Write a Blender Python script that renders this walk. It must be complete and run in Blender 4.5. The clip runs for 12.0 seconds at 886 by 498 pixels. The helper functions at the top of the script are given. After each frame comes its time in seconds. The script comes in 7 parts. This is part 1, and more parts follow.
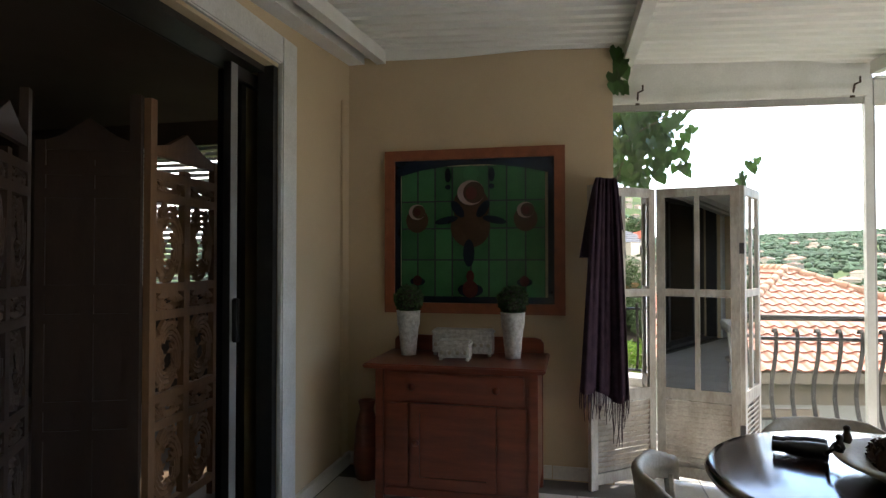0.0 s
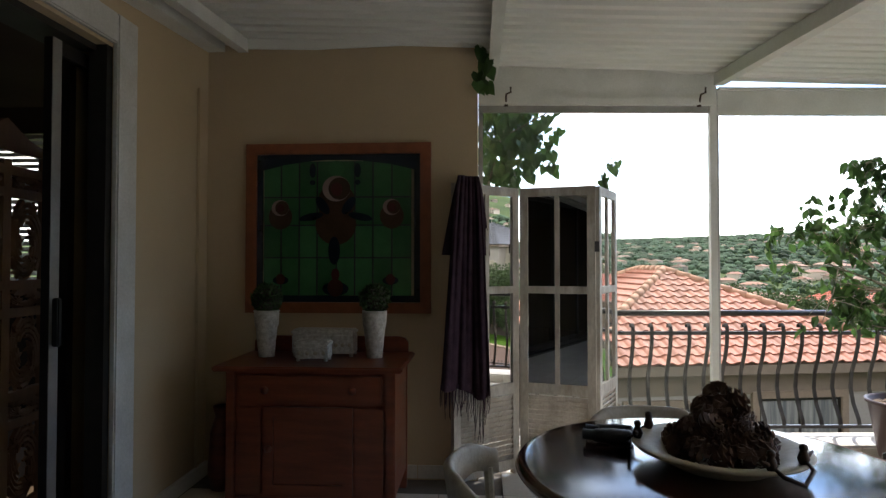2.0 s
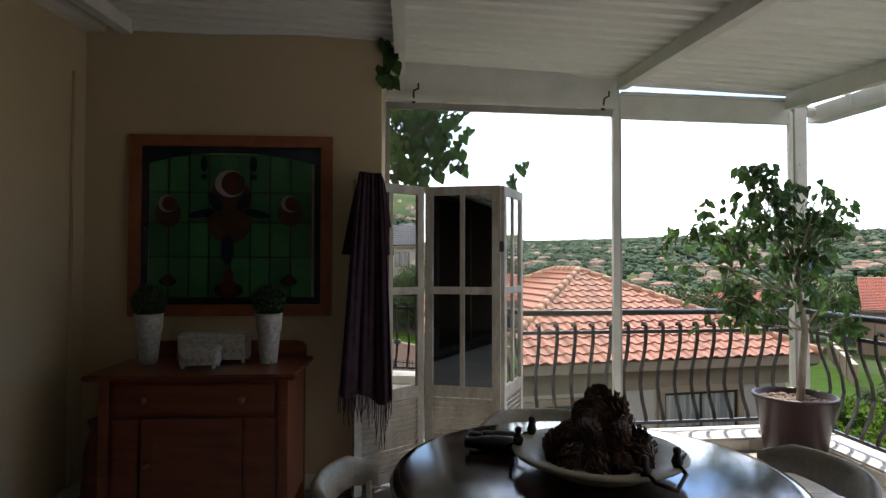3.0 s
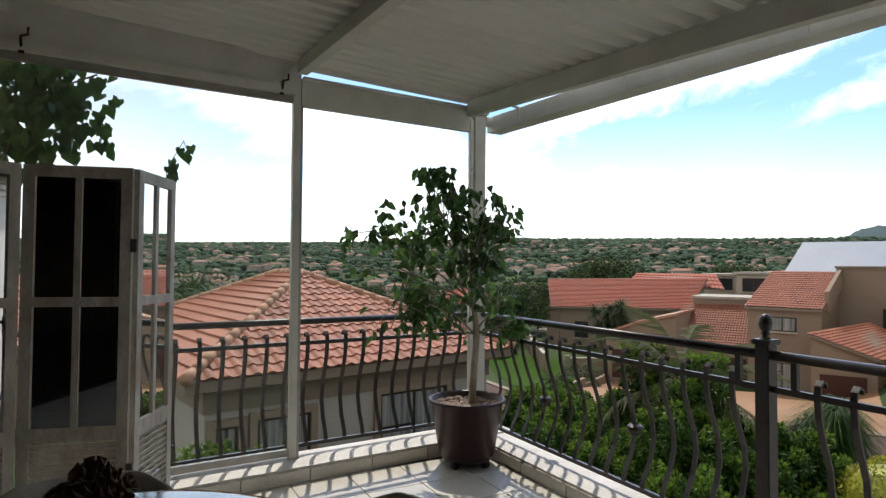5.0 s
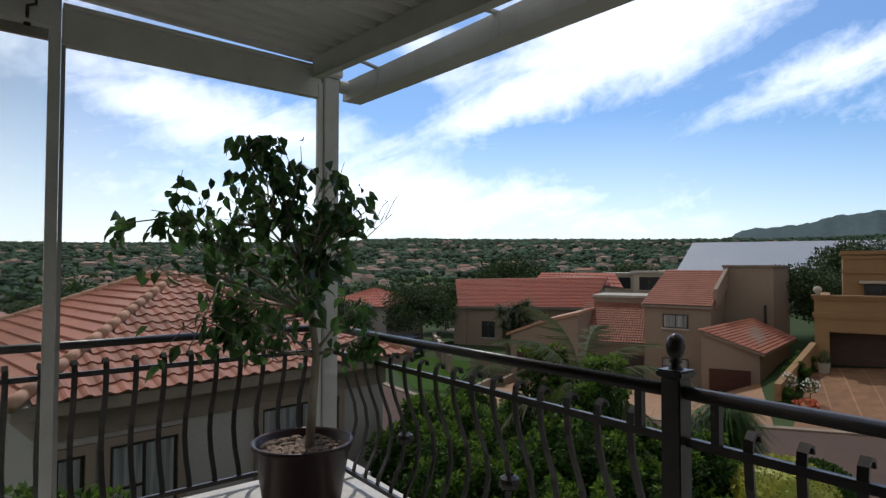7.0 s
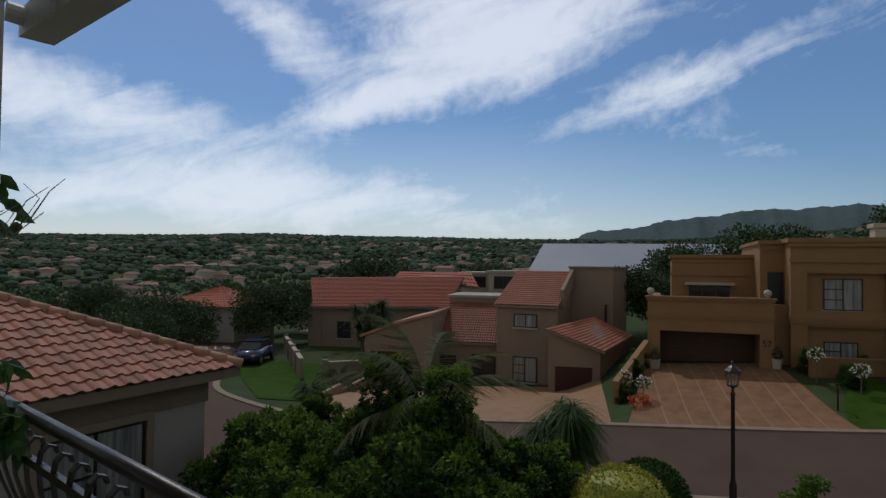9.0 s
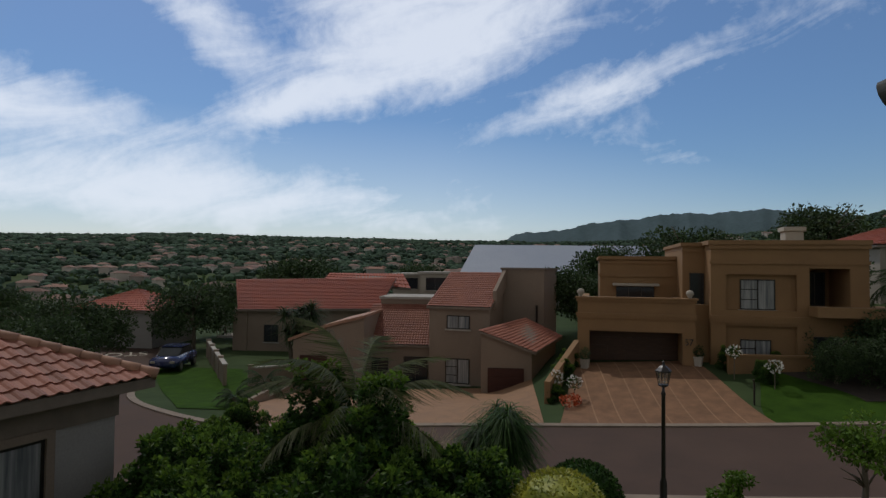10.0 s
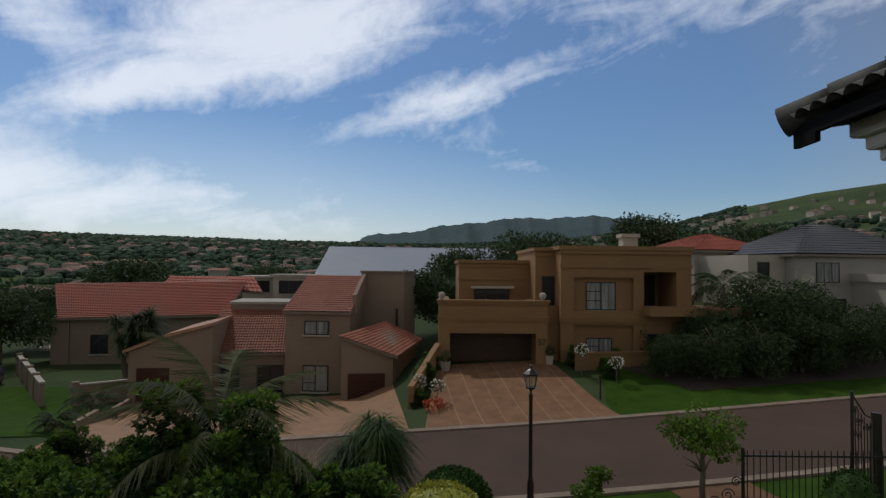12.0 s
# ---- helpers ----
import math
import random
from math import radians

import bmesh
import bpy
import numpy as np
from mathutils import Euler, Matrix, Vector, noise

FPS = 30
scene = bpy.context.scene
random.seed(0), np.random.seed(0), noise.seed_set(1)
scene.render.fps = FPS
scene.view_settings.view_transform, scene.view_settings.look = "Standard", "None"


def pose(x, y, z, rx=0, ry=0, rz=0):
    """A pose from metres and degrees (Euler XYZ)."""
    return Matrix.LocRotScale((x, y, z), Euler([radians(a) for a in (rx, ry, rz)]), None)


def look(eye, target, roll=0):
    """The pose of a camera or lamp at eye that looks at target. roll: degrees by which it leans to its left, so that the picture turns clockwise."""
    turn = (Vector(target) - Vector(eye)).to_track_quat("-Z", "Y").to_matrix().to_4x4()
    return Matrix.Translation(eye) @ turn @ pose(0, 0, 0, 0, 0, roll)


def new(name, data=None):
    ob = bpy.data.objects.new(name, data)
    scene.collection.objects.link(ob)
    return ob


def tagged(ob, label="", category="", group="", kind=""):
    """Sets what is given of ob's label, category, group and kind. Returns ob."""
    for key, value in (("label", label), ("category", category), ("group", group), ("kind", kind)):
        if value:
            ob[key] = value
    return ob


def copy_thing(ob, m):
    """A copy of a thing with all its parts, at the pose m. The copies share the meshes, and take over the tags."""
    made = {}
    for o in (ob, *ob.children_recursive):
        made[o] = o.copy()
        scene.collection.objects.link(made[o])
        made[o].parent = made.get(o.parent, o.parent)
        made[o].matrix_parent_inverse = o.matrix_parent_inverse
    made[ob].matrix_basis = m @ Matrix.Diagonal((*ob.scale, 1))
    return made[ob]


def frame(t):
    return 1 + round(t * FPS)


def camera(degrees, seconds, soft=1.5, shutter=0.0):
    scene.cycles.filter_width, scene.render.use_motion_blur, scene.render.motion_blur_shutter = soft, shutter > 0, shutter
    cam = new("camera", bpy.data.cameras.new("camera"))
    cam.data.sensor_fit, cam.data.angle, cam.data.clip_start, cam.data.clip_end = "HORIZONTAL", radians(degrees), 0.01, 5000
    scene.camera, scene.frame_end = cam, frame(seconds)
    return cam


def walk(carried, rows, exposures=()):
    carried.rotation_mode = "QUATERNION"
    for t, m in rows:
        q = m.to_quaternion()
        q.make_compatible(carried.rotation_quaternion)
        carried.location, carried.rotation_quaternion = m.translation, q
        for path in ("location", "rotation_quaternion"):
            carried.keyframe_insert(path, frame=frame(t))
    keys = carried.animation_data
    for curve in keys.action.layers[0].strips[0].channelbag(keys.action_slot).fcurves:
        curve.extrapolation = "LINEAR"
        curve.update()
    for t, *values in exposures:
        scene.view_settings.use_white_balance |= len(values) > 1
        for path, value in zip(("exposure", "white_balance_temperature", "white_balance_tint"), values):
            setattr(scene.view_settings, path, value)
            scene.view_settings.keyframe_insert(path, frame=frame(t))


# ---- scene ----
cam = camera(72.9, 12.0, soft=1.4)
PATH = [
    (0, (-0.026, -0.127, 1.479), (-0.456, 1.826, 1.516), -0.0),
    (0.5, (0.048, -0.125, 1.472), (-0.325, 1.84, 1.51), -0.0),
    (1, (0.106, -0.104, 1.466), (-0.183, 1.874, 1.505), -0.0),
    (1.5, (0.181, -0.064, 1.453), (-0.03, 1.924, 1.496), -0.1),
    (2, (0.245, -0.018, 1.448), (0.119, 1.978, 1.493), -0.0),
    (2.5, (0.312, 0.039, 1.442), (0.277, 2.038, 1.489), 0.0),
    (4.5, (0.762, 0.361, 1.464), (1.543, 2.202, 1.517), 0.5),
    (5, (0.976, 0.502, 1.457), (1.915, 2.266, 1.515), 0.4),
    (5.5, (1.175, 0.678, 1.459), (2.219, 2.383, 1.518), 0.4),
    (6, (1.371, 0.823, 1.453), (2.496, 2.475, 1.513), 0.2),
    (6.5, (1.604, 0.972, 1.46), (2.763, 2.601, 1.52), 0.3),
    (7, (1.845, 1.142, 1.462), (3.033, 2.75, 1.523), 0.1),
    (8.8, (2.86, 1.589, 1.585), (4.351, 2.921, 1.64), 0.6),
    (9, (2.97, 1.694, 1.605), (4.49, 2.993, 1.659), 0.6),
    (9.5, (3.12, 1.875, 1.61), (4.713, 3.082, 1.668), 0.6),
    (10, (3.262, 2.047, 1.615), (4.921, 3.163, 1.675), 0.6),
    (10.5, (3.409, 2.213, 1.644), (5.139, 3.215, 1.707), 0.6),
    (11, (3.491, 2.379, 1.694), (5.287, 3.258, 1.759), 0.6),
    (11.5, (3.474, 2.561, 1.727), (5.322, 3.322, 1.794), 0.6),
    (12, (3.45, 2.723, 1.731), (5.331, 3.401, 1.8), 0.6),
]
EXPOSURES = ((0, 2.52, 6100, 12), (0.5, 2.3, 6100, 12), (1.0, 2.0, 6150, 12), (1.5, 1.74, 6150, 12), (2.0, 1.56, 6100, 12), (2.5, 1.45, 6050, 12), (4.5, 0.57, 6150, 10), (5.5, 0.22, 6000, 10), (6.5, -0.24, 5800, 10), (7.2, -0.52, 5800, 10), (9, -1.22, 5800, 10), (12, -1.12, 5900, 10))
walk(cam, [(t, look(eye, target, roll)) for t, eye, target, roll in PATH], EXPOSURES)

# ---- world, sun ----
SUN_EL, SUN_AZ = radians(54), radians(28)
world = bpy.data.worlds.new("sky")
scene.world = world
world.use_nodes = True
wn, wl = world.node_tree.nodes, world.node_tree.links
wn.clear()


def node(nodes, kind, **values):
    n = nodes.new(kind)
    for k, v in values.items():
        n.inputs[k].default_value = v
    return n


sky = wn.new("ShaderNodeTexSky")
sky.sky_type, sky.sun_disc, sky.sun_elevation, sky.sun_rotation = "NISHITA", False, SUN_EL, SUN_AZ
sky.dust_density, sky.air_density, sky.ozone_density = 0.6, 1.0, 2.2
coord = wn.new("ShaderNodeTexCoord")
sep = wn.new("ShaderNodeSeparateXYZ")
wl.new(coord.outputs["Generated"], sep.inputs[0])


def maths(nodes, links, op, a, b=None):
    n = nodes.new("ShaderNodeMath")
    n.operation = op
    for i, v in enumerate((a, b)):
        if v is None:
            continue
        if isinstance(v, (int, float)):
            n.inputs[i].default_value = v
        else:
            links.new(v, n.inputs[i])
    return n.outputs[0]


# clouds by bearing and height above the horizon, in degrees, torn by two scales of noise
def value_of(op, a, b=None):
    return maths(wn, wl, op, a, b)


azim = value_of("MULTIPLY", value_of("ARCTAN2", sep.outputs[0], sep.outputs[1]), 57.2958)
elev = value_of("MULTIPLY", value_of("ARCSINE", sep.outputs[2]), 57.2958)
warp = node(wn, "ShaderNodeTexNoise", Scale=5.0, Detail=7.0, Roughness=0.62)
wl.new(coord.outputs["Generated"], warp.inputs["Vector"])
wsep = wn.new("ShaderNodeSeparateColor")
wl.new(warp.outputs["Color"], wsep.inputs[0])
azw = value_of("ADD", azim, value_of("MULTIPLY", value_of("SUBTRACT", wsep.outputs[0], 0.5), 13.0))
elw = value_of("ADD", elev, value_of("MULTIPLY", value_of("SUBTRACT", wsep.outputs[1], 0.5), 6.0))
# fine fibres, drawn out along the wind, and the mottled texture of thin high cloud
flat = wn.new("ShaderNodeCombineXYZ")
wl.new(azim, flat.inputs[0])
wl.new(elev, flat.inputs[1])
turn = wn.new("ShaderNodeMapping")
turn.vector_type = "TEXTURE"
turn.inputs["Rotation"].default_value = (0, 0, radians(16))
turn.inputs["Scale"].default_value = (11.0, 3.4, 1)
wl.new(flat.outputs[0], turn.inputs[0])
cl = node(wn, "ShaderNodeTexNoise", Scale=1.0, Detail=9.0, Roughness=0.6, Distortion=0.9)
wl.new(turn.outputs[0], cl.inputs["Vector"])
mott = node(wn, "ShaderNodeTexNoise", Scale=0.75, Detail=4.0, Roughness=0.6)
wl.new(flat.outputs[0], mott.inputs["Vector"])
cover = value_of("ADD", value_of("MULTIPLY", value_of("SUBTRACT", cl.outputs[0], 0.5), 0.95), value_of("MULTIPLY", value_of("SUBTRACT", mott.outputs[0], 0.5), 0.3))
# the banks of cloud: bearing, height, half length, half width, tilt, density
for az, el, long_, wide, tilt, dens in ((53, 19.5, 12, 4.6, 14, 0.85), (60, 28, 24, 6, 8, 0.75), (42, 14.2, 7, 1.7, 14, 0.7), (33, 21, 7, 2.4, -28, 0.6), (72, 16, 13, 1.7, 15, 0.75), (71, 12.4, 8, 1.9, 4, 0.3),
                                        (16, 13.5, 15, 2.6, -9, 0.75), (32, 6.0, 32, 3.9, -3, 0.85), (77, 9.8, 5, 0.9, 0, 0.4), (97, 25, 20, 6, 0, 0.35), (2, 24, 16, 6, 10, 0.5), (-40, 20, 30, 12, 0, 0.6), (150, 25, 40, 14, 0, 0.5), (-120, 30, 40, 14, 0, 0.5)):
    c_, s_ = math.cos(radians(tilt)), math.sin(radians(tilt))
    dx, dy = value_of("SUBTRACT", azw, az), value_of("SUBTRACT", elw, el)
    along_ = value_of("ADD", value_of("MULTIPLY", dx, c_ / long_), value_of("MULTIPLY", dy, s_ / long_))
    across = value_of("SUBTRACT", value_of("MULTIPLY", dy, c_ / wide), value_of("MULTIPLY", dx, s_ / wide))
    q = value_of("ADD", value_of("MULTIPLY", along_, along_), value_of("MULTIPLY", across, across))
    cover = value_of("ADD", cover, value_of("MULTIPLY", value_of("POWER", 2.718, value_of("MULTIPLY", q, -1.0)), dens))
ramp = wn.new("ShaderNodeValToRGB")
ramp.color_ramp.interpolation = "EASE"
ramp.color_ramp.elements[0].position, ramp.color_ramp.elements[1].position = 0.02, 1.02
ramp.color_ramp.elements[0].color, ramp.color_ramp.elements[1].color = (0, 0, 0, 1), (0.82, 0.82, 0.82, 1)
wl.new(cover, ramp.inputs[0])
# thin haze whitens the lowest part of the sky
low = wn.new("ShaderNodeMapRange")
low.inputs["From Min"].default_value, low.inputs["From Max"].default_value = 0.0, 0.32
low.inputs["To Min"].default_value, low.inputs["To Max"].default_value = 0.48, 0.0
wl.new(sep.outputs[2], low.inputs[0])
thin = wn.new("ShaderNodeMapRange")
thin.inputs["From Min"].default_value, thin.inputs["From Max"].default_value = 55.0, 88.0
thin.inputs["To Min"].default_value, thin.inputs["To Max"].default_value = 1.0, 0.4
wl.new(azim, thin.inputs[0])
amount = maths(wn, wl, "MAXIMUM", maths(wn, wl, "MAXIMUM", ramp.outputs[0], value_of("MULTIPLY", low.outputs[0], thin.outputs[0])), 0.12)
mix = wn.new("ShaderNodeMix")
mix.data_type = "RGBA"
wl.new(amount, mix.inputs[0])
deep = node(wn, "ShaderNodeHueSaturation", Saturation=1.5)
wl.new(sky.outputs[0], deep.inputs["Color"])
# overhead and behind, out of view, added warm grey neutralises the blue ambient light
grey = wn.new("ShaderNodeRGBToBW")
wl.new(sky.outputs[0], grey.inputs[0])
ambient_grey = wn.new("ShaderNodeMix")
ambient_grey.data_type, ambient_grey.blend_type = "RGBA", "MULTIPLY"
ambient_grey.inputs[0].default_value = 1.0
wl.new(grey.outputs[0], ambient_grey.inputs[6])
ambient_grey.inputs[7].default_value = (1.12, 1.0, 0.84, 1)
ahead = wn.new("ShaderNodeVectorMath")
ahead.operation = "DOT_PRODUCT"
wl.new(coord.outputs["Generated"], ahead.inputs[0])
ahead.inputs[1].default_value = (math.sin(radians(58)), math.cos(radians(58)), 0)
open_sky = wn.new("ShaderNodeMapRange")
open_sky.inputs["From Min"].default_value, open_sky.inputs["From Max"].default_value = 0.25, 0.75
wl.new(ahead.outputs["Value"], open_sky.inputs[0])
blue = wn.new("ShaderNodeMix")
blue.data_type = "RGBA"
wl.new(open_sky.outputs[0], blue.inputs[0])
wl.new(ambient_grey.outputs[2], blue.inputs[6])
wl.new(deep.outputs[0], blue.inputs[7])
wl.new(blue.outputs[2], mix.inputs[6])
mix.inputs[7].default_value = (14.2, 14.0, 13.8, 1)
back = node(wn, "ShaderNodeBackground", Strength=0.138)
wl.new(mix.outputs[2], back.inputs[0])
wout = wn.new("ShaderNodeOutputWorld")
wl.new(back.outputs[0], wout.inputs[0])

sun = new("sun", bpy.data.lights.new("sun", "SUN"))
sun.data.energy, sun.data.angle, sun.data.color = 2.6, radians(0.6), (1.0, 0.89, 0.74)
SUN_TO = Vector((math.sin(SUN_AZ) * math.cos(SUN_EL), math.cos(SUN_AZ) * math.cos(SUN_EL), math.sin(SUN_EL)))
sun.matrix_world = look(SUN_TO * 60, (0, 0, 0))


# ---- materials ----
def surface(name, a, b=None, rough=0.6, metal=0.0, scale=8.0, bump=0.1, fine=90.0, spread=0.0, coat=0.0, stretch=(1, 1, 1), stains=0.25, backlit=0.0, spec=0.5):
    """A painted, stony or wooden surface: two colours mixed by broad noise, fine grain, relief, and a tone of its own for each piece."""
    m = bpy.data.materials.new(name)
    m.use_nodes = True
    n, l = m.node_tree.nodes, m.node_tree.links
    bsdf = n["Principled BSDF"]
    b = b or tuple(c * 0.75 for c in a)
    tc = n.new("ShaderNodeTexCoord")
    mp = n.new("ShaderNodeMapping")
    mp.inputs["Scale"].default_value = stretch
    l.new(tc.outputs["Object"], mp.inputs[0])
    big = node(n, "ShaderNodeTexNoise", Scale=scale, Detail=5.0, Roughness=0.6)
    small = node(n, "ShaderNodeTexNoise", Scale=fine, Detail=3.0, Roughness=0.6)
    l.new(mp.outputs[0], big.inputs["Vector"])
    l.new(mp.outputs[0], small.inputs["Vector"])
    rr = n.new("ShaderNodeValToRGB")
    rr.color_ramp.elements[0].position, rr.color_ramp.elements[1].position = 0.35, 0.68
    rr.color_ramp.elements[0].color, rr.color_ramp.elements[1].color = (*b, 1), (*a, 1)
    l.new(big.outputs[0], rr.inputs[0])
    mul = n.new("ShaderNodeMix")
    mul.data_type, mul.blend_type = "RGBA", "MULTIPLY"
    mul.inputs[0].default_value = stains
    l.new(rr.outputs[0], mul.inputs[6])
    g = n.new("ShaderNodeValToRGB")
    g.color_ramp.elements[0].position, g.color_ramp.elements[1].position = 0.3, 0.7
    g.color_ramp.elements[0].color = (0.45, 0.45, 0.45, 1)
    l.new(small.outputs[0], g.inputs[0])
    l.new(g.outputs[0], mul.inputs[7])
    colour = mul.outputs[2]
    if spread:
        info = n.new("ShaderNodeObjectInfo")
        geo = n.new("ShaderNodeNewGeometry")
        both = maths(n, l, "FRACT", maths(n, l, "ADD", info.outputs["Random"], geo.outputs["Random Per Island"]))
        mr = n.new("ShaderNodeMapRange")
        mr.inputs["To Min"].default_value, mr.inputs["To Max"].default_value = 1 - spread, 1 + spread
        l.new(both, mr.inputs[0])
        hsv = n.new("ShaderNodeHueSaturation")
        l.new(colour, hsv.inputs["Color"])
        l.new(mr.outputs[0], hsv.inputs["Value"])
        colour = hsv.outputs[0]
    l.new(colour, bsdf.inputs["Base Color"])
    rm = n.new("ShaderNodeMapRange")
    rm.inputs["To Min"].default_value, rm.inputs["To Max"].default_value = max(rough - 0.1, 0.02), min(rough + 0.12, 1)
    l.new(big.outputs[0], rm.inputs[0])
    l.new(rm.outputs[0], bsdf.inputs["Roughness"])
    bsdf.inputs["Metallic"].default_value = metal
    bsdf.inputs["Coat Weight"].default_value = coat
    bsdf.inputs["Specular IOR Level"].default_value = spec
    bsdf.inputs["Coat Roughness"].default_value = 0.12
    if bump:
        bp = node(n, "ShaderNodeBump", Strength=bump, Distance=0.004)
        l.new(small.outputs[0], bp.inputs["Height"])
        l.new(bp.outputs[0], bsdf.inputs["Normal"])
    if backlit:
        tr = n.new("ShaderNodeBsdfTranslucent")
        l.new(colour, tr.inputs[0])
        mx = n.new("ShaderNodeMixShader")
        mx.inputs[0].default_value = backlit
        l.new(bsdf.outputs[0], mx.inputs[1])
        l.new(tr.outputs[0], mx.inputs[2])
        l.new(mx.outputs[0], n["Material Output"].inputs[0])
    return m


def glass(name, tint=(1, 1, 1), haze=0.0):
    m = bpy.data.materials.new(name)
    m.use_nodes = True
    n, l = m.node_tree.nodes, m.node_tree.links
    n.remove(n["Principled BSDF"])
    clear = n.new("ShaderNodeBsdfTransparent")
    clear.inputs[0].default_value = (*tint, 1)
    gloss = node(n, "ShaderNodeBsdfGlossy", Roughness=0.01)
    edge = node(n, "ShaderNodeLayerWeight", Blend=0.5)
    mx = n.new("ShaderNodeMixShader")
    l.new(maths(n, l, "ADD", maths(n, l, "MULTIPLY", maths(n, l, "POWER", edge.outputs["Facing"], 5.0), 0.35), 0.005), mx.inputs[0])
    l.new(clear.outputs[0], mx.inputs[1])
    l.new(gloss.outputs[0], mx.inputs[2])
    last = mx
    if haze:
        dirt = node(n, "ShaderNodeBsdfDiffuse", Color=(0.75, 0.75, 0.72, 1))
        noise_n = node(n, "ShaderNodeTexNoise", Scale=3.0, Detail=6.0)
        mx2 = n.new("ShaderNodeMixShader")
        l.new(maths(n, l, "MULTIPLY", noise_n.outputs[0], haze), mx2.inputs[0])
        l.new(mx.outputs[0], mx2.inputs[1])
        l.new(dirt.outputs[0], mx2.inputs[2])
        last = mx2
    l.new(last.outputs[0], n["Material Output"].inputs[0])
    return m


M_TAN = surface("tan_wall_paint", (0.54, 0.42, 0.265), (0.49, 0.38, 0.235), 0.75, scale=1.2, fine=140, bump=0.25, stains=0.12)
M_WHITE = surface("white_paint", (0.74, 0.73, 0.69), (0.62, 0.61, 0.56), 0.5, scale=3, stains=0.2)
M_ROOFSHEET = surface("white_roof_sheet", (0.80, 0.79, 0.74), (0.72, 0.71, 0.65), 0.45, scale=1.5, stains=0.12)
M_PLASTER = surface("white_plaster_band", (0.66, 0.65, 0.62), (0.55, 0.54, 0.5), 0.7, scale=4, fine=60, bump=0.5)
M_TILE = surface("cream_floor_tile", (0.66, 0.63, 0.56), (0.58, 0.55, 0.48), 0.32, scale=4, fine=50, bump=0.05, spread=0.07)
M_GROUT = surface("grout", (0.16, 0.145, 0.125), None, 0.9, scale=6)
M_KERB = surface("white_washed_kerb", (0.74, 0.72, 0.68), (0.6, 0.57, 0.52), 0.7, scale=5, fine=40, bump=0.5)
M_IRON = surface("black_painted_iron", (0.022, 0.018, 0.017), (0.035, 0.027, 0.023), 0.34, scale=20, fine=200, bump=0.2, stains=0.4)
M_ALU = surface("grey_aluminium", (0.42, 0.41, 0.39), (0.34, 0.33, 0.31), 0.38, metal=0.6, scale=6)
M_DARKALU = surface("bronze_aluminium", (0.05, 0.046, 0.042), None, 0.35, metal=0.5, scale=6)
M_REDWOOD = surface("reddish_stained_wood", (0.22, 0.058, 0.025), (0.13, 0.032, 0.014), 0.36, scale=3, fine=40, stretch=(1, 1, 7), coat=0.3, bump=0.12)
M_REDWOOD_H = surface("reddish_stained_wood_across", (0.22, 0.058, 0.025), (0.13, 0.032, 0.014), 0.36, scale=3, fine=40, stretch=(1, 7, 7), coat=0.3, bump=0.12)
M_FRAMEWOOD = surface("orange_pine_frame", (0.27, 0.088, 0.034), (0.2, 0.06, 0.022), 0.5, scale=4, fine=50, stretch=(3, 3, 3))
M_TABLE = surface("dark_mahogany_top", (0.06, 0.021, 0.014), (0.036, 0.013, 0.009), 0.14, scale=2.5, fine=30, stretch=(1, 9, 1), coat=1.0, bump=0.04)
M_WASHED = surface("white_washed_wood", (0.6, 0.57, 0.5), (0.36, 0.31, 0.25), 0.6, scale=9, fine=70, stretch=(1, 1, 0.35), bump=0.35, stains=0.4)
M_BEIGE = surface("beige_limed_wood", (0.5, 0.46, 0.37), (0.36, 0.31, 0.24), 0.6, scale=9, fine=70, bump=0.3, stains=0.35)
M_SCARF = surface("dark_purple_knit", (0.05, 0.03, 0.04), (0.03, 0.018, 0.026), 0.95, scale=14, fine=220, bump=0.5, spec=0.05)
M_STONEWARE = surface("cream_stoneware", (0.55, 0.48, 0.35), (0.4, 0.34, 0.23), 0.55, scale=6, fine=60, bump=0.3)
M_CONE = surface("brown_pine_cone", (0.17, 0.095, 0.06), (0.08, 0.045, 0.03), 0.75, scale=14, spread=0.3, bump=0.4)
M_BLACK = surface("black_rubber", (0.012, 0.012, 0.012), None, 0.4, scale=20, bump=0.3)
M_RUST = surface("rusty_bronze", (0.075, 0.045, 0.03), (0.04, 0.028, 0.02), 0.5, metal=0.6, scale=20)
M_POT = surface("glazed_plum_pot", (0.05, 0.021, 0.02), (0.032, 0.014, 0.014), 0.42, scale=5, coat=0.12, bump=0.06, spec=0.3)
M_PEBBLE = surface("tan_pebble", (0.36, 0.27, 0.2), (0.2, 0.14, 0.1), 0.8, scale=20, spread=0.45)
M_BARK = surface("grey_brown_bark", (0.23, 0.19, 0.14), (0.12, 0.095, 0.07), 0.85, scale=12, fine=60, bump=0.8, stretch=(1, 1, 0.3))
M_PALEBARK = surface("pale_ficus_bark", (0.42, 0.37, 0.29), (0.26, 0.22, 0.17), 0.8, scale=14, fine=70, bump=0.6, stretch=(1, 1, 0.4))
M_LEAF = surface("ficus_leaf", (0.095, 0.175, 0.045), (0.055, 0.115, 0.03), 0.34, scale=4, spread=0.5, bump=0.0, backlit=0.45)
M_VINE = surface("vine_leaf", (0.06, 0.13, 0.03), (0.04, 0.085, 0.02), 0.35, scale=4, spread=0.4, bump=0.0, backlit=0.2)
M_SHRUB = surface("shrub_leaf", (0.06, 0.125, 0.02), (0.03, 0.068, 0.013), 0.6, scale=1.5, spread=0.7, bump=0.0, backlit=0.35, spec=0.25)
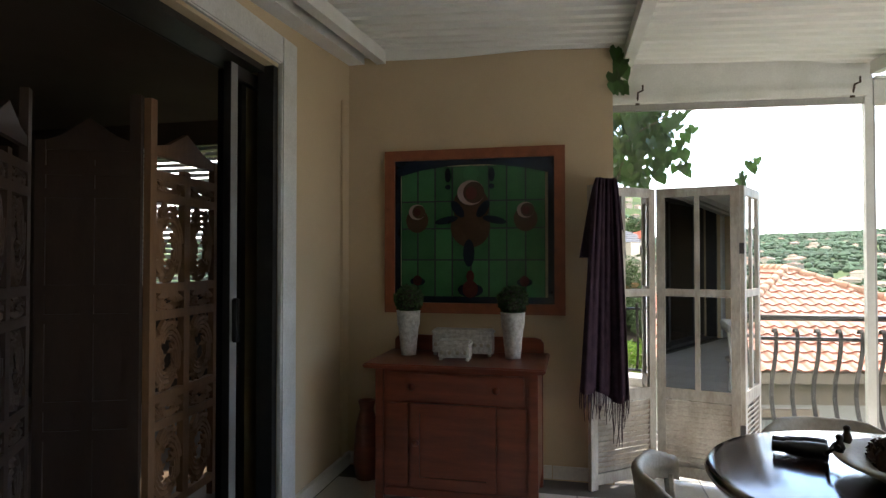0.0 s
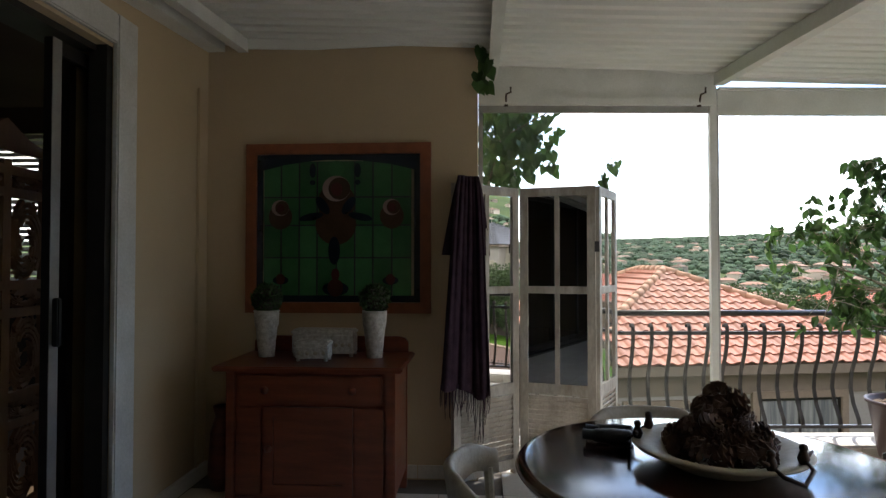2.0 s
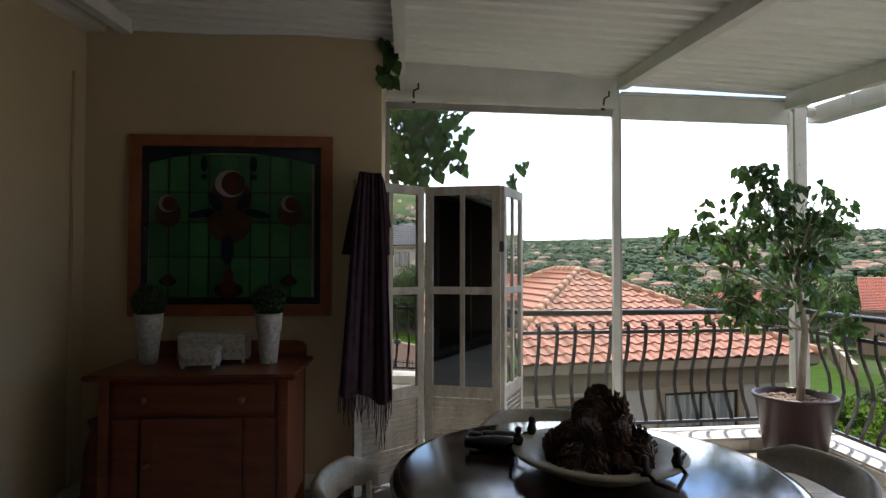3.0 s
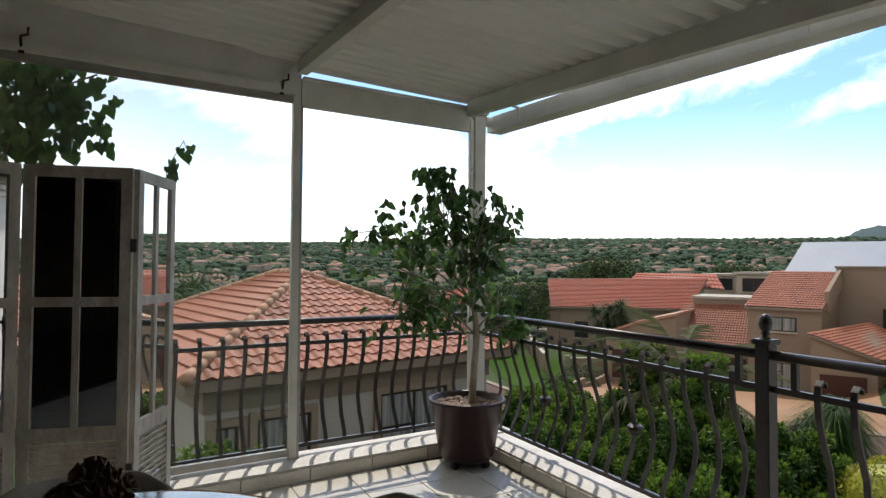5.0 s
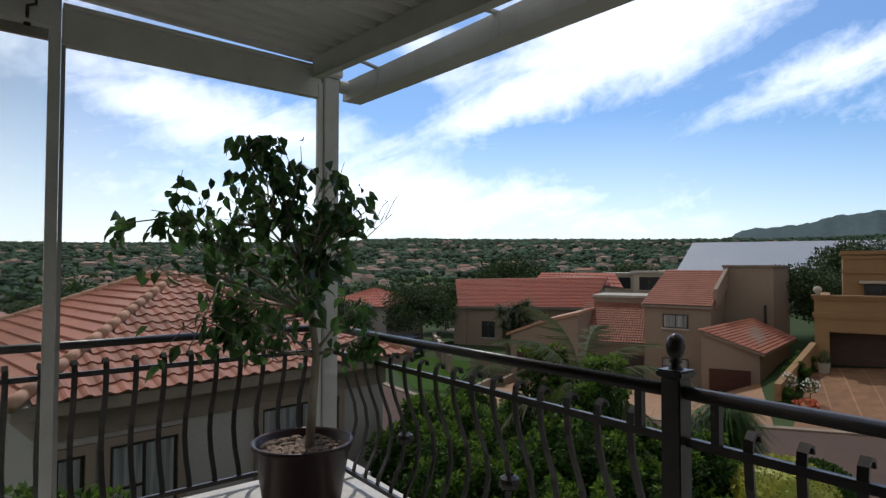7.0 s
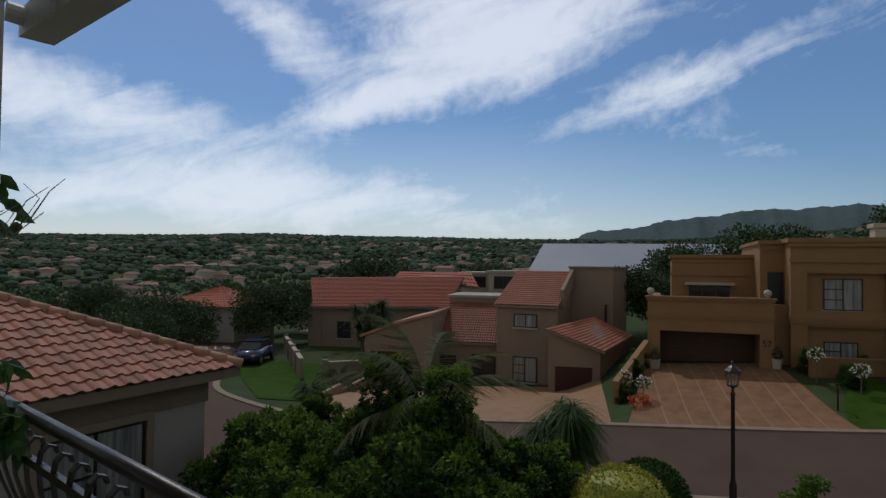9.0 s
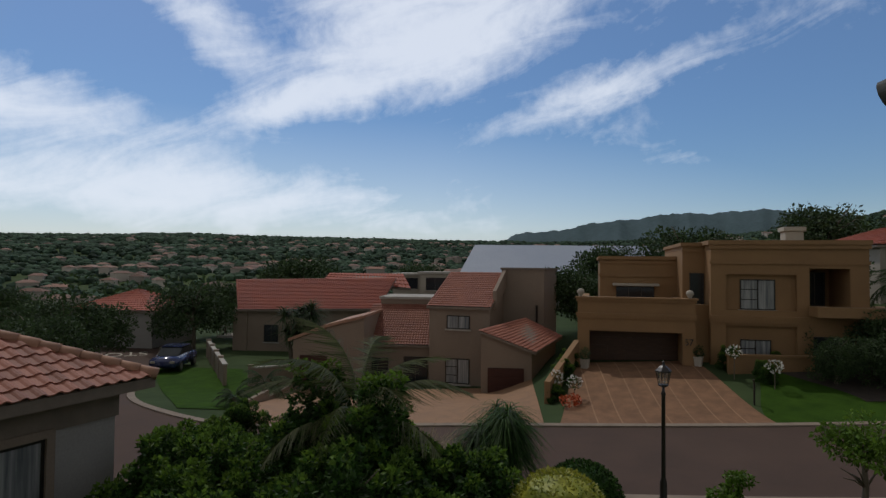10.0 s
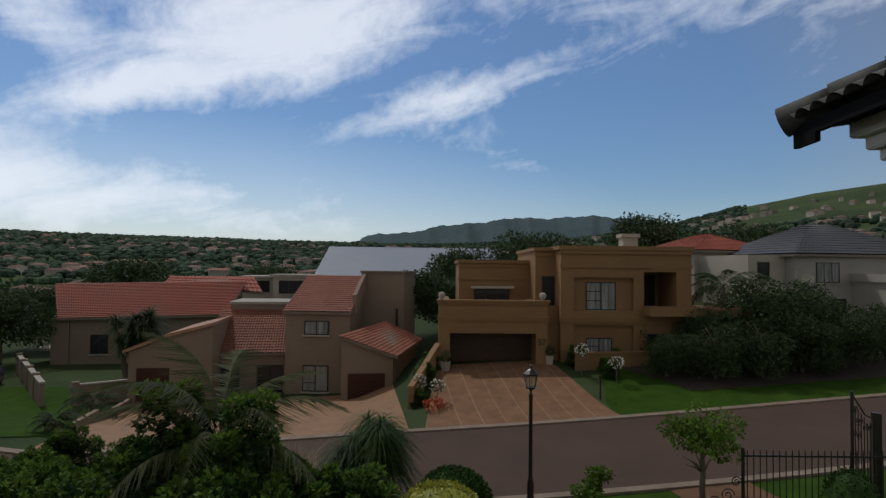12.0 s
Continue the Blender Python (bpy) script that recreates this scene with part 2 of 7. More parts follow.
M_TREE = surface("dark_tree_leaf", (0.06, 0.1, 0.028), (0.032, 0.06, 0.018), 0.75, scale=0.8, spread=0.5, bump=0.0, backlit=0.2)
M_YELLOW = surface("golden_duranta_leaf", (0.42, 0.4, 0.04), (0.24, 0.28, 0.035), 0.45, scale=3, spread=0.35, bump=0.0, backlit=0.2)
M_YOUNG = surface("young_shrub_leaf", (0.16, 0.26, 0.03), (0.1, 0.18, 0.022), 0.5, scale=1.5, spread=0.4, bump=0.0, backlit=0.4, spec=0.25)
M_PALM = surface("palm_frond", (0.15, 0.165, 0.065), (0.09, 0.11, 0.04), 0.65, scale=3, spread=0.4, bump=0.0, backlit=0.25)
M_DRYFROND = surface("dry_grass_plume", (0.3, 0.24, 0.12), (0.2, 0.15, 0.08), 0.7, scale=3, spread=0.3, bump=0.0)
# far woods and land carry a little distance haze in their base colour
M_FARWOOD = surface("far_woodland_hazed", (0.068, 0.105, 0.066), (0.042, 0.072, 0.048), 0.9, scale=0.012, fine=0.6, spread=0.6, bump=0.0, spec=0.1)
M_LAND = surface("veld_land_hazed", (0.105, 0.14, 0.055), (0.05, 0.078, 0.036), 0.95, scale=0.012, fine=0.4, bump=0.0, stains=0.5, spec=0.05)
M_GRASS = surface("lawn", (0.056, 0.114, 0.014), (0.035, 0.076, 0.01), 0.95, scale=1.2, fine=60, bump=0.8, stains=0.5, spec=0.05)
M_ROAD = surface("worn_asphalt", (0.108, 0.072, 0.056), (0.085, 0.057, 0.045), 0.9, scale=0.5, fine=60, bump=0.4, spec=0.2)
M_STREETKERB = surface("tan_street_kerb", (0.3, 0.24, 0.18), (0.22, 0.17, 0.125), 0.85, scale=2, fine=40, bump=0.4)
M_PAVER = surface("clay_paver", (0.29, 0.165, 0.095), (0.2, 0.115, 0.068), 0.85, scale=2, fine=40, spread=0.22, bump=0.3, spec=0.15)
M_PAVERLINE = surface("pale_paver", (0.35, 0.2, 0.105), (0.27, 0.155, 0.08), 0.8, scale=2, spread=0.1)
M_CONCRETE = surface("pale_concrete", (0.48, 0.45, 0.39), (0.38, 0.35, 0.3), 0.85, scale=2, fine=40, bump=0.4)
M_ROOFTILE = surface("terracotta_roof_tile", (0.4, 0.165, 0.105), (0.3, 0.115, 0.073), 0.7, scale=1.2, fine=30, spread=0.22, bump=0.35, stains=0.35)
M_RIDGE = surface("faded_ridge_tile", (0.5, 0.3, 0.2), (0.4, 0.22, 0.14), 0.75, scale=2, spread=0.15, bump=0.4)
M_REDROOF = surface("red_roof_tile", (0.4, 0.095, 0.046), (0.32, 0.075, 0.038), 0.7, scale=0.6, fine=20, spread=0.15, stains=0.3)
M_SLATE = surface("slate_grey_roof_tile", (0.1, 0.105, 0.12), (0.075, 0.08, 0.09), 0.6, scale=1, fine=20, spread=0.12)
M_BLACKTILE = surface("dark_weathered_roof_tile", (0.05, 0.05, 0.045), (0.1, 0.1, 0.09), 0.75, scale=6, fine=50, bump=0.5, spread=0.1)
M_STEELROOF = surface("blue_grey_steel_roof", (0.34, 0.37, 0.42), (0.3, 0.33, 0.38), 0.45, scale=0.3, fine=5, bump=0.0)
M_TAUPE = surface("taupe_render", (0.31, 0.24, 0.18), (0.265, 0.205, 0.152), 0.85, scale=0.5, fine=20, bump=0.3)
M_OCHRE = surface("ochre_render", (0.32, 0.192, 0.085), (0.275, 0.162, 0.072), 0.85, scale=0.6, fine=20, bump=0.3)
M_CREAMWALL = surface("cream_render", (0.5, 0.46, 0.38), (0.44, 0.4, 0.33), 0.85, scale=0.6, fine=20, bump=0.3)
M_GREYWALL = surface("grey_beige_render", (0.43, 0.405, 0.37), (0.38, 0.355, 0.325), 0.85, scale=0.6, fine=20, bump=0.3)
M_GARAGE = surface("dark_red_garage_door", (0.075, 0.022, 0.015), (0.05, 0.015, 0.011), 0.45, scale=2, stretch=(1, 1, 6))
M_BROWNDOOR = surface("brown_timber_garage_door", (0.1, 0.05, 0.025), (0.07, 0.033, 0.017), 0.45, scale=2, stretch=(1, 1, 6))
M_FASCIA = surface("taupe_fascia", (0.27, 0.215, 0.165), None, 0.7, scale=2)
M_SOIL = surface("dark_soil", (0.06, 0.045, 0.032), (0.035, 0.027, 0.02), 0.95, scale=5)
M_GLASS = glass("clear_glass", (0.97, 0.99, 0.98), 0.05)
M_LAMPGLASS = glass("lantern_glass", (0.85, 0.87, 0.85), 0.2)
M_DARKGLASS = surface("dark_window_glass", (0.03, 0.035, 0.04), None, 0.06, scale=1, bump=0.0, stains=0.0)
M_PANE = surface("curtained_window_glass", (0.42, 0.42, 0.4), (0.16, 0.17, 0.18), 0.08, scale=1.5, stretch=(6, 6, 0.3), bump=0.0)
M_CLEAR = glass("door_glass", (0.8, 0.78, 0.74))
M_MIRROR = bpy.data.materials.new("mirror")
M_MIRROR.use_nodes = True
M_MIRROR.node_tree.nodes["Principled BSDF"].inputs["Base Color"].default_value = (0.82, 0.83, 0.83, 1)
M_MIRROR.node_tree.nodes["Principled BSDF"].inputs["Metallic"].default_value = 1.0
M_MIRROR.node_tree.nodes["Principled BSDF"].inputs["Roughness"].default_value = 0.015
M_GREEN_A = surface("green_stained_glass", (0.05, 0.14, 0.058), (0.038, 0.11, 0.044), 0.12, scale=5, spread=0.25, bump=0.1)
M_LEAD = surface("dark_lead", (0.02, 0.022, 0.025), None, 0.5, metal=0.5, scale=10)
M_NAVYGLASS = surface("navy_stained_glass", (0.012, 0.018, 0.03), None, 0.12, scale=5, bump=0.05)
M_ROSE = surface("wine_stained_glass", (0.09, 0.025, 0.022), (0.055, 0.016, 0.015), 0.12, scale=6, bump=0.05)
M_PINK = surface("pale_pink_stained_glass", (0.34, 0.25, 0.22), (0.27, 0.19, 0.17), 0.15, scale=6, bump=0.05)
M_BROWNGLASS = surface("amber_brown_stained_glass", (0.07, 0.038, 0.023), (0.048, 0.027, 0.017), 0.14, scale=8, bump=0.05)
M_DARKFASCIA = surface("black_painted_fascia", (0.012, 0.012, 0.013), None, 0.8, scale=6, spec=0.05)
M_CURTAIN = surface("black_curtain", (0.014, 0.012, 0.014), None, 0.95, scale=8)
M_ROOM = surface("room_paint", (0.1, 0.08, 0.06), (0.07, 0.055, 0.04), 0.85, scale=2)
# darker copy of the carved wood, with the panels' shade put into its colour
M_CARVED_SHADED = surface("carved_brown_wood_shaded", (0.06, 0.034, 0.02), (0.04, 0.022, 0.013), 0.7, scale=5, fine=60, bump=0.2, stretch=(1, 1, 0.3))
M_CARVED = surface("carved_brown_wood", (0.36, 0.2, 0.1), (0.26, 0.14, 0.068), 0.7, scale=6, fine=60, bump=0.3, stretch=(1, 1, 0.3))
M_CHALK = surface("chalky_carved_whitewash", (0.66, 0.64, 0.59), (0.4, 0.38, 0.33), 0.8, scale=38, fine=120, bump=0.9, stains=0.45)
M_HAZEHILL = surface("haze_painted_hill", (0.11, 0.155, 0.175), (0.085, 0.125, 0.135), 0.95, scale=0.004, fine=0.05, bump=0.0, stains=0.3, spec=0.05)
M_CARBLUE = surface("dark_blue_car_paint", (0.02, 0.03, 0.12), (0.017, 0.025, 0.1), 0.25, coat=0.8, scale=2, bump=0.0)
M_FLOWER = surface("white_petal", (0.8, 0.79, 0.74), (0.7, 0.68, 0.62), 0.6, scale=20, bump=0.0, backlit=0.2)
M_ORANGEFLOWER = surface("orange_petal", (0.6, 0.12, 0.03), None, 0.6, scale=20, bump=0.0)


# ---- mesh helpers ----
def mesh_of(name, bm, material, smooth=False):
    me = bpy.data.meshes.new(name)
    bm.to_mesh(me)
    bm.free()
    me.materials.append(material)
    if smooth:
        for p in me.polygons:
            p.use_smooth = True
    return me


def part(name, bm, material, parent=None, label="", smooth=False):
    ob = new(name, mesh_of(name, bm, material, smooth))
    ob.parent = parent
    return tagged(ob, label)


def raw(name, verts, faces, material, parent=None, label="", smooth=False):
    """One mesh from arrays made by code."""
    me = bpy.data.meshes.new(name)
    me.from_pydata([tuple(v) for v in verts], [], [tuple(f) for f in faces])
    me.materials.append(material)
    me.update()
    if smooth:
        me.polygons.foreach_set("use_smooth", [True] * len(me.polygons))
    ob = new(name, me)
    ob.parent = parent
    return tagged(ob, label)


def thing(name, label, category, m=None, group="", kind=""):
    ob = tagged(new(name), label, category, group, kind)
    if m is not None:
        ob.matrix_world = m
    return ob


def box(bm, x0, x1, y0, y1, z0, z1, bevel=0.0, m=None):
    r = bmesh.ops.create_cube(bm, size=1)
    vs = r["verts"]
    for v in vs:
        v.co = Vector((x0 + (v.co.x + 0.5) * (x1 - x0), y0 + (v.co.y + 0.5) * (y1 - y0), z0 + (v.co.z + 0.5) * (z1 - z0)))
    if bevel:
        es = {e for v in vs for e in v.link_edges}
        r = bmesh.ops.bevel(bm, geom=list(es), offset=bevel, segments=2, affect="EDGES")
        vs = list({v for f in r["faces"] for v in f.verts} | {v for v in vs if v.is_valid})
    if m is not None:
        bmesh.ops.transform(bm, matrix=m, verts=[v for v in vs if v.is_valid])
    return bm


def boxes(*specs, bevel=0.0, m=None):
    bm = bmesh.new()
    for s in specs:
        box(bm, *s, bevel=bevel, m=m)
    return bm


def lathe(profile, segments=32, bm=None, m=None):
    """A turned body from (radius, height) pairs."""
    bm = bm or bmesh.new()
    rings = []
    for r, z in profile:
        if r < 1e-5:
            rings.append([bm.verts.new((0, 0, z))])
        else:
            rings.append([bm.verts.new((r * math.cos(2 * math.pi * i / segments), r * math.sin(2 * math.pi * i / segments), z)) for i in range(segments)])
    for a, b in zip(rings, rings[1:]):
        for i in range(segments):
            j = (i + 1) % segments
            if len(a) == 1 and len(b) > 1:
                bm.faces.new((a[0], b[i], b[j]))
            elif len(b) == 1 and len(a) > 1:
                bm.faces.new((a[i], a[j], b[0]))
            elif len(a) > 1:
                bm.faces.new((a[i], a[j], b[j], b[i]))
    bmesh.ops.recalc_face_normals(bm, faces=bm.faces)
    if m is not None:
        bmesh.ops.transform(bm, matrix=m, verts=[v for ring in rings for v in ring])
    return bm


def tube(points, radius, bm=None, segments=8, taper=None, flat=1.0):
    """A round or flattened bar along points."""
    bm = bm or bmesh.new()
    pts = [Vector(p) for p in points]
    rings = []
    for i, p in enumerate(pts):
        d = (pts[min(i + 1, len(pts) - 1)] - pts[max(i - 1, 0)]).normalized()
        side = d.cross(Vector((0, 0, 1)) if abs(d.z) < 0.95 else Vector((0, 1, 0))).normalized()
        other = side.cross(d)
        r = radius if taper is None else radius + (taper - radius) * i / (len(pts) - 1)
        rings.append([bm.verts.new(p + r * (math.cos(a) * side + flat * math.sin(a) * other)) for a in (2 * math.pi * k / segments for k in range(segments))])
    for a, b in zip(rings, rings[1:]):
        for i in range(segments):
            j = (i + 1) % segments
            bm.faces.new((a[i], a[j], b[j], b[i]))
    bm.faces.new(rings[0][::-1])
    bm.faces.new(rings[-1])
    return bm


def prism(bm, outline, y0, y1, m=None):
    """A flat outline of (x, z) pairs given depth along y."""
    a = [bm.verts.new((x, y0, z)) for x, z in outline]
    b = [bm.verts.new((x, y1, z)) for x, z in outline]
    n = len(outline)
    bm.faces.new(a)
    bm.faces.new(b[::-1])
    for i in range(n):
        j = (i + 1) % n
        bm.faces.new((a[j], a[i], b[i], b[j]))
    bmesh.ops.recalc_face_normals(bm, faces=bm.faces)
    if m is not None:
        bmesh.ops.transform(bm, matrix=m, verts=a + b)
    return bm


def beam(bm, p, q, width, height):
    """A square bar from p to q."""
    p, q = Vector(p), Vector(q)
    d = (q - p).normalized()
    side = d.cross(Vector((0, 0, 1))).normalized() * width / 2
    up_ = side.cross(d).normalized() * height / 2
    a = [bm.verts.new(p + s * side + t * up_) for s, t in ((-1, -1), (1, -1), (1, 1), (-1, 1))]
    b = [bm.verts.new(q + s * side + t * up_) for s, t in ((-1, -1), (1, -1), (1, 1), (-1, 1))]
    for i in range(4):
        j = (i + 1) % 4
        bm.faces.new((a[i], a[j], b[j], b[i]))
    bm.faces.new(a[::-1])
    bm.faces.new(b)
    bmesh.ops.recalc_face_normals(bm, faces=bm.faces)
    return bm


RNG = np.random.default_rng(7)


def leaves(blobs, count, size, droop=0.3, shape=(1.0, 0.5), shell=0.55):
    """Vertices and faces of folded leaves spread through ellipsoids ((x, y, z), (rx, ry, rz))."""
    rng = RNG
    w = np.array([b[1][0] * b[1][1] + b[1][0] * b[1][2] for b in blobs])
    pick = rng.choice(len(blobs), count, p=w / w.sum())
    cen = np.array([b[0] for b in blobs])[pick]
    rad = np.array([b[1] for b in blobs])[pick]
    d = rng.normal(size=(count, 3))
    d /= np.linalg.norm(d, axis=1, keepdims=True)
    r = shell + (1 - shell) * rng.random((count, 1)) ** 0.6
    p = cen + d * r * rad
    axis = d * 0.7 + rng.normal(size=(count, 3)) * 0.8
    axis[:, 2] -= droop
    axis /= np.linalg.norm(axis, axis=1, keepdims=True)
    side = np.cross(axis, rng.normal(size=(count, 3)))
    side /= np.linalg.norm(side, axis=1, keepdims=True) + 1e-9
    nor = np.cross(side, axis)
    s = size * (0.6 + 0.8 * rng.random((count, 1)))
    L, W = shape[0] * s, shape[1] * s
    v = np.stack([p, p + axis * L * 0.5 + side * W * 0.5 + nor * W * 0.12, p + axis * L, p + axis * L * 0.5 - side * W * 0.5 + nor * W * 0.12], 1).reshape(-1, 3)
    base = np.arange(count)[:, None] * 4
    f = np.concatenate([base + [0, 1, 2], base + [0, 2, 3]])
    return v, f


def tiled_sheet(corners, cols, rows, wave=0.035, step=0.03, seg=4):
    """A tiled roof plane from its corners (eave left, eave right, ridge right, ridge left): rolls across, courses stepped upward."""
    a, b, c, d = (np.array(p, float) for p in corners)
    n = np.cross(b - a, d - a)
    n /= np.linalg.norm(n)
    us = np.linspace(0, 1, cols * seg + 1)
    roll = wave * np.abs(np.sin(np.pi * us * cols)) ** 0.8
    verts, faces = [], []
    for r in range(rows):
        for k, v in enumerate((r / rows, (r + 1) / rows)):
            left, right = a + (d - a) * v, b + (c - b) * v
            lift = step * (1 - k)
            verts.append(left + (right - left) * us[:, None] + n * (roll + lift)[:, None])
    verts = np.concatenate(verts)
    m = cols * seg + 1
    for r in range(2 * rows - 1):
        i = np.arange(m - 1) + r * m
        faces.append(np.stack([i, i + 1, i + 1 + m, i + m], 1))
    return verts, np.concatenate(faces)


def slab(corners, thick):
    """A flat plate under the given corners."""
    bm = bmesh.new()
    a = [bm.verts.new(p) for p in corners]
    b = [bm.verts.new(Vector(p) - Vector((0, 0, thick))) for p in corners]
    bm.faces.new(a)
    bm.faces.new(b[::-1])
    for i in range(len(a)):
        j = (i + 1) % len(a)
        bm.faces.new((a[j], a[i], b[i], b[j]))
    bmesh.ops.recalc_face_normals(bm, faces=bm.faces)
    return bm


# ---- large structure: the balcony and the room behind the sliding door ----
XL, YW, XR = -1.65, 4.03, 3.63          # left wall face, end wall face, right railing


def roof_z(x, y):
    return 2.93 + 0.075 * (y - 4.03) - 0.045 * (x - 0.2)


def back_y(x):
    """The back edge of the balcony runs at a slight angle to the end wall."""
    return 4.765 + 0.07 * (x - 2.05)


floor = tagged(part("floor", boxes((XL - 0.3, 3.75, -4.0, 4.95, -0.30, -0.012)), M_GROUT), "cream tiled balcony floor with dark grout", "floor", kind="structure")

wall_end = tagged(part("wall_end", boxes((XL - 0.3, 0.225, YW, 4.72, -0.3, 3.06)), M_TAN), "tan painted end wall", "wall", kind="structure")
bm = boxes((XL - 0.1, XL, 2.95, YW - 0.003, 0, 3.10), (XL - 0.3, XL - 0.2, 2.95, YW - 0.003, 0, 3.10), (XL - 0.2, XL - 0.1, 2.95, YW - 0.003, 2.56, 3.10), (XL - 0.3, XL, -3.7, 2.95, 2.56, 3.10), (XL - 0.3, XL, -4.0, -3.7, 0, 3.10))
wall_left = tagged(part("wall_left", bm, M_TAN), "tan painted house wall with a sliding door opening", "wall", kind="structure")
tagged(part("wall_back", boxes((XL - 0.3, 3.4, -4.3, -4.0, -0.3, 3.2)), M_TAN), "tan painted wall behind the balcony", "wall", kind="structure")
bm = boxes((XL + 0.002, XL + 0.028, -3.99, -3.87, 0, 0.09), (XL + 0.002, XL + 0.028, 3.13, YW - 0.03, 0, 0.09))
tagged(part("baseboard", bm, M_TILE), "tiled skirting on the house wall", "skirting", kind="structure")
bm = boxes((XL + 0.001, XL + 0.02, 3.86, 3.895, 0.092, 2.62), bevel=0.006)
tagged(part("trunking", bm, M_TAN), "painted cable trunking down the house wall", "trim", kind="structure")
# plaster band round the door opening
bm = bmesh.new()
box(bm, XL, XL + 0.035, 2.94, 3.115, 0, 2.735, 0.008)
box(bm, XL, XL + 0.033, -3.7, 2.939, 2.575, 2.735, 0.008)
box(bm, XL, XL + 0.035, -3.86, -3.70, 0, 2.735, 0.008)
tagged(part("door_surround", bm, M_PLASTER), "white plaster band round the sliding door", "trim", kind="structure")

# corrugated roof, its ribs running from the house to the right edge
NY, RIB = 62, 0.145
verts, faces = [], []
prof = ((0.0, 0.0), (0.06, 0.0), (0.08, 0.042), (0.125, 0.042))
ys = [-4.0 + RIB * k + dy for k in range(NY) for dy, _ in prof]
zs = [dz for _ in range(NY) for _, dz in prof]
for y, dz in zip(ys, zs):
    for x in (XL - 0.1, 0.3, 2.0, 3.62):
        verts.append((x, y, roof_z(x, y) + dz))
for i in range(len(ys) - 1):
    for j in range(3):
        a = i * 4 + j
        faces.append((a, a + 1, a + 5, a + 4))
roof = raw("ceiling", verts, faces, M_ROOFSHEET)
sol = roof.modifiers.new("sheet", "SOLIDIFY")
sol.thickness, sol.offset = 0.004, 1
tagged(roof, "white corrugated metal roof seen from below", "ceiling", kind="structure")


def rafter(x, width, depth, y0=-3.9, y1=4.66, label="white painted roof beam"):
    bm = bmesh.new()
    beam(bm, (x, y0, roof_z(x, y0) - depth / 2 - 0.004), (x, y1, roof_z(x, y1) - depth / 2 - 0.004), width, depth)
    return tagged(part("roof_beam", bm, M_WHITE), label, "beam", "beams under the roof", kind="structure")


rafter(-1.40, 0.07, 0.09, y1=4.02, label="white painted beam along the house wall")
rafter(0.34, 0.07, 0.09)
rafter(2.06, 0.07, 0.09)
rafter(3.50, 0.06, 0.13, y1=4.78)
# cornice strip on the house wall
bm = bmesh.new()
beam(bm, (XL + 0.06, -3.9, roof_z(XL, -3.9) - 0.05), (XL + 0.06, YW - 0.01, roof_z(XL, YW) - 0.05), 0.12, 0.1)
tagged(part("cornice", bm, M_WHITE), "pale cornice between house wall and roof", "trim", kind="structure")
bm = bmesh.new()
prism(bm, [(-1.64, 2.985), (-1.36, 2.93), (-0.9, 2.915), (-0.3, 2.93), (0.22, 2.905), (0.22, 2.99), (-1.64, 3.05)], YW - 0.02, YW - 0.001)
tagged(part("trim", bm, M_ROOFSHEET), "uneven white flashing along the end wall top", "trim", kind="structure")

# screen wall at the back: header, posts, sill and one large pane
screen = thing("window_1", "large fixed glass screen in a white metal frame", "window", kind="structure")


def along(bm, x0, x1, z0, z1, y_off, thick):
    """A bar set along the back edge."""
    r = bmesh.ops.create_cube(bm, size=1)
    for v in r["verts"]:
        x = x0 + (v.co.x + 0.5) * (x1 - x0)
        v.co = Vector((x, back_y(x) + y_off + v.co.y * thick, z0 + (v.co.z + 0.5) * (z1 - z0)))


bm = bmesh.new()
along(bm, 0.228, 2.03, 2.72, 2.98, -0.02, 0.05)
along(bm, 0.228, 2.03, 2.665, 2.718, -0.03, 0.075)
part("header", bm, M_WHITE, screen)
bm = bmesh.new()
along(bm, 0.228, 2.02, 2.615, 2.664, 0, 0.035)
along(bm, 0.228, 0.262, 0.17, 2.613, 0, 0.035)
along(bm, 0.228, 2.02, 0.12, 0.168, 0, 0.035)
part("window_frame", bm, M_ALU, screen)
bm = bmesh.new()
along(bm, 0.264, 2.02, 0.17, 2.613, 0, 0.006)
pane = part("pane", bm, M_GLASS, screen)
pane.visible_shadow = False
post_mid = thing("post", "slim white metal post beside the glass screen", "post", kind="structure")
bm = bmesh.new()
along(bm, 2.022, 2.075, 0.10, 2.90, 0, 0.05)
part("shaft", bm, M_WHITE, post_mid)
bm = bmesh.new()
along(bm, 2.0785, 2.098, 0.10, 2.64, 0.005, 0.02)
part("channel", bm, M_ALU, post_mid)
bm = bmesh.new()
along(bm, 2.08, 3.56, 2.60, 2.78, 0, 0.06)
along(bm, 2.08, 3.56, 2.782, 2.80, -0.02, 0.10)
tagged(part("header_beam", bm, M_WHITE), "white header beam over the open balcony side", "beam", kind="structure")

corner = thing("post", "white square corner post with a cable conduit", "post", kind="structure")
bm = bmesh.new()
yc = back_y(3.6)
box(bm, 3.575, 3.685, yc - 0.05, yc + 0.06, -0.2, 2.74, 0.006)
part("shaft", bm, M_WHITE, corner)
bm = bmesh.new()
box(bm, 3.535, 3.572, yc - 0.04, yc - 0.003, 0.1, 2.7, 0.004)
part("conduit", bm, M_ROOFSHEET, corner)
bm = bmesh.new()
box(bm, 3.53, 3.70, yc - 0.08, yc + 0.06, 2.742, 2.83, 0.01)
part("cap", bm, M_WHITE, corner)
bm = bmesh.new()
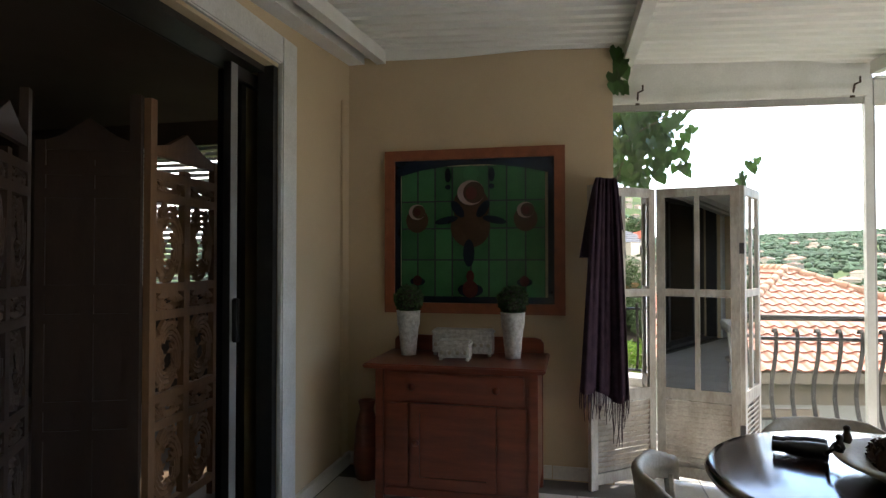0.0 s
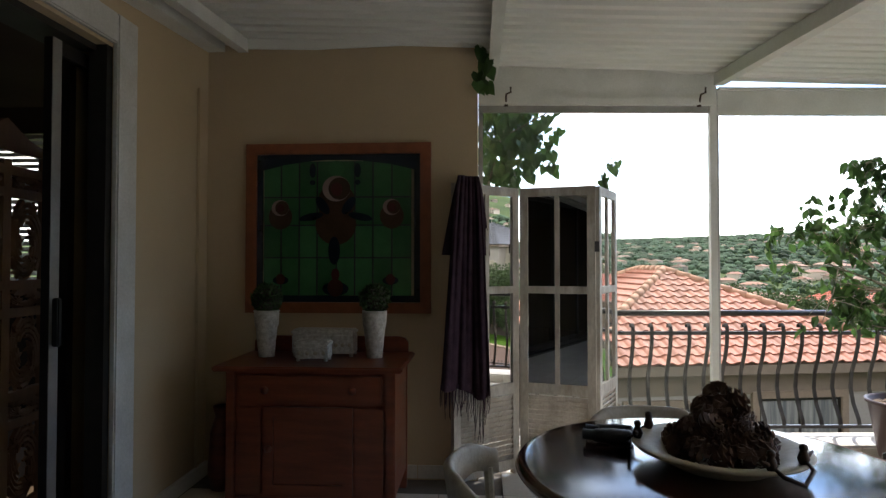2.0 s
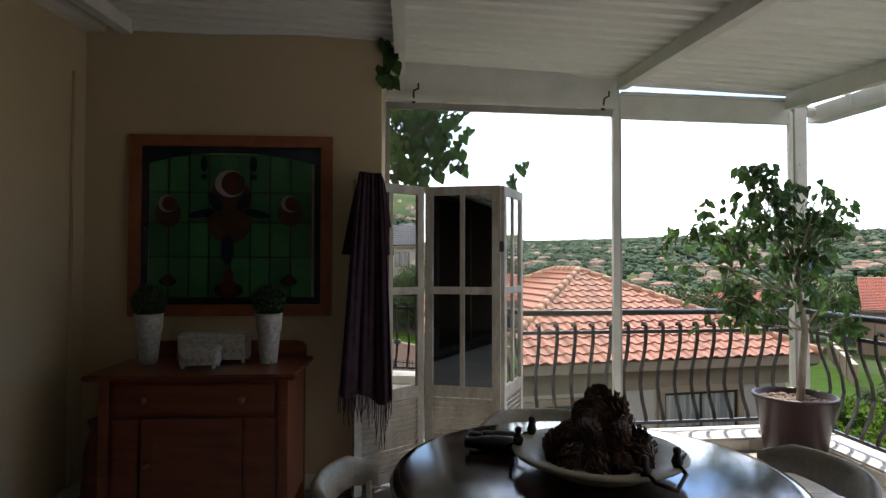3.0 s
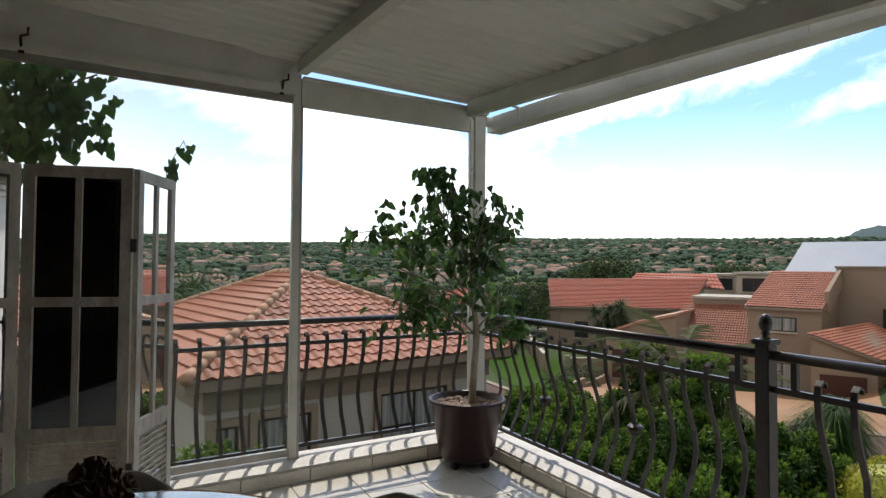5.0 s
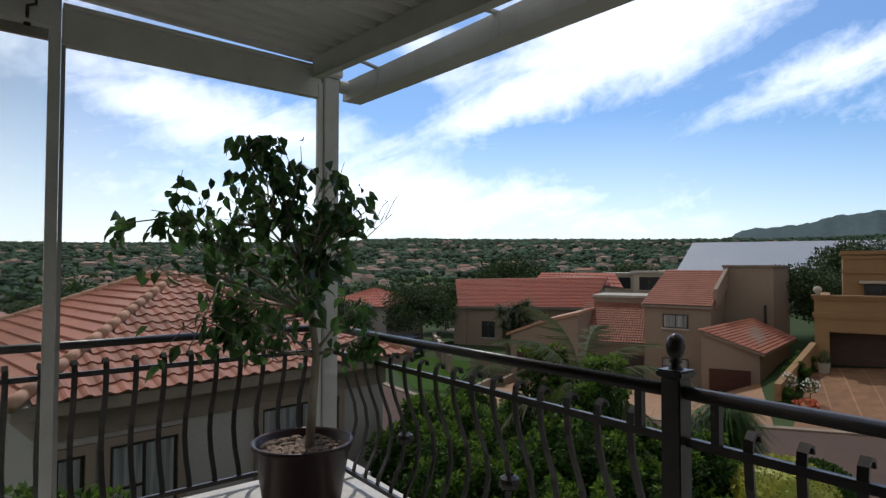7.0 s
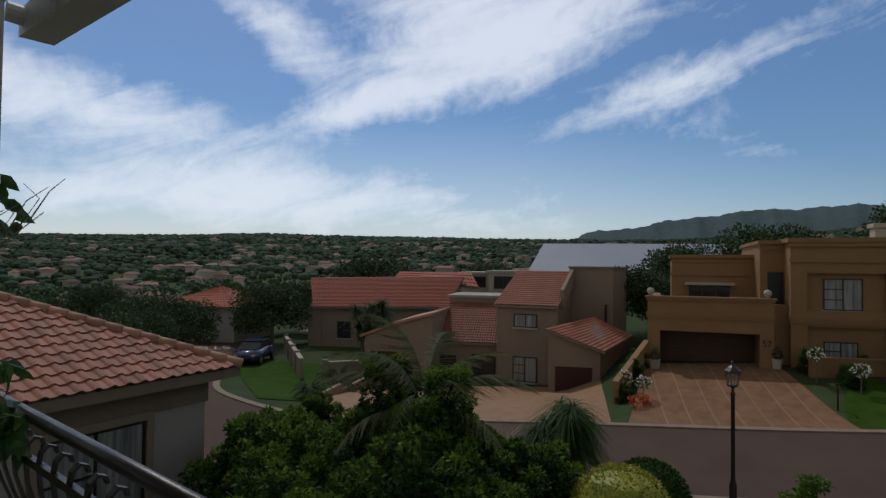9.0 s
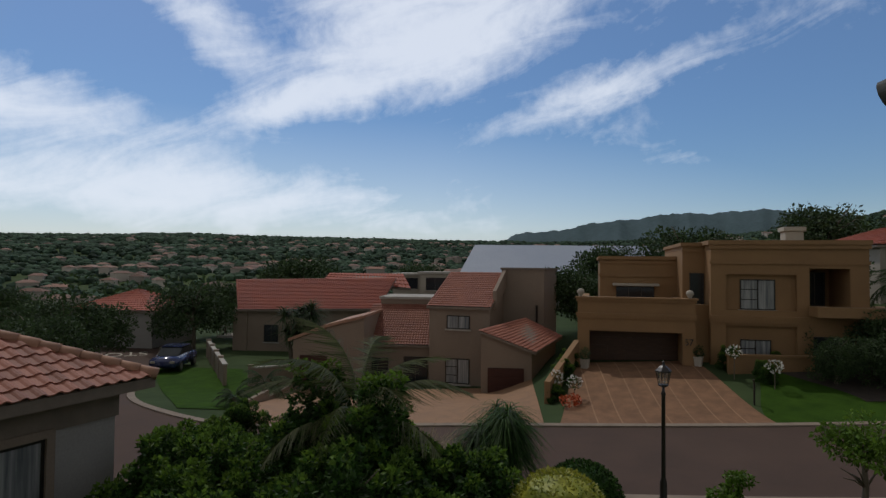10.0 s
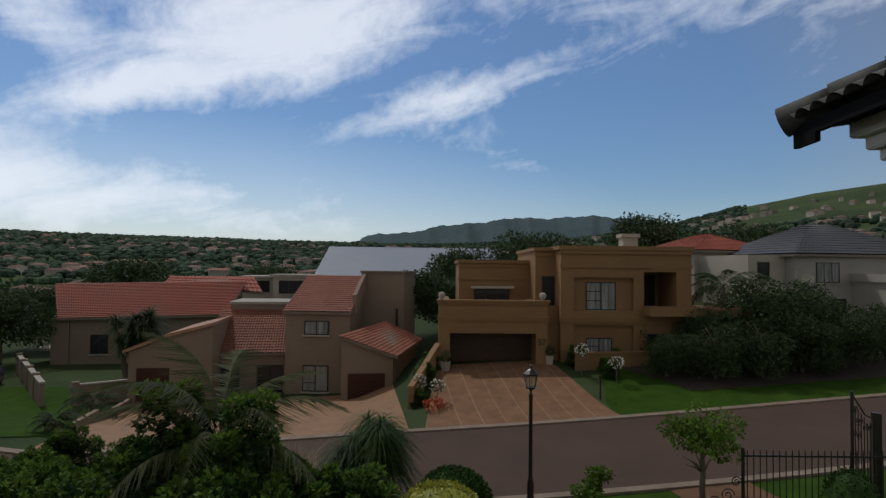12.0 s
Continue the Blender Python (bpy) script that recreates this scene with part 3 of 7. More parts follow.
tube([(3.70, yc, 2.71), (3.80, yc - 0.01, 2.70), (3.82, yc - 0.02, 2.69)], 0.045, bm, 12)
part("drain_spout", bm, M_WHITE, corner)

gutter = thing("gutter", "pale metal gutter hung along the roof edge", "gutter", kind="structure")


def gutter_z(y):
    return 2.69 - 0.032 * (4.93 - y)


for name, x, w, lift, h_ in (("inner_side", 3.77, 0.012, 0.0, 0.13), ("base", 3.835, 0.118, -0.06, 0.01), ("outer_side", 3.90, 0.012, 0.0, 0.13)):
    part(name, beam(bmesh.new(), (x, -3.9, gutter_z(-3.9) + lift), (x, 4.93, gutter_z(4.93) + lift), w, h_), M_WHITE, gutter)
for k in range(7):
    y = 4.45 - 1.15 * k
    bm = bmesh.new()
    beam(bm, (3.53, y, roof_z(3.6, y) - 0.03), (3.762, y, gutter_z(y) + 0.06), 0.03, 0.012)
    beam(bm, (3.757, y + 0.001, gutter_z(y) + 0.066), (3.759, y + 0.001, gutter_z(y) - 0.07), 0.03, 0.012)
    part("bracket", bm, M_WHITE, gutter)

# upstand kerbs
kerb_back = tagged(part("kerb_back", slab([(0.23, back_y(0.23) - 0.215, 0.10), (3.86, back_y(3.86) - 0.215, 0.10), (3.86, back_y(3.86) + 0.12, 0.10), (0.23, back_y(0.23) + 0.12, 0.10)], 0.4), M_KERB),
                   "white washed balcony kerb with worn paint", "kerb", kind="structure")
kerb_right = tagged(part("kerb_right", boxes((3.49, 3.82, -3.99, 4.63, -0.3, 0.099)), M_KERB), "white washed balcony kerb under the railing", "kerb", kind="structure")

# room behind the sliding door
tagged(part("room_floor", boxes((-6.3, XL - 0.301, -4.3, 5.3, -0.3, -0.01)), surface("brown_room_floor", (0.12, 0.08, 0.05), None, 0.4, scale=3)), "dark brown room floor", "floor", kind="structure")
# runs on past the window as an added, unseen overhang against the sun
tagged(part("room_ceiling", boxes((-6.3, XL - 0.301, -4.3, 7.4, 2.9, 3.1)), M_ROOM), "dim room ceiling with an overhang added outside to block sun", "ceiling", kind="structure")
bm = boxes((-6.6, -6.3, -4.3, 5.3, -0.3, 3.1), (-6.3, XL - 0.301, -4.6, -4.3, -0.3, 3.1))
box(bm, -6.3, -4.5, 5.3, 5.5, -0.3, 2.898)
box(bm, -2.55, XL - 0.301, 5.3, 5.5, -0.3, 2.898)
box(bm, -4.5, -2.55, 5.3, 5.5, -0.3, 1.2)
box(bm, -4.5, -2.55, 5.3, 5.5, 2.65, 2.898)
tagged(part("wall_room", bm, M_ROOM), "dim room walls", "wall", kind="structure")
blind = thing("window_2", "venetian blind over a bright window", "window", kind="structure")
for k in range(26):
    z = 1.24 + 0.055 * k
    bm = bmesh.new()
    box(bm, -4.48, -2.57, -0.024, 0.024, -0.001, 0.001, m=Matrix.Translation((0, 5.28, z)) @ pose(0, 0, 0, 60))
    part("slat", bm, M_WHITE, blind)

door = thing("door_1", "dark bronze aluminium sliding door with clear glass", "door", kind="structure")
for name, y0, y1, x in (("door_leaf", 2.68, 3.92, XL - 0.15), ("door_leaf", -2.9, -1.62, XL - 0.21), ("door_leaf", -1.68, -0.4, XL - 0.15)):
    leaf = part(name, boxes((x - 0.02, x + 0.02, y0, y0 + 0.06, 0.03, 2.52), (x - 0.02, x + 0.02, y1 - 0.06, y1, 0.03, 2.52),
                            (x - 0.02, x + 0.02, y0 + 0.06, y1 - 0.06, 0.03, 0.11), (x - 0.02, x + 0.02, y0 + 0.06, y1 - 0.06, 2.45, 2.52)), M_DARKALU, door)
    gl = part("pane", boxes((x - 0.003, x + 0.003, y0 + 0.06, y1 - 0.06, 0.11, 2.45)), M_CLEAR, leaf)
    gl.visible_shadow = False
part("door_handle", boxes((XL - 0.125, XL - 0.09, 2.69, 2.72, 1.05, 1.28), bevel=0.006), M_BLACK, door)
part("door_stile", boxes((XL - 0.129, XL - 0.1255, 2.68, 2.74, 0.03, 2.52)), M_ALU, door, "grey aluminium stile")
# dark lining that also covers the reveal at the jamb
part("door_frame", boxes((XL - 0.1, XL - 0.004, 2.90, 2.949, 0, 2.56), (XL - 0.25, XL - 0.2, 2.90, 2.949, 0, 2.56), (XL - 0.25, XL - 0.06, -3.699, -3.66, 0, 2.56), (XL - 0.25, XL - 0.06, -3.66, 2.90, 2.525, 2.559), (XL - 0.25, XL - 0.06, -3.66, 2.90, -0.009, 0.025)), M_DARKALU, door)

# ---- terrain ----
ORIGIN, EU, EN = Vector((31.54, 11.98, 0)), Vector((0.475, -0.88, 0)), Vector((0.88, 0.475, 0))
STREET = Matrix(((EU.x, EN.x, 0, ORIGIN.x), (EU.y, EN.y, 0, ORIGIN.y), (0, 0, 1, 0), (0, 0, 0, 1)))  # u along the facades, n away from the balcony


def smooth(v, a, b):
    t = np.clip((v - a) / (b - a), 0, 1)
    return t * t * (3 - 2 * t)


def street_of(x, y):
    return (x - ORIGIN.x) * EU.x + (y - ORIGIN.y) * EU.y, (x - ORIGIN.x) * EN.x + (y - ORIGIN.y) * EN.y


AZ = np.array([-180, -60, 0, 15, 25, 33, 45, 55, 61, 64, 67, 70, 76, 82, 87, 91, 96, 102, 108, 118, 140, 180])
ELEV = np.array([1.7, 1.7, 1.7, 1.9, 2.2, 2.55, 2.45, 2.35, 2.3, 2.3, 2.35, 2.4, 2.6, 3.0, 3.5, 4.2, 5.5, 6.6, 7.2, 6.8, 2.8, 1.7])


def ground_z(x, y):
    x, y = np.asarray(x, float), np.asarray(y, float)
    u, n = street_of(x, y)
    z = -3.95 + 0.045 * np.clip(u, -14, 24)
    z = z + 0.95 * smooth(n, -7.6, 0.5) * smooth(u, -3.2, -1.4)
    z = z - 0.75 * smooth(n, -6, 3) * smooth(-u, 2.6, 5.5)
    z = z + 1.6 * smooth(n, 4, 14) * smooth(u, 14, 24)
    z = z + 0.5 * smooth(-n, 15, 24)
    r = np.hypot(x - 3, y - 2)
    az = np.degrees(np.arctan2(x - 3, y - 2))
    ridge = np.tan(np.radians(np.interp(az, AZ, ELEV)))
    near_hill = smooth(az, 88, 100) * smooth(-az, -150, -130)
    far = -4.5 - 17 * smooth(r, 70, 260) * (1 - 0.8 * near_hill)
    top = ridge * 1400 + 1.6
    rough_ = 4.0 * np.sin(x * 0.011 + 1.0) * np.sin(y * 0.013) + 2.5 * np.sin(x * 0.031) * np.sin(y * 0.027 + 2)
    rise = np.clip((r - 260) / 1140, 0, 1) ** 1.25
    far = far + (top - far) * rise + rough_ * smooth(r, 120, 500) * (1 - 0.8 * smooth(r, 1100, 1400))
    far = far - 90 * smooth(r, 1450, 2600)
    return z + (far - z) * smooth(r, 62, 110)


def sheet(xs_, ys_, lift):
    """Vertices and faces of a strip of ground through rows of points, a little above the terrain."""
    P = np.stack([xs_, ys_, ground_z(xs_, ys_) + lift], -1)
    a, b = xs_.shape
    idx = np.arange(a * b).reshape(a, b)
    f = np.stack([idx[:-1, :-1], idx[1:, :-1], idx[1:, 1:], idx[:-1, 1:]], -1).reshape(-1, 4)
    return P.reshape(-1, 3), f


def patch(u0, u1, n0, n1, lift, nu=24, nn=16, left=None, right=None):
    """A ground patch in street coordinates; left and right bend its sides by n."""
    t = np.linspace(0, 1, nn)[:, None]
    s = np.linspace(0, 1, nu)[None, :]
    n = n0 + (n1 - n0) * t
    lo = u0 + (left(t) if left else 0)
    hi = u1 + (right(t) if right else 0)
    u = lo + (hi - lo) * s
    n = n + 0 * u
    return sheet(ORIGIN.x + u * EU.x + n * EN.x, ORIGIN.y + u * EU.y + n * EN.y, lift)


radii = np.concatenate([np.linspace(0.01, 70, 75), np.geomspace(73, 2900, 70)])
angles = np.radians(np.arange(0, 360.1, 1.5))
R, A = np.meshgrid(radii, angles, indexing="ij")
v, f = sheet(3 + R * np.sin(A), 2 + R * np.cos(A), 0.0)
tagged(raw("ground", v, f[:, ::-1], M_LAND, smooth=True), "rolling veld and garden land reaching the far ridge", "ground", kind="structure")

# the long hill beyond the valley, distance haze painted into its blue colour
hill_az = np.linspace(58, 99, 165)
crest = np.interp(hill_az, [58, 61, 62.5, 64, 67, 70, 74, 77, 80, 84, 88, 92, 99], [1.2, 1.9, 3.0, 3.35, 3.5, 4.2, 4.55, 5.0, 4.9, 5.15, 4.75, 4.2, 3.2])
crest = crest + 0.05 * np.sin(hill_az * 2.1) + 0.04 * np.sin(hill_az * 5.3 + 1) + 0.025 * np.sin(hill_az * 13)
hv, rows_h = [], 9
for k in range(rows_h):
    t = k / (rows_h - 1)
    rr_ = 2500 + 900 * t + 40 * np.sin(hill_az * 1.7 + 3 * t) * math.sin(math.pi * t)
    zz = (3400 * np.tan(np.radians(crest)) + 1.6) * t ** 1.3 * (1 + 0.05 * np.sin(hill_az * 3.3 + 9 * t) * math.sin(math.pi * t)) - 60 * (1 - t)
    hv.append(np.stack([3 + rr_ * np.sin(np.radians(hill_az)), 2 + rr_ * np.cos(np.radians(hill_az)), zz], -1))
idx = np.arange(rows_h * 165).reshape(rows_h, 165)
hf = np.stack([idx[:-1, :-1], idx[:-1, 1:], idx[1:, 1:], idx[1:, :-1]], -1).reshape(-1, 4)
tagged(raw("backdrop", np.concatenate(hv), hf, M_HAZEHILL, smooth=True), "long hill on the horizon with blue haze painted in", "hill", kind="structure")

# street: runs past the facades, then bends away behind the neighbour's house
centre = [(60, -7.5), (40, -9.2), (24, -10.6), (12, -11.1), (3, -11.3), (-6, -10.9), (-12, -10.8), (-17.2, -10.2), (-23.2, -6.4), (-28, 0.6), (-31.4, 8), (-35.5, 16), (-42, 25), (-55, 36)]


def curve(points, steps=10):
    out = []
    P = [np.array(p, float) for p in points]
    P = [2 * P[0] - P[1]] + P + [2 * P[-1] - P[-2]]
    for i in range(1, len(P) - 2):
        for t in np.linspace(0, 1, steps, endpoint=False):
            a, b, c, d = P[i - 1:i + 3]
            out.append(0.5 * (2 * b + (c - a) * t + (2 * a - 5 * b + 4 * c - d) * t * t + (3 * b - a - 3 * c + d) * t ** 3))
    return np.array(out + [P[-2]])


line = curve(centre)
tang = np.gradient(line, axis=0)
tang /= np.linalg.norm(tang, axis=1, keepdims=True)
side = np.stack([-tang[:, 1], tang[:, 0]], 1)


def ribbon(lo, hi, lift, n=7):
    s = np.linspace(lo, hi, n)
    U = line[:, None, 0] + side[:, None, 0] * s
    N = line[:, None, 1] + side[:, None, 1] * s
    return sheet(ORIGIN.x + U * EU.x + N * EN.x, ORIGIN.y + U * EU.y + N * EN.y, lift)


v, f = ribbon(-3.2, 3.2, 0.05, 9)
tagged(raw("road", v, f, M_ROAD, smooth=True), "worn brownish asphalt residential street", "road", kind="structure")
for lo, hi in ((-3.55, -3.2), (3.2, 3.5)):
    v, f = ribbon(lo, hi, 0.11, 2)
    k = raw("kerb", v, f, M_STREETKERB)
    so = k.modifiers.new("depth", "SOLIDIFY")
    so.thickness, so.offset = 0.14, -1
    tagged(k, "pale concrete street kerb", "kerb", kind="structure")
for u0, u1, n0, n1, lf, rt, lab in ((5.6, 32, -7.5, -1.5, lambda t: -0.8 * np.cos(np.pi * np.clip(t, 0, 1)) * 1.0, None, "mown green lawn before the ochre house"),
                                    (-18.6, -16.3, -4.7, 9, lambda t: -9.6 * t, lambda t: -5.5 * t * t, "green lawn corner beside the street bend"),
                                    (-9, 16, -21, -14.7, None, None, "green lawn strip inside the fence")):
    v, f = patch(u0, u1, n0, n1, 0.035, left=lf, right=rt)
    tagged(raw("lawn", v, f, M_GRASS, smooth=True), lab, "lawn", kind="structure")
v, f = patch(8.2, 25, -5.3, -1.4, 0.05, left=lambda t: 0.9 * np.cos(3 * t))
tagged(raw("planting_bed", v, f, M_SOIL, smooth=True), "dark soil bed under the garden bushes", "flower bed", kind="structure")
v, f = patch(-2.6, 4.9, -7.75, 0.4, 0.045, left=lambda t: 1.5 * t, right=lambda t: -0.4 * t)
drive = tagged(raw("driveway", v, f, M_PAVER, smooth=True), "brick paved driveway of the ochre house", "driveway", kind="structure")
v, f = patch(-15.95, -3.1, -7.2, 3.1, 0.045)
drive_b = tagged(raw("driveway", v, f, M_PAVERLINE, smooth=True), "sandy paved forecourt of the taupe house", "driveway", kind="structure")


# ---- houses across the street ----
def gz(u, n):
    p = STREET @ Vector((u, n, 0))
    return float(ground_z(p.x, p.y))


def window(parent, u0, u1, z0, z1, n, pane=M_PANE, bars=(1, 2), frame_mat=M_DARKALU, m=None):
    """A framed window set against a wall that faces -n; bars: uprights and transoms."""
    w = part("window", ring_frame(u0, u1, z0, z1, 0.05, n - 0.06, n - 0.01, m), frame_mat, parent)
    for k in range(1, bars[0] + 1):
        c = u0 + (u1 - u0) * k / (bars[0] + 1)
        part("glazing_bar", boxes((c - 0.025, c + 0.025, n - 0.055, n - 0.012, z0 + 0.05, z1 - 0.05), m=m), frame_mat, w)
    for k in range(1, bars[1] + 1):
        c = z0 + (z1 - z0) * k / (bars[1] + 1)
        part("glazing_bar", boxes((u0 + 0.05, u0 + (u1 - u0) / (bars[0] + 1) - 0.025, n - 0.05, n - 0.014, c - 0.02, c + 0.02), m=m), frame_mat, w)
    part("pane", boxes((u0 + 0.05, u1 - 0.05, n - 0.03, n - 0.02, z0 + 0.05, z1 - 0.05), m=m), pane, w)
    part("sill", boxes((u0 - 0.08, u1 + 0.08, n - 0.12, n - 0.002, z0 - 0.1, z0 - 0.004), m=m), M_CONCRETE, w)
    return w


def blocks(name, parent, material, *specs, m=None):
    """Each block a part of its own."""
    for spec in specs:
        part(name, boxes(spec, m=m), material, parent)


def ring_frame(x0, x1, z0, z1, w, y0, y1, m=None):
    """A rectangular frame as one piece."""
    bm = bmesh.new()
    out = [(x0, z0), (x1, z0), (x1, z1), (x0, z1)]
    inn = [(x0 + w, z0 + w), (x1 - w, z0 + w), (x1 - w, z1 - w), (x0 + w, z1 - w)]
    V = [[bm.verts.new((x, y, z)) for x, z in o] for o in (out, inn) for y in (y0, y1)]
    for i in range(4):
        j = (i + 1) % 4
        bm.faces.new((V[0][i], V[0][j], V[2][j], V[2][i]))
        bm.faces.new((V[1][j], V[1][i], V[3][i], V[3][j]))
        bm.faces.new((V[0][j], V[0][i], V[1][i], V[1][j]))
        bm.faces.new((V[2][i], V[2][j], V[3][j], V[3][i]))
    bmesh.ops.recalc_face_normals(bm, faces=bm.faces)
    if m is not None:
        bmesh.ops.transform(bm, matrix=m, verts=bm.verts)
    return bm


def panelled(parent, u0, u1, z0, z1, n, material, rows=4, cols=1, m=None):
    """A sectional garage door with raised panels."""
    door_ = part("garage_door", boxes((u0, u1, n, n + 0.05, z0, z1), m=m), material, parent)
    for r in range(rows):
        for c in range(cols):
            a, b = u0 + (u1 - u0) * c / cols, u0 + (u1 - u0) * (c + 1) / cols
            lo, hi = z0 + (z1 - z0) * r / rows, z0 + (z1 - z0) * (r + 1) / rows
            part("panel", boxes((a + 0.05, b - 0.05, n - 0.025, n - 0.001, lo + 0.04, hi - 0.04), m=m), material, door_)
    return door_


def tiled(parent, corners, cols, rows, material, name="roof", wave=0.05, step=0.05, under=0.12):
    v, f = tiled_sheet(corners, cols, rows, wave, step)
    r = raw(name, v, f, material, parent)
    part("soffit", slab([Vector(c) - Vector((0, 0, 0.02)) for c in corners], under), M_FASCIA, r)
    return r


# ochre house with the double garage
OCHRE = STREET @ Matrix.Translation((-1, 0, 0)) @ pose(0, 0, 0, 0, 0, -8) @ Matrix.Diagonal((0.935, 1, 1, 1)) @ Matrix.Translation((1, 0, 0))
ochre = thing("house", "ochre rendered double-storey house with flat parapets", "house", OCHRE)
blocks("wall", ochre, M_OCHRE, (-1.0, -0.4, 0, 6, -3.6, 0.179), (4.1, 4.7, 0, 6, -3.6, 0.179), (-0.4, 4.1, 0, 0.45, -1.35, 0.179), (-0.4, 4.1, 0.45, 6, -1.0, -0.75), (-0.4, 4.1, 5.7, 6, -3.6, -1.0))
blocks("cornice", ochre, M_OCHRE, (-1.12, 4.82, -0.14, 0.3, 0.18, 0.27), (-1.06, 4.76, -0.08, -0.002, 0.06, 0.178), (-1.08, 4.78, -0.1, -0.002, -0.62, -0.5), (-1.05, 4.75, -0.07, -0.002, -0.75, -0.622), (-0.5, 4.2, -0.05, -0.002, -1.35, -1.2))
panelled(ochre, -0.4, 4.1, -3.0, -1.35, 1.6, M_BROWNDOOR, 4, 5)
for u in (-0.85, 4.45):
    part("finial_ball", lathe([(0, 0.27), (0.09, 0.28), (0.08, 0.32), (0.17, 0.42), (0.19, 0.5), (0.15, 0.61), (0, 0.66)], 16, m=Matrix.Translation((u, 0.05, 0))), M_CREAMWALL, ochre, "cream ball finial", True)
blocks("wall", ochre, M_OCHRE, (0.2, 5.0, 4.0, 10, -3, 2.12))
blocks("cornice", ochre, M_OCHRE, (0.1, 5.0, 3.88, 10.1, 2.12, 2.3), (0.15, 5.0, 3.93, 3.998, 1.2, 1.35), (0.16, 5.0, 3.94, 3.998, 1.9, 2.05))
part("awning", boxes((0.9, 3.4, 3.3, 3.99, 0.72, 0.85), bevel=0.02), M_CREAMWALL, ochre)
window(ochre, 1.1, 3.2, -0.6, 0.68, 4.0, M_DARKGLASS, (2, 0))
part("wall", boxes((4.4, 6.0, 2.0, 9, -3, 2.78)), M_OCHRE, ochre)
blocks("cornice", ochre, M_OCHRE, (4.3, 6.05, 1.88, 9, 2.78, 2.95), (4.35, 6.0, 1.93, 1.998, 2.5, 2.62))
window(ochre, 4.75, 5.45, -0.55, 1.45, 2.0, M_DARKGLASS, (0, 0))
part("wall", boxes((4.75, 5.5, 1.0, 1.25, -3.3, -0.05)), M_OCHRE, ochre)
# right block: solid walls round a recessed upper balcony
blocks("wall", ochre, M_OCHRE, (5.5, 9.95, 0.75, 10, -3.4, 2.8), (9.95, 11.7, 3.0, 10, -3.4, 2.8), (11.7, 12.5, 0.5, 10, -3.4, 2.8), (9.95, 11.7, 0.5, 3.0, -3.4, -0.15), (9.95, 11.7, 0.5, 3.0, 1.72, 2.8),
       (5.5, 6.2, 0.5, 0.748, -3.4, 2.8), (9.4, 9.95, 0.5, 0.748, -3.4, 2.8), (6.2, 9.4, 0.5, 0.748, 1.42, 2.8), (6.2, 9.4, 0.5, 0.748, -0.95, -0.24), (6.2, 9.4, 0.5, 0.748, -3.4, -2.9))
blocks("cornice", ochre, M_OCHRE, (5.36, 12.6, 0.34, 10.1, 2.8, 3.0), (5.42, 12.56, 0.40, 0.498, 2.6, 2.798), (5.42, 13.2, 0.38, 0.498, -0.65, -0.5), (5.45, 13.1, 0.42, 0.498, -0.82, -0.652), (5.44, 12.54, 0.43, 0.498, 1.9, 2.05))
window(ochre, 6.9, 8.5, -0.22, 1.19, 0.75, M_PANE, (1, 2))
window(ochre, 6.9, 8.3, -2.44, -1.6, 0.75, M_PANE, (1, 1))
window(ochre, 10.1, 11.5, -0.1, 1.55, 3.0, M_DARKGLASS, (2, 0))
part("balcony", boxes((9.9, 15.2, -0.6, 0.48, -0.42, 0.02), (12.5, 15.2, 0.5, 4.0, -0.42, -0.1)), M_OCHRE, ochre, "ochre balcony parapet")
part("wall", boxes((12.5, 15.0, 1.2, 10, -3.4, -0.44)), M_OCHRE, ochre)
window(ochre, 10.1, 11.8, -2.5, -1.35, 0.5, M_DARKGLASS, (2, 0))
part("chimney", boxes((10.0, 10.9, 4, 4.9, 2.9, 3.62), (9.9, 11.0, 3.9, 5.0, 3.62, 3.85), bevel=0.03), M_CREAMWALL, ochre)
num = bpy.data.curves.new("house_number", "FONT")
num.body, num.size, num.extrude, num.align_x = "57", 0.42, 0.012, "CENTER"
tmp = new("house_number", num)
me = bpy.data.meshes.new_from_object(tmp.evaluated_get(bpy.context.evaluated_depsgraph_get()))
bpy.data.objects.remove(tmp)
me.materials.append(M_DARKALU)
number = new("house_number", me)
number.parent, number.matrix_basis = ochre, pose(4.4, -0.02, -1.9, 90)
bm = boxes((5.3, 8.9, -1.95, -1.75, -3.6, -2.2), (5.25, 8.95, -2.0, -1.7, -2.2, -2.1))
tagged(part("garden_wall", bm, M_OCHRE), "low ochre garden wall before the house", "wall").matrix_world = STREET
bm = bmesh.new()
prism(bm, [(0, -5.0), (0, -3.1), (4.6, -1.85), (4.6, -5.0)], -0.13, 0.13, m=STREET @ Matrix.Translation((-2.75, -4.2, 0)) @ pose(0, 0, 0, 0, 0, 68))
tagged(part("boundary_wall", bm, M_OCHRE), "ochre boundary wall sloping along the driveway", "wall")

# taupe house with tiled roofs, turned a little against the street
taupe = thing("house", "taupe rendered house with terracotta tiled roofs", "house", STREET.copy())
H = Matrix.Translation((-8.75, 4.5, 0)) @ pose(0, 0, 0, 0, 0, -13)


def h(x, y, z):
    return H @ Vector((x, y, z))


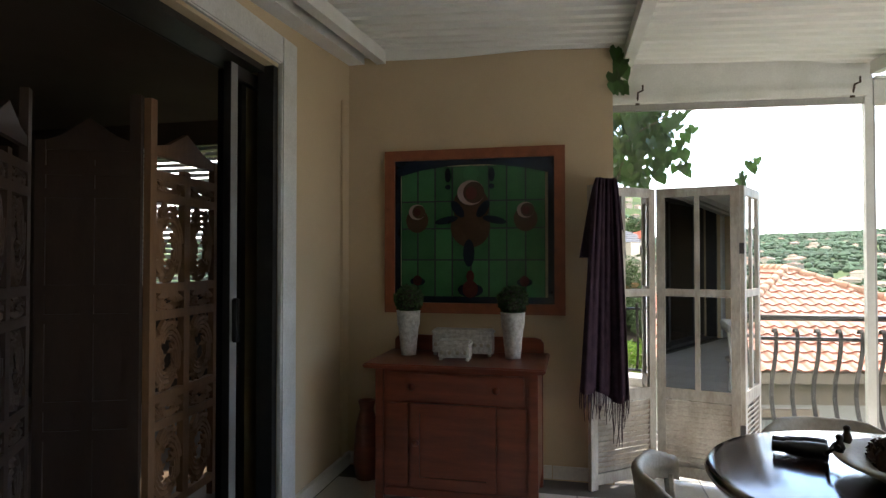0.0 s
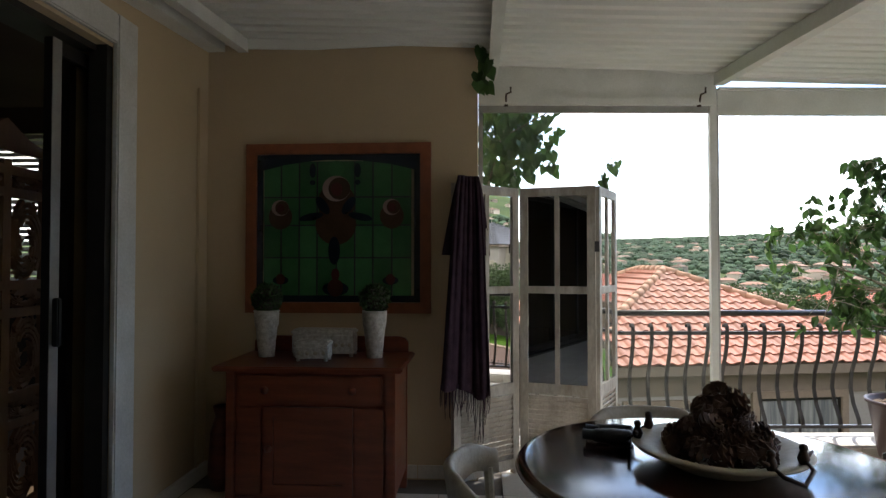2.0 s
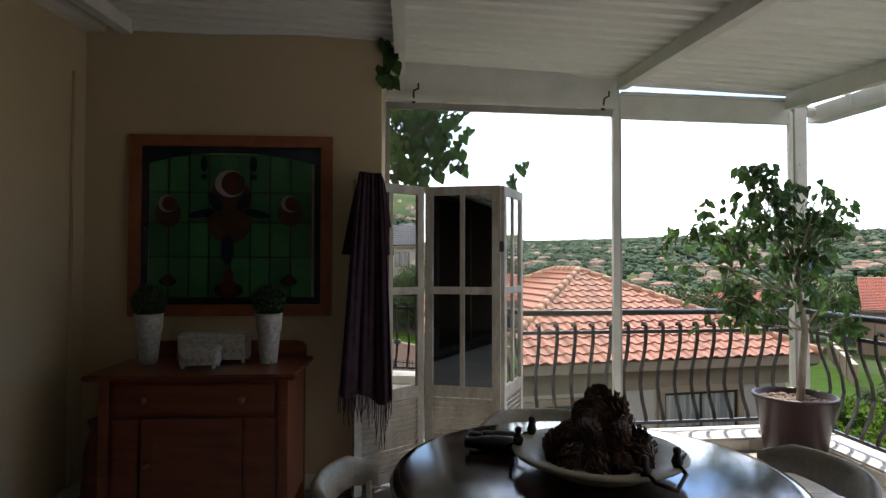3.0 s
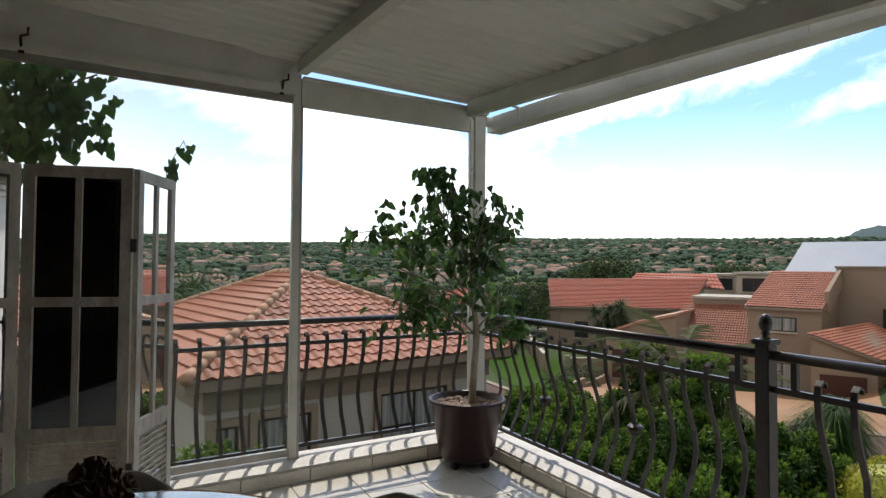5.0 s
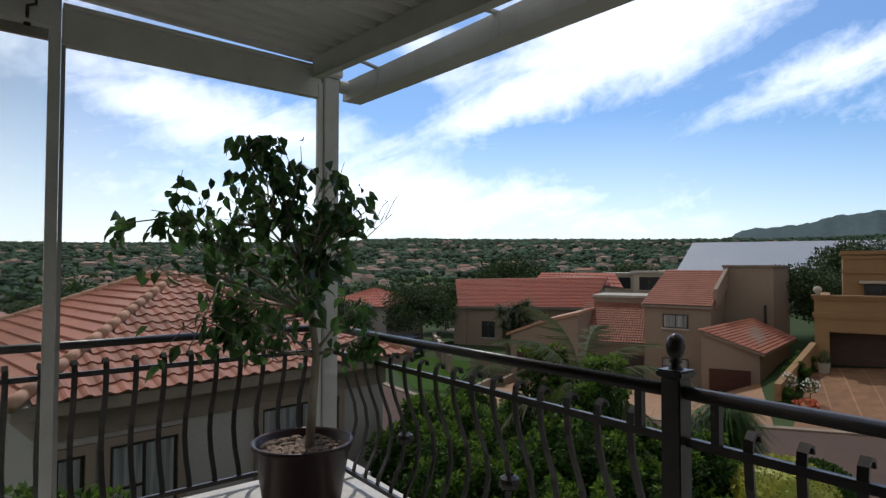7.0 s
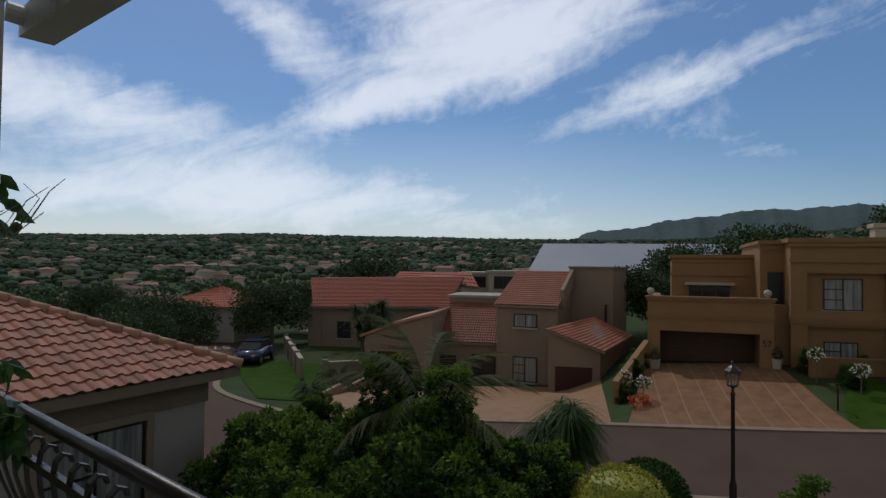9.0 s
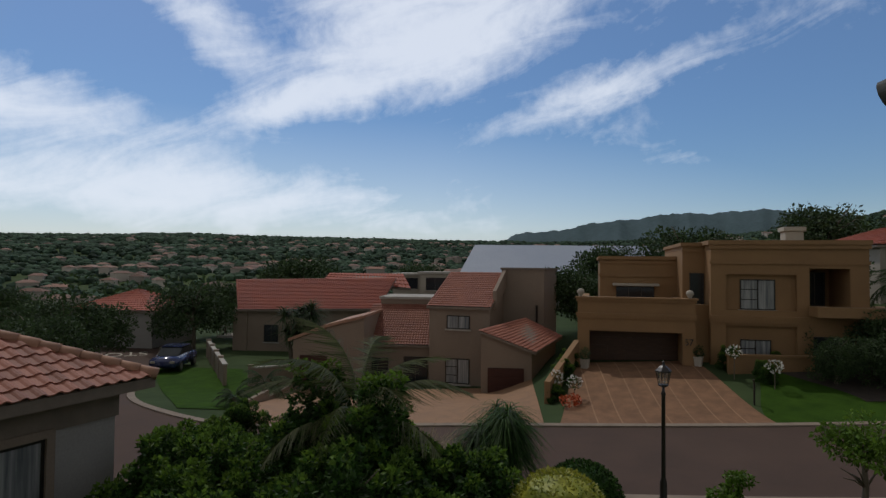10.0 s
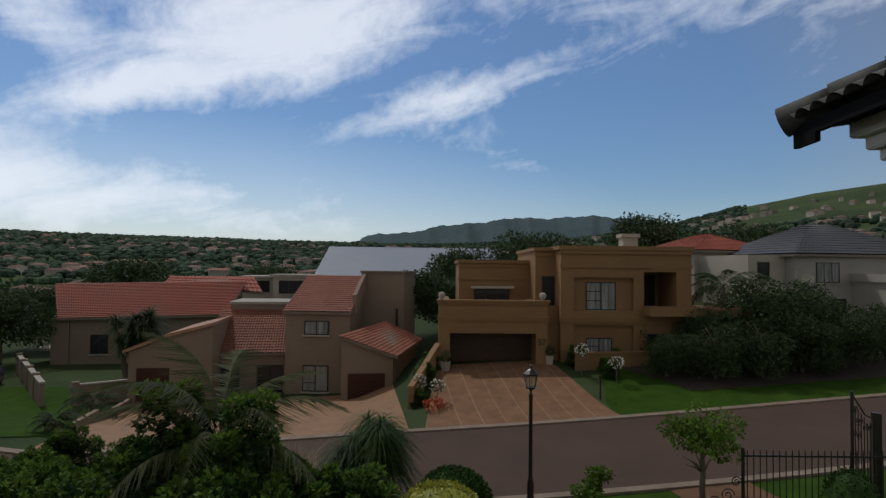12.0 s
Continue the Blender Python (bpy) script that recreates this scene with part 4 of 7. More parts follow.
bm = bmesh.new()
prism(bm, [(0.0, -6.2), (0.0, -0.72), (4.1, 1.05), (4.1, -6.2)], 0, 3.55, m=H @ Matrix(((0, 1, 0, 0), (1, 0, 0, 0), (0, 0, 1, 0), (0, 0, 0, 1))))
part("wall", bm, M_TAUPE, taupe)
part("wall", boxes((3.45, 6.0, 3.2, 8.5, -6.2, 1.5), m=H), M_TAUPE, taupe)
part("coping", boxes((3.4, 6.1, 3.1, 8.6, 1.5, 1.62), m=H), M_FASCIA, taupe)
bm = bmesh.new()
prism(bm, [(0.6, -0.75), (3.35, 0.5), (3.35, 1.5), (3.2, 1.5), (0.6, 0.3)], 3.552, 3.75, m=H @ Matrix(((0, 1, 0, 0), (1, 0, 0, 0), (0, 0, 1, 0), (0, 0, 0, 1))))
part("wall", bm, M_TAUPE, taupe)
tiled(taupe, [h(-0.1, -0.25, -0.6), h(3.65, -0.25, -0.6), h(3.65, 4.15, 1.3), h(-0.1, 4.15, 1.3)], 26, 18, M_ROOFTILE, wave=0.035, step=0.035)
window(taupe, 1.05, 2.4, -1.85, -1.1, 0, M_PANE, (1, 0), m=H)
window(taupe, 1.0, 2.4, -4.9, -3.5, 0, M_PANE, (1, 2), m=H)
part("downpipe", tube([h(5.6, 3.1, -0.6), h(5.6, 3.1, -3.5)], 0.06), M_DARKALU, taupe)
# single garage
G = [Vector((-5.85, 1.45, -1.62)), Vector((-2.9, 1.25, -2.66)), Vector((-1.2, 5.2, -2.25)), Vector((-3.3, 5.2, -1.25))]
bm = bmesh.new()
prism(bm, [(-5.7, -6.2), (-5.7, -1.8), (-3.1, -2.74), (-3.1, -6.2)], 1.6, 5.0)
part("wall", bm, M_TAUPE, taupe)
part("wall", slab([(-3.1, 1.6, -2.75), (-1.6, 5.0, -2.5), (-3.2, 5.2, -1.6), (-5.6, 1.62, -1.85)], 3.4), M_TAUPE, taupe)
tiled(taupe, [G[1], G[2], G[3], G[0]], 24, 13, M_ROOFTILE, wave=0.035, step=0.035)
panelled(taupe, -5.35, -3.5, -5.35, -3.55, 1.55, M_GARAGE)
# middle block
blocks("wall", taupe, M_TAUPE, (-13.0, -8.6, 5.1, 10, -6.2, -2.85), (-12.3, -8.7, 8.2, 12, -3.0, -0.45))
part("coping", boxes((-12.4, -8.0, 8.1, 12.1, -0.45, -0.3)), M_CONCRETE, taupe)
tiled(taupe, [(-13.2, 4.8, -2.9), (-8.55, 4.8, -2.9), (-8.7, 8.2, -0.78), (-12.8, 8.2, -0.78)], 30, 17, M_ROOFTILE, wave=0.035, step=0.035)
window(taupe, -10.3, -8.9, -5.3, -3.6, 5.1, M_DARKGLASS, (1, 0))
window(taupe, -12.5, -11.2, -4.8, -3.7, 5.1, M_DARKGLASS, (1, 1))
# left garage with a rising gable
bm = bmesh.new()
prism(bm, [(-16.2, -6.2), (-16.2, -2.55), (-14.4, -1.85), (-12.2, -1.25), (-12.2, -6.2)], 3.0, 8.5)
part("wall", bm, M_TAUPE, taupe)
bm = bmesh.new()
prism(bm, [(-16.45, -2.6), (-14.4, -1.82), (-12.1, -1.2), (-12.1, -1.06), (-14.45, -1.66), (-16.45, -2.44)], 2.85, 8.6)
part("verge", bm, M_RIDGE, taupe)
panelled(taupe, -15.8, -14.25, -5.0, -3.35, 2.96, M_GARAGE)

# long red-roofed house behind
red = thing("house", "long house with a plain red tiled roof", "house", STREET.copy())
part("wall", boxes((-25.2, -14.2, 17.6, 26, -7, -2.0)), M_TAUPE, red)
bm = bmesh.new()
prism(bm, [(17.5, -7), (17.5, -2.1), (22.3, 0.1), (27, -2.1), (27, -7)], -26.4, -25.21, m=Matrix(((0, 1, 0, 0), (1, 0, 0, 0), (0, 0, 1, 0), (0, 0, 0, 1))))
part("gable", bm, M_TAUPE, red)
tiled(red, [(-25.8, 17.0, -2.0), (-14.3, 17.0, -1.75), (-13.8, 22.2, 0.62), (-28.4, 22.3, 0.3)], 76, 22, M_REDROOF, wave=0.03, step=0.05)
tiled(red, [(-20.3, 21.9, 0.28), (-12.4, 21.5, -0.3), (-13.5, 24, 0.95), (-20.3, 24, 0.95)], 24, 4, M_REDROOF)
part("wall", boxes((-14.2, -9.5, 20, 26, -6, -1.2)), M_TAUPE, red)
for k in range(4):
    window(red, -23.8 + 2.3 * k, -22.6 + 2.3 * k, -4.6, -3.2, 17.6, M_DARKGLASS, (1, 0))
balc = part("balcony", boxes((-28.0, -26.42, 18, 20, -4.4, -4.25)), M_CONCRETE, red)
part("rail", boxes((-28.0, -26.42, 17.98, 18.06, -3.5, -3.42)), M_CONCRETE, balc)
for k in range(8):
    part("baluster", boxes((-28.0 + 0.2 * k, -27.96 + 0.2 * k, 18, 18.04, -4.25, -3.5)), M_CONCRETE, balc)

# pale flat-roofed and steel-roofed buildings further back
hall = thing("hall", "large building under a blue-grey steel roof", "building", STREET.copy())
part("wall", boxes((-8.5, 13, 40, 60, -8, 0.8)), M_GREYWALL, hall)
part("roof", slab([(-9.5, 39, 0.9), (13.5, 39, 0.9), (14, 50, 4.6), (-8.2, 50, 4.6)], 0.2), M_STEELROOF, hall)
part("roof", slab([(-8.2, 50, 4.6), (14, 50, 4.6), (13.5, 61, 0.9), (-9.5, 61, 0.9)], 0.2), M_STEELROOF, hall)
flatb = thing("house", "pale flat-roofed modern house", "house", STREET.copy())
blocks("wall", flatb, M_CREAMWALL, (-15.5, -10.5, 30, 38, -6, 0.75), (-12.3, -8.5, 27, 33, -6, 0.95))
blocks("roof", flatb, M_CONCRETE, (-15.8, -10.2, 29.7, 38.3, 0.75, 0.95), (-12.6, -8.2, 26.7, 33.3, 0.95, 1.15))
window(flatb, -11.8, -9.2, -0.6, 0.6, 27, M_DARKGLASS, (2, 0))
window(flatb, -15, -13, -0.6, 0.5, 30, M_DARKGLASS, (1, 0))


def hip_house(name_label, u0, u1, n0, n1, base, eave, ridge, wall_mat, roof_mat, windows=(), over=0.5, place=STREET, cols=None):
    """A hipped house in street coordinates."""
    ob = thing("house", name_label, "house", place.copy())
    part("wall", boxes((u0, u1, n0, n1, base, eave)), wall_mat, ob)
    a, b, c, d = (u0 - over, n0 - over), (u1 + over, n0 - over), (u1 + over, n1 + over), (u0 - over, n1 + over)
    inset = min(u1 - u0, n1 - n0) / 2 + over - 0.02
    if u1 - u0 > n1 - n0:
        p, q = (u0 - over + inset, (n0 + n1) / 2), (u1 + over - inset, (n0 + n1) / 2)
        quads = [(a, b, q, p), (c, d, p, q), (b, c, q, q), (d, a, p, p)]
    else:
        p, q = ((u0 + u1) / 2, n0 - over + inset), ((u0 + u1) / 2, n1 + over - inset)
        quads = [(a, b, p, p), (c, d, q, q), (b, c, q, p), (d, a, p, q)]
    for s in quads:
        pts = [(s[0][0], s[0][1], eave), (s[1][0], s[1][1], eave), (s[2][0], s[2][1], ridge), (s[3][0], s[3][1], ridge)]
        ln = math.dist(s[0], s[1])
        v, f = tiled_sheet(pts, max(int(ln / 0.4), 6), 12, 0.04, 0.04, 3)
        raw("roof", v, f, roof_mat, ob)
    part("soffit", boxes((u0 - over + 0.05, u1 + over - 0.05, n0 - over + 0.05, n1 + over - 0.05, eave - 0.2, eave - 0.03)), M_FASCIA, ob)
    for w in windows:
        window(ob, *w)
    return ob


hip_house("grey-beige house with a dark slate tiled roof", 24.9, 36, 8, 17, -2.5, 3.1, 5.5, M_GREYWALL, M_SLATE,
          [(26.4, 28.2, 1.1, 2.5, 8, M_PANE, (2, 0)), (32.0, 33.9, 1.4, 2.7, 8, M_PANE, (1, 0)), (27.6, 28.7, -1.3, 0.0, 8, M_DARKGLASS, (1, 0))])
wing = thing("house_wing", "cream side wing of the slate-roofed house", "house", STREET.copy())
part("wall", boxes((22.0, 24.88, 9, 16, -2.5, 3.0)), M_CREAMWALL, wing)
window(wing, 22.7, 23.6, 1.2, 2.5, 9, M_DARKGLASS, (0, 0))
dish = thing("satellite_dish", "white satellite dish fixed to the grey-beige wall", "satellite dish", STREET @ Matrix.Translation((25.3, 7.6, 1.25)))
part("reflector", lathe([(0, 0.0), (0.15, 0.015), (0.3, 0.07), (0.42, 0.14), (0.41, 0.15), (0.29, 0.085), (0, 0.02)], 24, m=pose(0, -0.1, 0, 75, 0, -25)), M_CREAMWALL, dish, smooth=True)
part("arm", tube([(0, 0.398, -0.15), (0, 0.1, -0.12), (0, -0.09, 0)], 0.025), M_ALU, dish)
porch = thing("porch", "pale rendered porch with a parapet roof", "porch", STREET.copy())
blocks("wall", porch, M_GREYWALL, (29.2, 29.7, 5.2, 7.99, -2.5, 1.2), (31.6, 32.1, 5.2, 7.99, -2.5, 1.2), (29.0, 36, 5.0, 7.99, 1.2, 1.75))
hip_house("pinkish house with a red hipped roof", 21.6, 28.4, 15, 24, -2, 3.5, 5.0, M_CREAMWALL, M_REDROOF, [(22.2, 23.2, 1.5, 2.8, 15, M_DARKGLASS, (1, 0)), (23.6, 24.6, 1.5, 2.8, 15, M_DARKGLASS, (1, 0))])
hip_house("house with a brown tiled roof among trees", -40, -33, 17, 24, -7, -2.2, -0.6, M_GREYWALL, M_REDROOF, [(-38.5, -37, -4.5, -3.2, 17, M_DARKGLASS, (1, 0))])
WORLD = Matrix.Identity(4)
hip_house("neighbouring house with a hipped terracotta roof", -11.5, 3.2, 25, 34, -5, -1.3, 0.95, M_TAUPE, M_ROOFTILE, [(-2, -0.6, -3.6, -2.3, 25, M_DARKGLASS, (1, 0))], place=WORLD)

# ---- neighbour's house close below the balcony ----
NEAR = Matrix(((0.985, -0.175, 0, 2.0), (0.175, 0.985, 0, 12.6), (0, 0, 1, 0), (0, 0, 0, 1)))
near = thing("house", "pale plastered house with a terracotta hipped roof", "house", NEAR.copy())
LN, DN, EZ, TZ = 8.6, 10.3, -0.75, 1.22
part("wall", boxes((0.55, LN - 0.55, 0.55, DN - 0.55, -4.6, EZ - 0.05)), M_GREYWALL, near)
part("wall_band", boxes((0.5, LN - 0.5, 0.5, DN - 0.5, EZ - 0.75, EZ - 0.32)), M_FASCIA, near)
blocks("fascia", near, M_FASCIA, (0.03, LN - 0.03, 0.03, 0.10, EZ - 0.22, EZ - 0.02), (0.03, 0.10, 0.10, DN, EZ - 0.22, EZ - 0.02), (LN - 0.10, LN - 0.03, 0.10, DN, EZ - 0.22, EZ - 0.02))
part("soffit", boxes((0.11, LN - 0.11, 0.11, DN, EZ - 0.12, EZ - 0.06)), M_FASCIA, near)
PA, PB = (LN / 2, LN / 2, TZ), (LN / 2, DN - LN / 2, TZ)
for nm, s in (("roof", [(0, DN, EZ), (0, 0, EZ), PA, PB]), ("roof", [(LN, 0, EZ), (LN, DN, EZ), PB, PA]), ("roof", [(LN, DN, EZ), (0, DN, EZ), PB, PB])):
    ln = math.dist(s[0], s[1])
    v, f = tiled_sheet(s, int(ln / 0.3), 14, 0.045, 0.05, 5)
    raw(nm, v, f, M_ROOFTILE, near)
front = part("roof", slab([(0.02, 0.02, EZ - 0.01), (LN - 0.02, 0.02, EZ - 0.01), (PA[0], PA[1], TZ - 0.03)], 0.04), M_FASCIA, near)
for x0, x1, z0, z1 in ((1.6, 2.8, -3.4, -1.75), (4.6, 6.6, -3.3, -1.6), (0.75, 1.2, -3.2, -1.8)):
    w = part("window", ring_frame(x0, x1, z0, z1, 0.06, 0.5, 0.545), M_DARKALU, near)
    part("glazing_bar", boxes(((x0 + x1) / 2 - 0.03, (x0 + x1) / 2 + 0.03, 0.5, 0.545, z0 + 0.06, z1 - 0.06)), M_DARKALU, w)
    part("glazing_bar", boxes((x0 + 0.06, (x0 + x1) / 2 - 0.03, 0.5, 0.545, (z0 + z1) / 2, (z0 + z1) / 2 + 0.05)), M_DARKALU, w)
    part("pane", boxes((x0 + 0.06, x1 - 0.06, 0.52, 0.53, z0 + 0.06, z1 - 0.06)), M_PANE, w)
    part("surround", ring_frame(x0 - 0.16, x1 + 0.16, z0 - 0.16, z1 + 0.16, 0.157, 0.45, 0.548), M_TAUPE, w)


def ridge_caps(parent, p, q, count):
    p, q = Vector(p), Vector(q)
    d = (q - p) / count
    bm = tube([Vector((0, 0, 0)), d * 1.06], 0.125, segments=10, taper=0.105)
    me = mesh_of("ridge_tile", bm, M_RIDGE, True)
    for k in range(count):
        o = new("ridge_tile", me)
        o.parent, o.location = parent, p + d * k + Vector((0, 0, 0.03))


ridge_caps(near, (0, 0, EZ + 0.02), PA, 17)
ridge_caps(near, (LN, 0, EZ + 0.02), PA, 17)
ridge_caps(near, PA, PB, 5)
ridge_caps(near, (0, DN, EZ + 0.02), PB, 17)

# our own house's other wing, seen at the end of the walk: an eave corner with dark tiles over a white moulding
ownwing = thing("house_wing", "white wing of the house under dark weathered roof tiles", "house", Matrix(((-0.955, 0.297, 0, 8.9), (-0.297, -0.955, 0, 1.78), (0, 0, 1, 2.91), (0, 0, 0, 1))))
RISE = 0.47
v, f = tiled_sheet([(0, 0, 0), (8.0, 0, 0), (8.0, 3.6, 3.6 * RISE), (3.6, 3.6, 3.6 * RISE)], 40, 11, 0.05, 0.03, 5)
raw("roof", v, f, M_BLACKTILE, ownwing)
v, f = tiled_sheet([(0, 7.2, 0), (0, 0, 0), (3.6, 3.6, 3.6 * RISE), (3.6, 3.6, 3.6 * RISE)], 36, 11, 0.05, 0.03, 5)
raw("roof", v, f, M_BLACKTILE, ownwing)
ridge_caps_at = [(Vector((0, 0, 0.0)).lerp(Vector((3.6, 3.6, 3.6 * RISE)), k / 14)) for k in range(15)]
cap_me = mesh_of("ridge_tile", tube([Vector((0, 0, 0)), (Vector((3.6, 3.6, 3.6 * RISE)) / 14) * 1.08], 0.13, segments=12, taper=0.105), M_BLACKTILE, True)
for p in ridge_caps_at[:-1]:
    o = new("ridge_tile", cap_me)
    o.parent, o.location = ownwing, p + Vector((0, 0, 0.035))
part("fascia", boxes((0.06, 0.36, 0.05, 0.09, -0.19, -0.02), (0.361, 8.0, 0.05, 0.09, -0.12, -0.02)), M_DARKFASCIA, ownwing)
part("soffit", slab([(0.10, 0.09, -0.03), (8.0, 0.09, -0.03), (8.0, 1.2, -0.03), (1.2, 1.2, -0.03)], 0.03), M_DARKFASCIA, ownwing)
part("moulding", boxes((0.38, 8.0, 0.28, 7.0, -0.18, -0.062), (0.45, 8.0, 0.35, 7.0, -0.28, -0.182), (0.51, 8.0, 0.41, 7.0, -0.37, -0.282), bevel=0.012), M_WHITE, ownwing)
part("wall", boxes((0.56, 8.0, 0.46, 7.0, -6.6, -0.372)), M_WHITE, ownwing)


# ---- vegetation ----
def crown_mesh(name, blobs, count, size, material, **kw):
    v, f = leaves(blobs, count, size, **kw)
    me = bpy.data.meshes.new(name)
    me.from_pydata(v.tolist(), [], f.tolist())
    me.materials.append(material)
    return me


def limb_mesh(name, height, radius, spread, count, material=None, seed=1):
    """A tapered, slightly crooked trunk with rising limbs."""
    rng = random.Random(seed)
    bm = bmesh.new()
    pts = [(0.04 * spread * math.sin(k * 1.3 + seed), 0.04 * spread * math.cos(k * 1.7 + seed), height * k / 5) for k in range(6)]
    pts[0] = (0, 0, -0.3)
    tube(pts, radius, bm, 8, taper=radius * 0.45)
    for k in range(count):
        a, z = k * 2.4 + rng.random(), height * (0.45 + 0.5 * rng.random())
        i = min(int(z / height * 5), 4)
        s = Vector(pts[i])
        e = s + Vector((math.cos(a) * spread * (0.5 + 0.5 * rng.random()), math.sin(a) * spread * (0.5 + 0.5 * rng.random()), spread * (0.4 + 0.8 * rng.random())))
        tube([s, s.lerp(e, 0.5) + Vector((0, 0, 0.1 * spread)), e], radius * 0.4, bm, 6, taper=radius * 0.1)
    return mesh_of(name, bm, material or M_BARK, True)


def clump_blobs(rng, r, h, n, low=0.15):
    """Uneven masses that make up a crown of radius r and height h."""
    out = []
    for k in range(n):
        a = rng.random() * 6.28
        d = r * math.sqrt(rng.random()) * 0.78
        z = h * (low + (0.92 - low) * rng.random()) * (1 - 0.35 * (d / r) ** 2)
        s = r * (0.28 + 0.22 * rng.random())
        out.append(((d * math.cos(a), d * math.sin(a), z), (s, s, s * 0.8)))
    return out


def plant(name, label, category, crown, trunk, group=""):
    ob = thing(name, label, category, group=group)
    if trunk is not None:
        t = new("trunk", trunk)
        t.parent = ob
    c = new("crown", crown)
    c.parent = ob
    return ob


def stand(ob, x, y, scale=1.0, turn=0.0, z=None):
    ob.matrix_world = Matrix.Translation((x, y, float(ground_z(x, y)) if z is None else z)) @ pose(0, 0, 0, 0, 0, turn) @ Matrix.Scale(scale, 4)
    return ob


def stand_copy(ob, x, y, scale=1.0, turn=0.0, z=None):
    c = copy_thing(ob, Matrix.Identity(4))
    return stand(c, x, y, scale, turn, z)


rr = random.Random(11)
# shrubs under the balcony
def shrub(r, h, lumps, count, leaders, seed):
    """Uneven masses of leaves with upright leaders whose tips carry lighter young leaves."""
    rng = random.Random(seed)
    blobs, tips = [], []
    for k in range(lumps):
        a_, d = rng.random() * 6.28, r * math.sqrt(rng.random()) * 0.85
        z = h * (0.06 + 0.72 * rng.random()) * (1 - 0.3 * (d / r) ** 2)
        s = r * (0.15 + 0.17 * rng.random())
        blobs.append(((d * math.cos(a_), d * math.sin(a_), z), (s, s, s * 0.9)))
        if z > 0.42 * h:
            tips.append(((d * math.cos(a_), d * math.sin(a_), z + s * 0.75), (s * 0.6, s * 0.6, s * 0.35)))
    for k in range(leaders):
        a_, d = rng.random() * 6.28, r * 0.6 * rng.random()
        for j in range(4):
            s = r * (0.30 - 0.055 * j)
            blobs.append(((d * math.cos(a_) + 0.1 * rng.random(), d * math.sin(a_), h * (0.5 + 0.115 * j)), (s, s, s * 1.1)))
        tips.append(((d * math.cos(a_), d * math.sin(a_), h * 0.9), (0.16, 0.16, 0.12)))
    ob = plant("shrub", "dense bright green garden shrub with glossy leaves", "shrub", crown_mesh("crown", blobs, count, 0.12, M_SHRUB, droop=0.05),
               limb_mesh("trunk", h * 0.65, 0.06, r * 0.6, 8, seed=seed), "shrubs below the balcony")
    young = new("young_leaves", crown_mesh("young_leaves", tips, count // 9, 0.11, M_YOUNG, droop=-0.3))
    young.parent = ob
    return ob


shrub_a = stand(shrub(1.7, 3.2, 40, 17000, 3, 4), 10.2, 8.6, 0.95)
shrub_b = stand(shrub(1.4, 2.7, 32, 13000, 3, 5), 12.6, 9.0, 1.0, 40)
shrub_c = stand(shrub(1.1, 3.9, 30, 11000, 3, 6), 11.9, 10.4, 1.08)
for x, y, s, t, src in ((12.4, 7.9, 0.8, 70, shrub_a), (8.6, 7.2, 0.86, 130, shrub_b), (13.0, 11.2, 0.75, 200, shrub_b), (8.4, 9.6, 0.8, 260, shrub_a), (10.6, 6.9, 0.8, 310, shrub_b), (7.4, 5.4, 0.72, 15, shrub_a),
                        (9.6, 5.6, 0.68, 95, shrub_b), (10.2, 11.4, 0.85, 170, shrub_a), (6.8, 8.2, 0.7, 20, shrub_b), (6.0, 6.6, 0.66, 300, shrub_a), (7.2, 3.8, 0.6, 140, shrub_b), (11.2, 14.0, 1.0, 50, shrub_b), (12.6, 14.6, 0.9, 70, shrub_b), (9.7, 10.6, 0.85, 330, shrub_b), (9.0, 9.0, 0.8, 190, shrub_b),
                        (9.2, 3.6, 0.55, 240, shrub_a), (3.6, 10.0, 0.8, 30, shrub_b), (2.2, 9.7, 0.95, 100, shrub_a), (5.2, 9.8, 0.5, 200, shrub_b), (12.8, 9.9, 0.84, 150, shrub_c), (10.9, 9.5, 0.82, 260, shrub_c), (13.8, 13.4, 0.75, 80, shrub_b), (13.7, 9.9, 0.95, 20, shrub_b), (13.0, 8.0, 0.9, 110, shrub_b), (11.5, 9.2, 1.02, 215, shrub_c), (13.5, 17.5, 0.5, 30, shrub_b), (15.2, 18.6, 0.55, 100, shrub_b), (17.0, 19.5, 0.5, 200, shrub_a), (14.6, 15.5, 0.6, 250, shrub_b), (16.4, 16.6, 0.5, 320, shrub_a), (9.9, 12.6, 1.0, 285, shrub_b), (11.0, 12.8, 0.85, 35, shrub_a)):
    stand_copy(src, x, y, s, t)


def blades(count, length, width, lean, arch, seed=2, up_=0.0, twist=6.283):
    """Verts and faces of long tapered arching blades from one point."""
    rng = np.random.default_rng(seed)
    V, F = [], []
    for k in range(count):
        a = twist * rng.random()
        el = lean * (0.3 + rng.random())
        L = length * (0.7 + 0.5 * rng.random())
        dirv = np.array([math.cos(a), math.sin(a), 0])
        side_ = np.array([-math.sin(a), math.cos(a), 0])
        base = len(V)
        for j in range(5):
            t = j / 4
            out = L * (math.sin(el) * t + arch * 0.3 * t * t)
            z = up_ * (k / count) + L * (math.cos(el) * t - arch * t * t)
            w = width * (1 - t) ** 0.6 * 0.5
            c = dirv * out + np.array([0, 0, z])
            V += [c - side_ * w, c + side_ * w + np.array([0, 0, 0.2 * w])]
        for j in range(4):
            b = base + 2 * j
            F.append((b, b + 1, b + 3, b + 2))
    return V, F


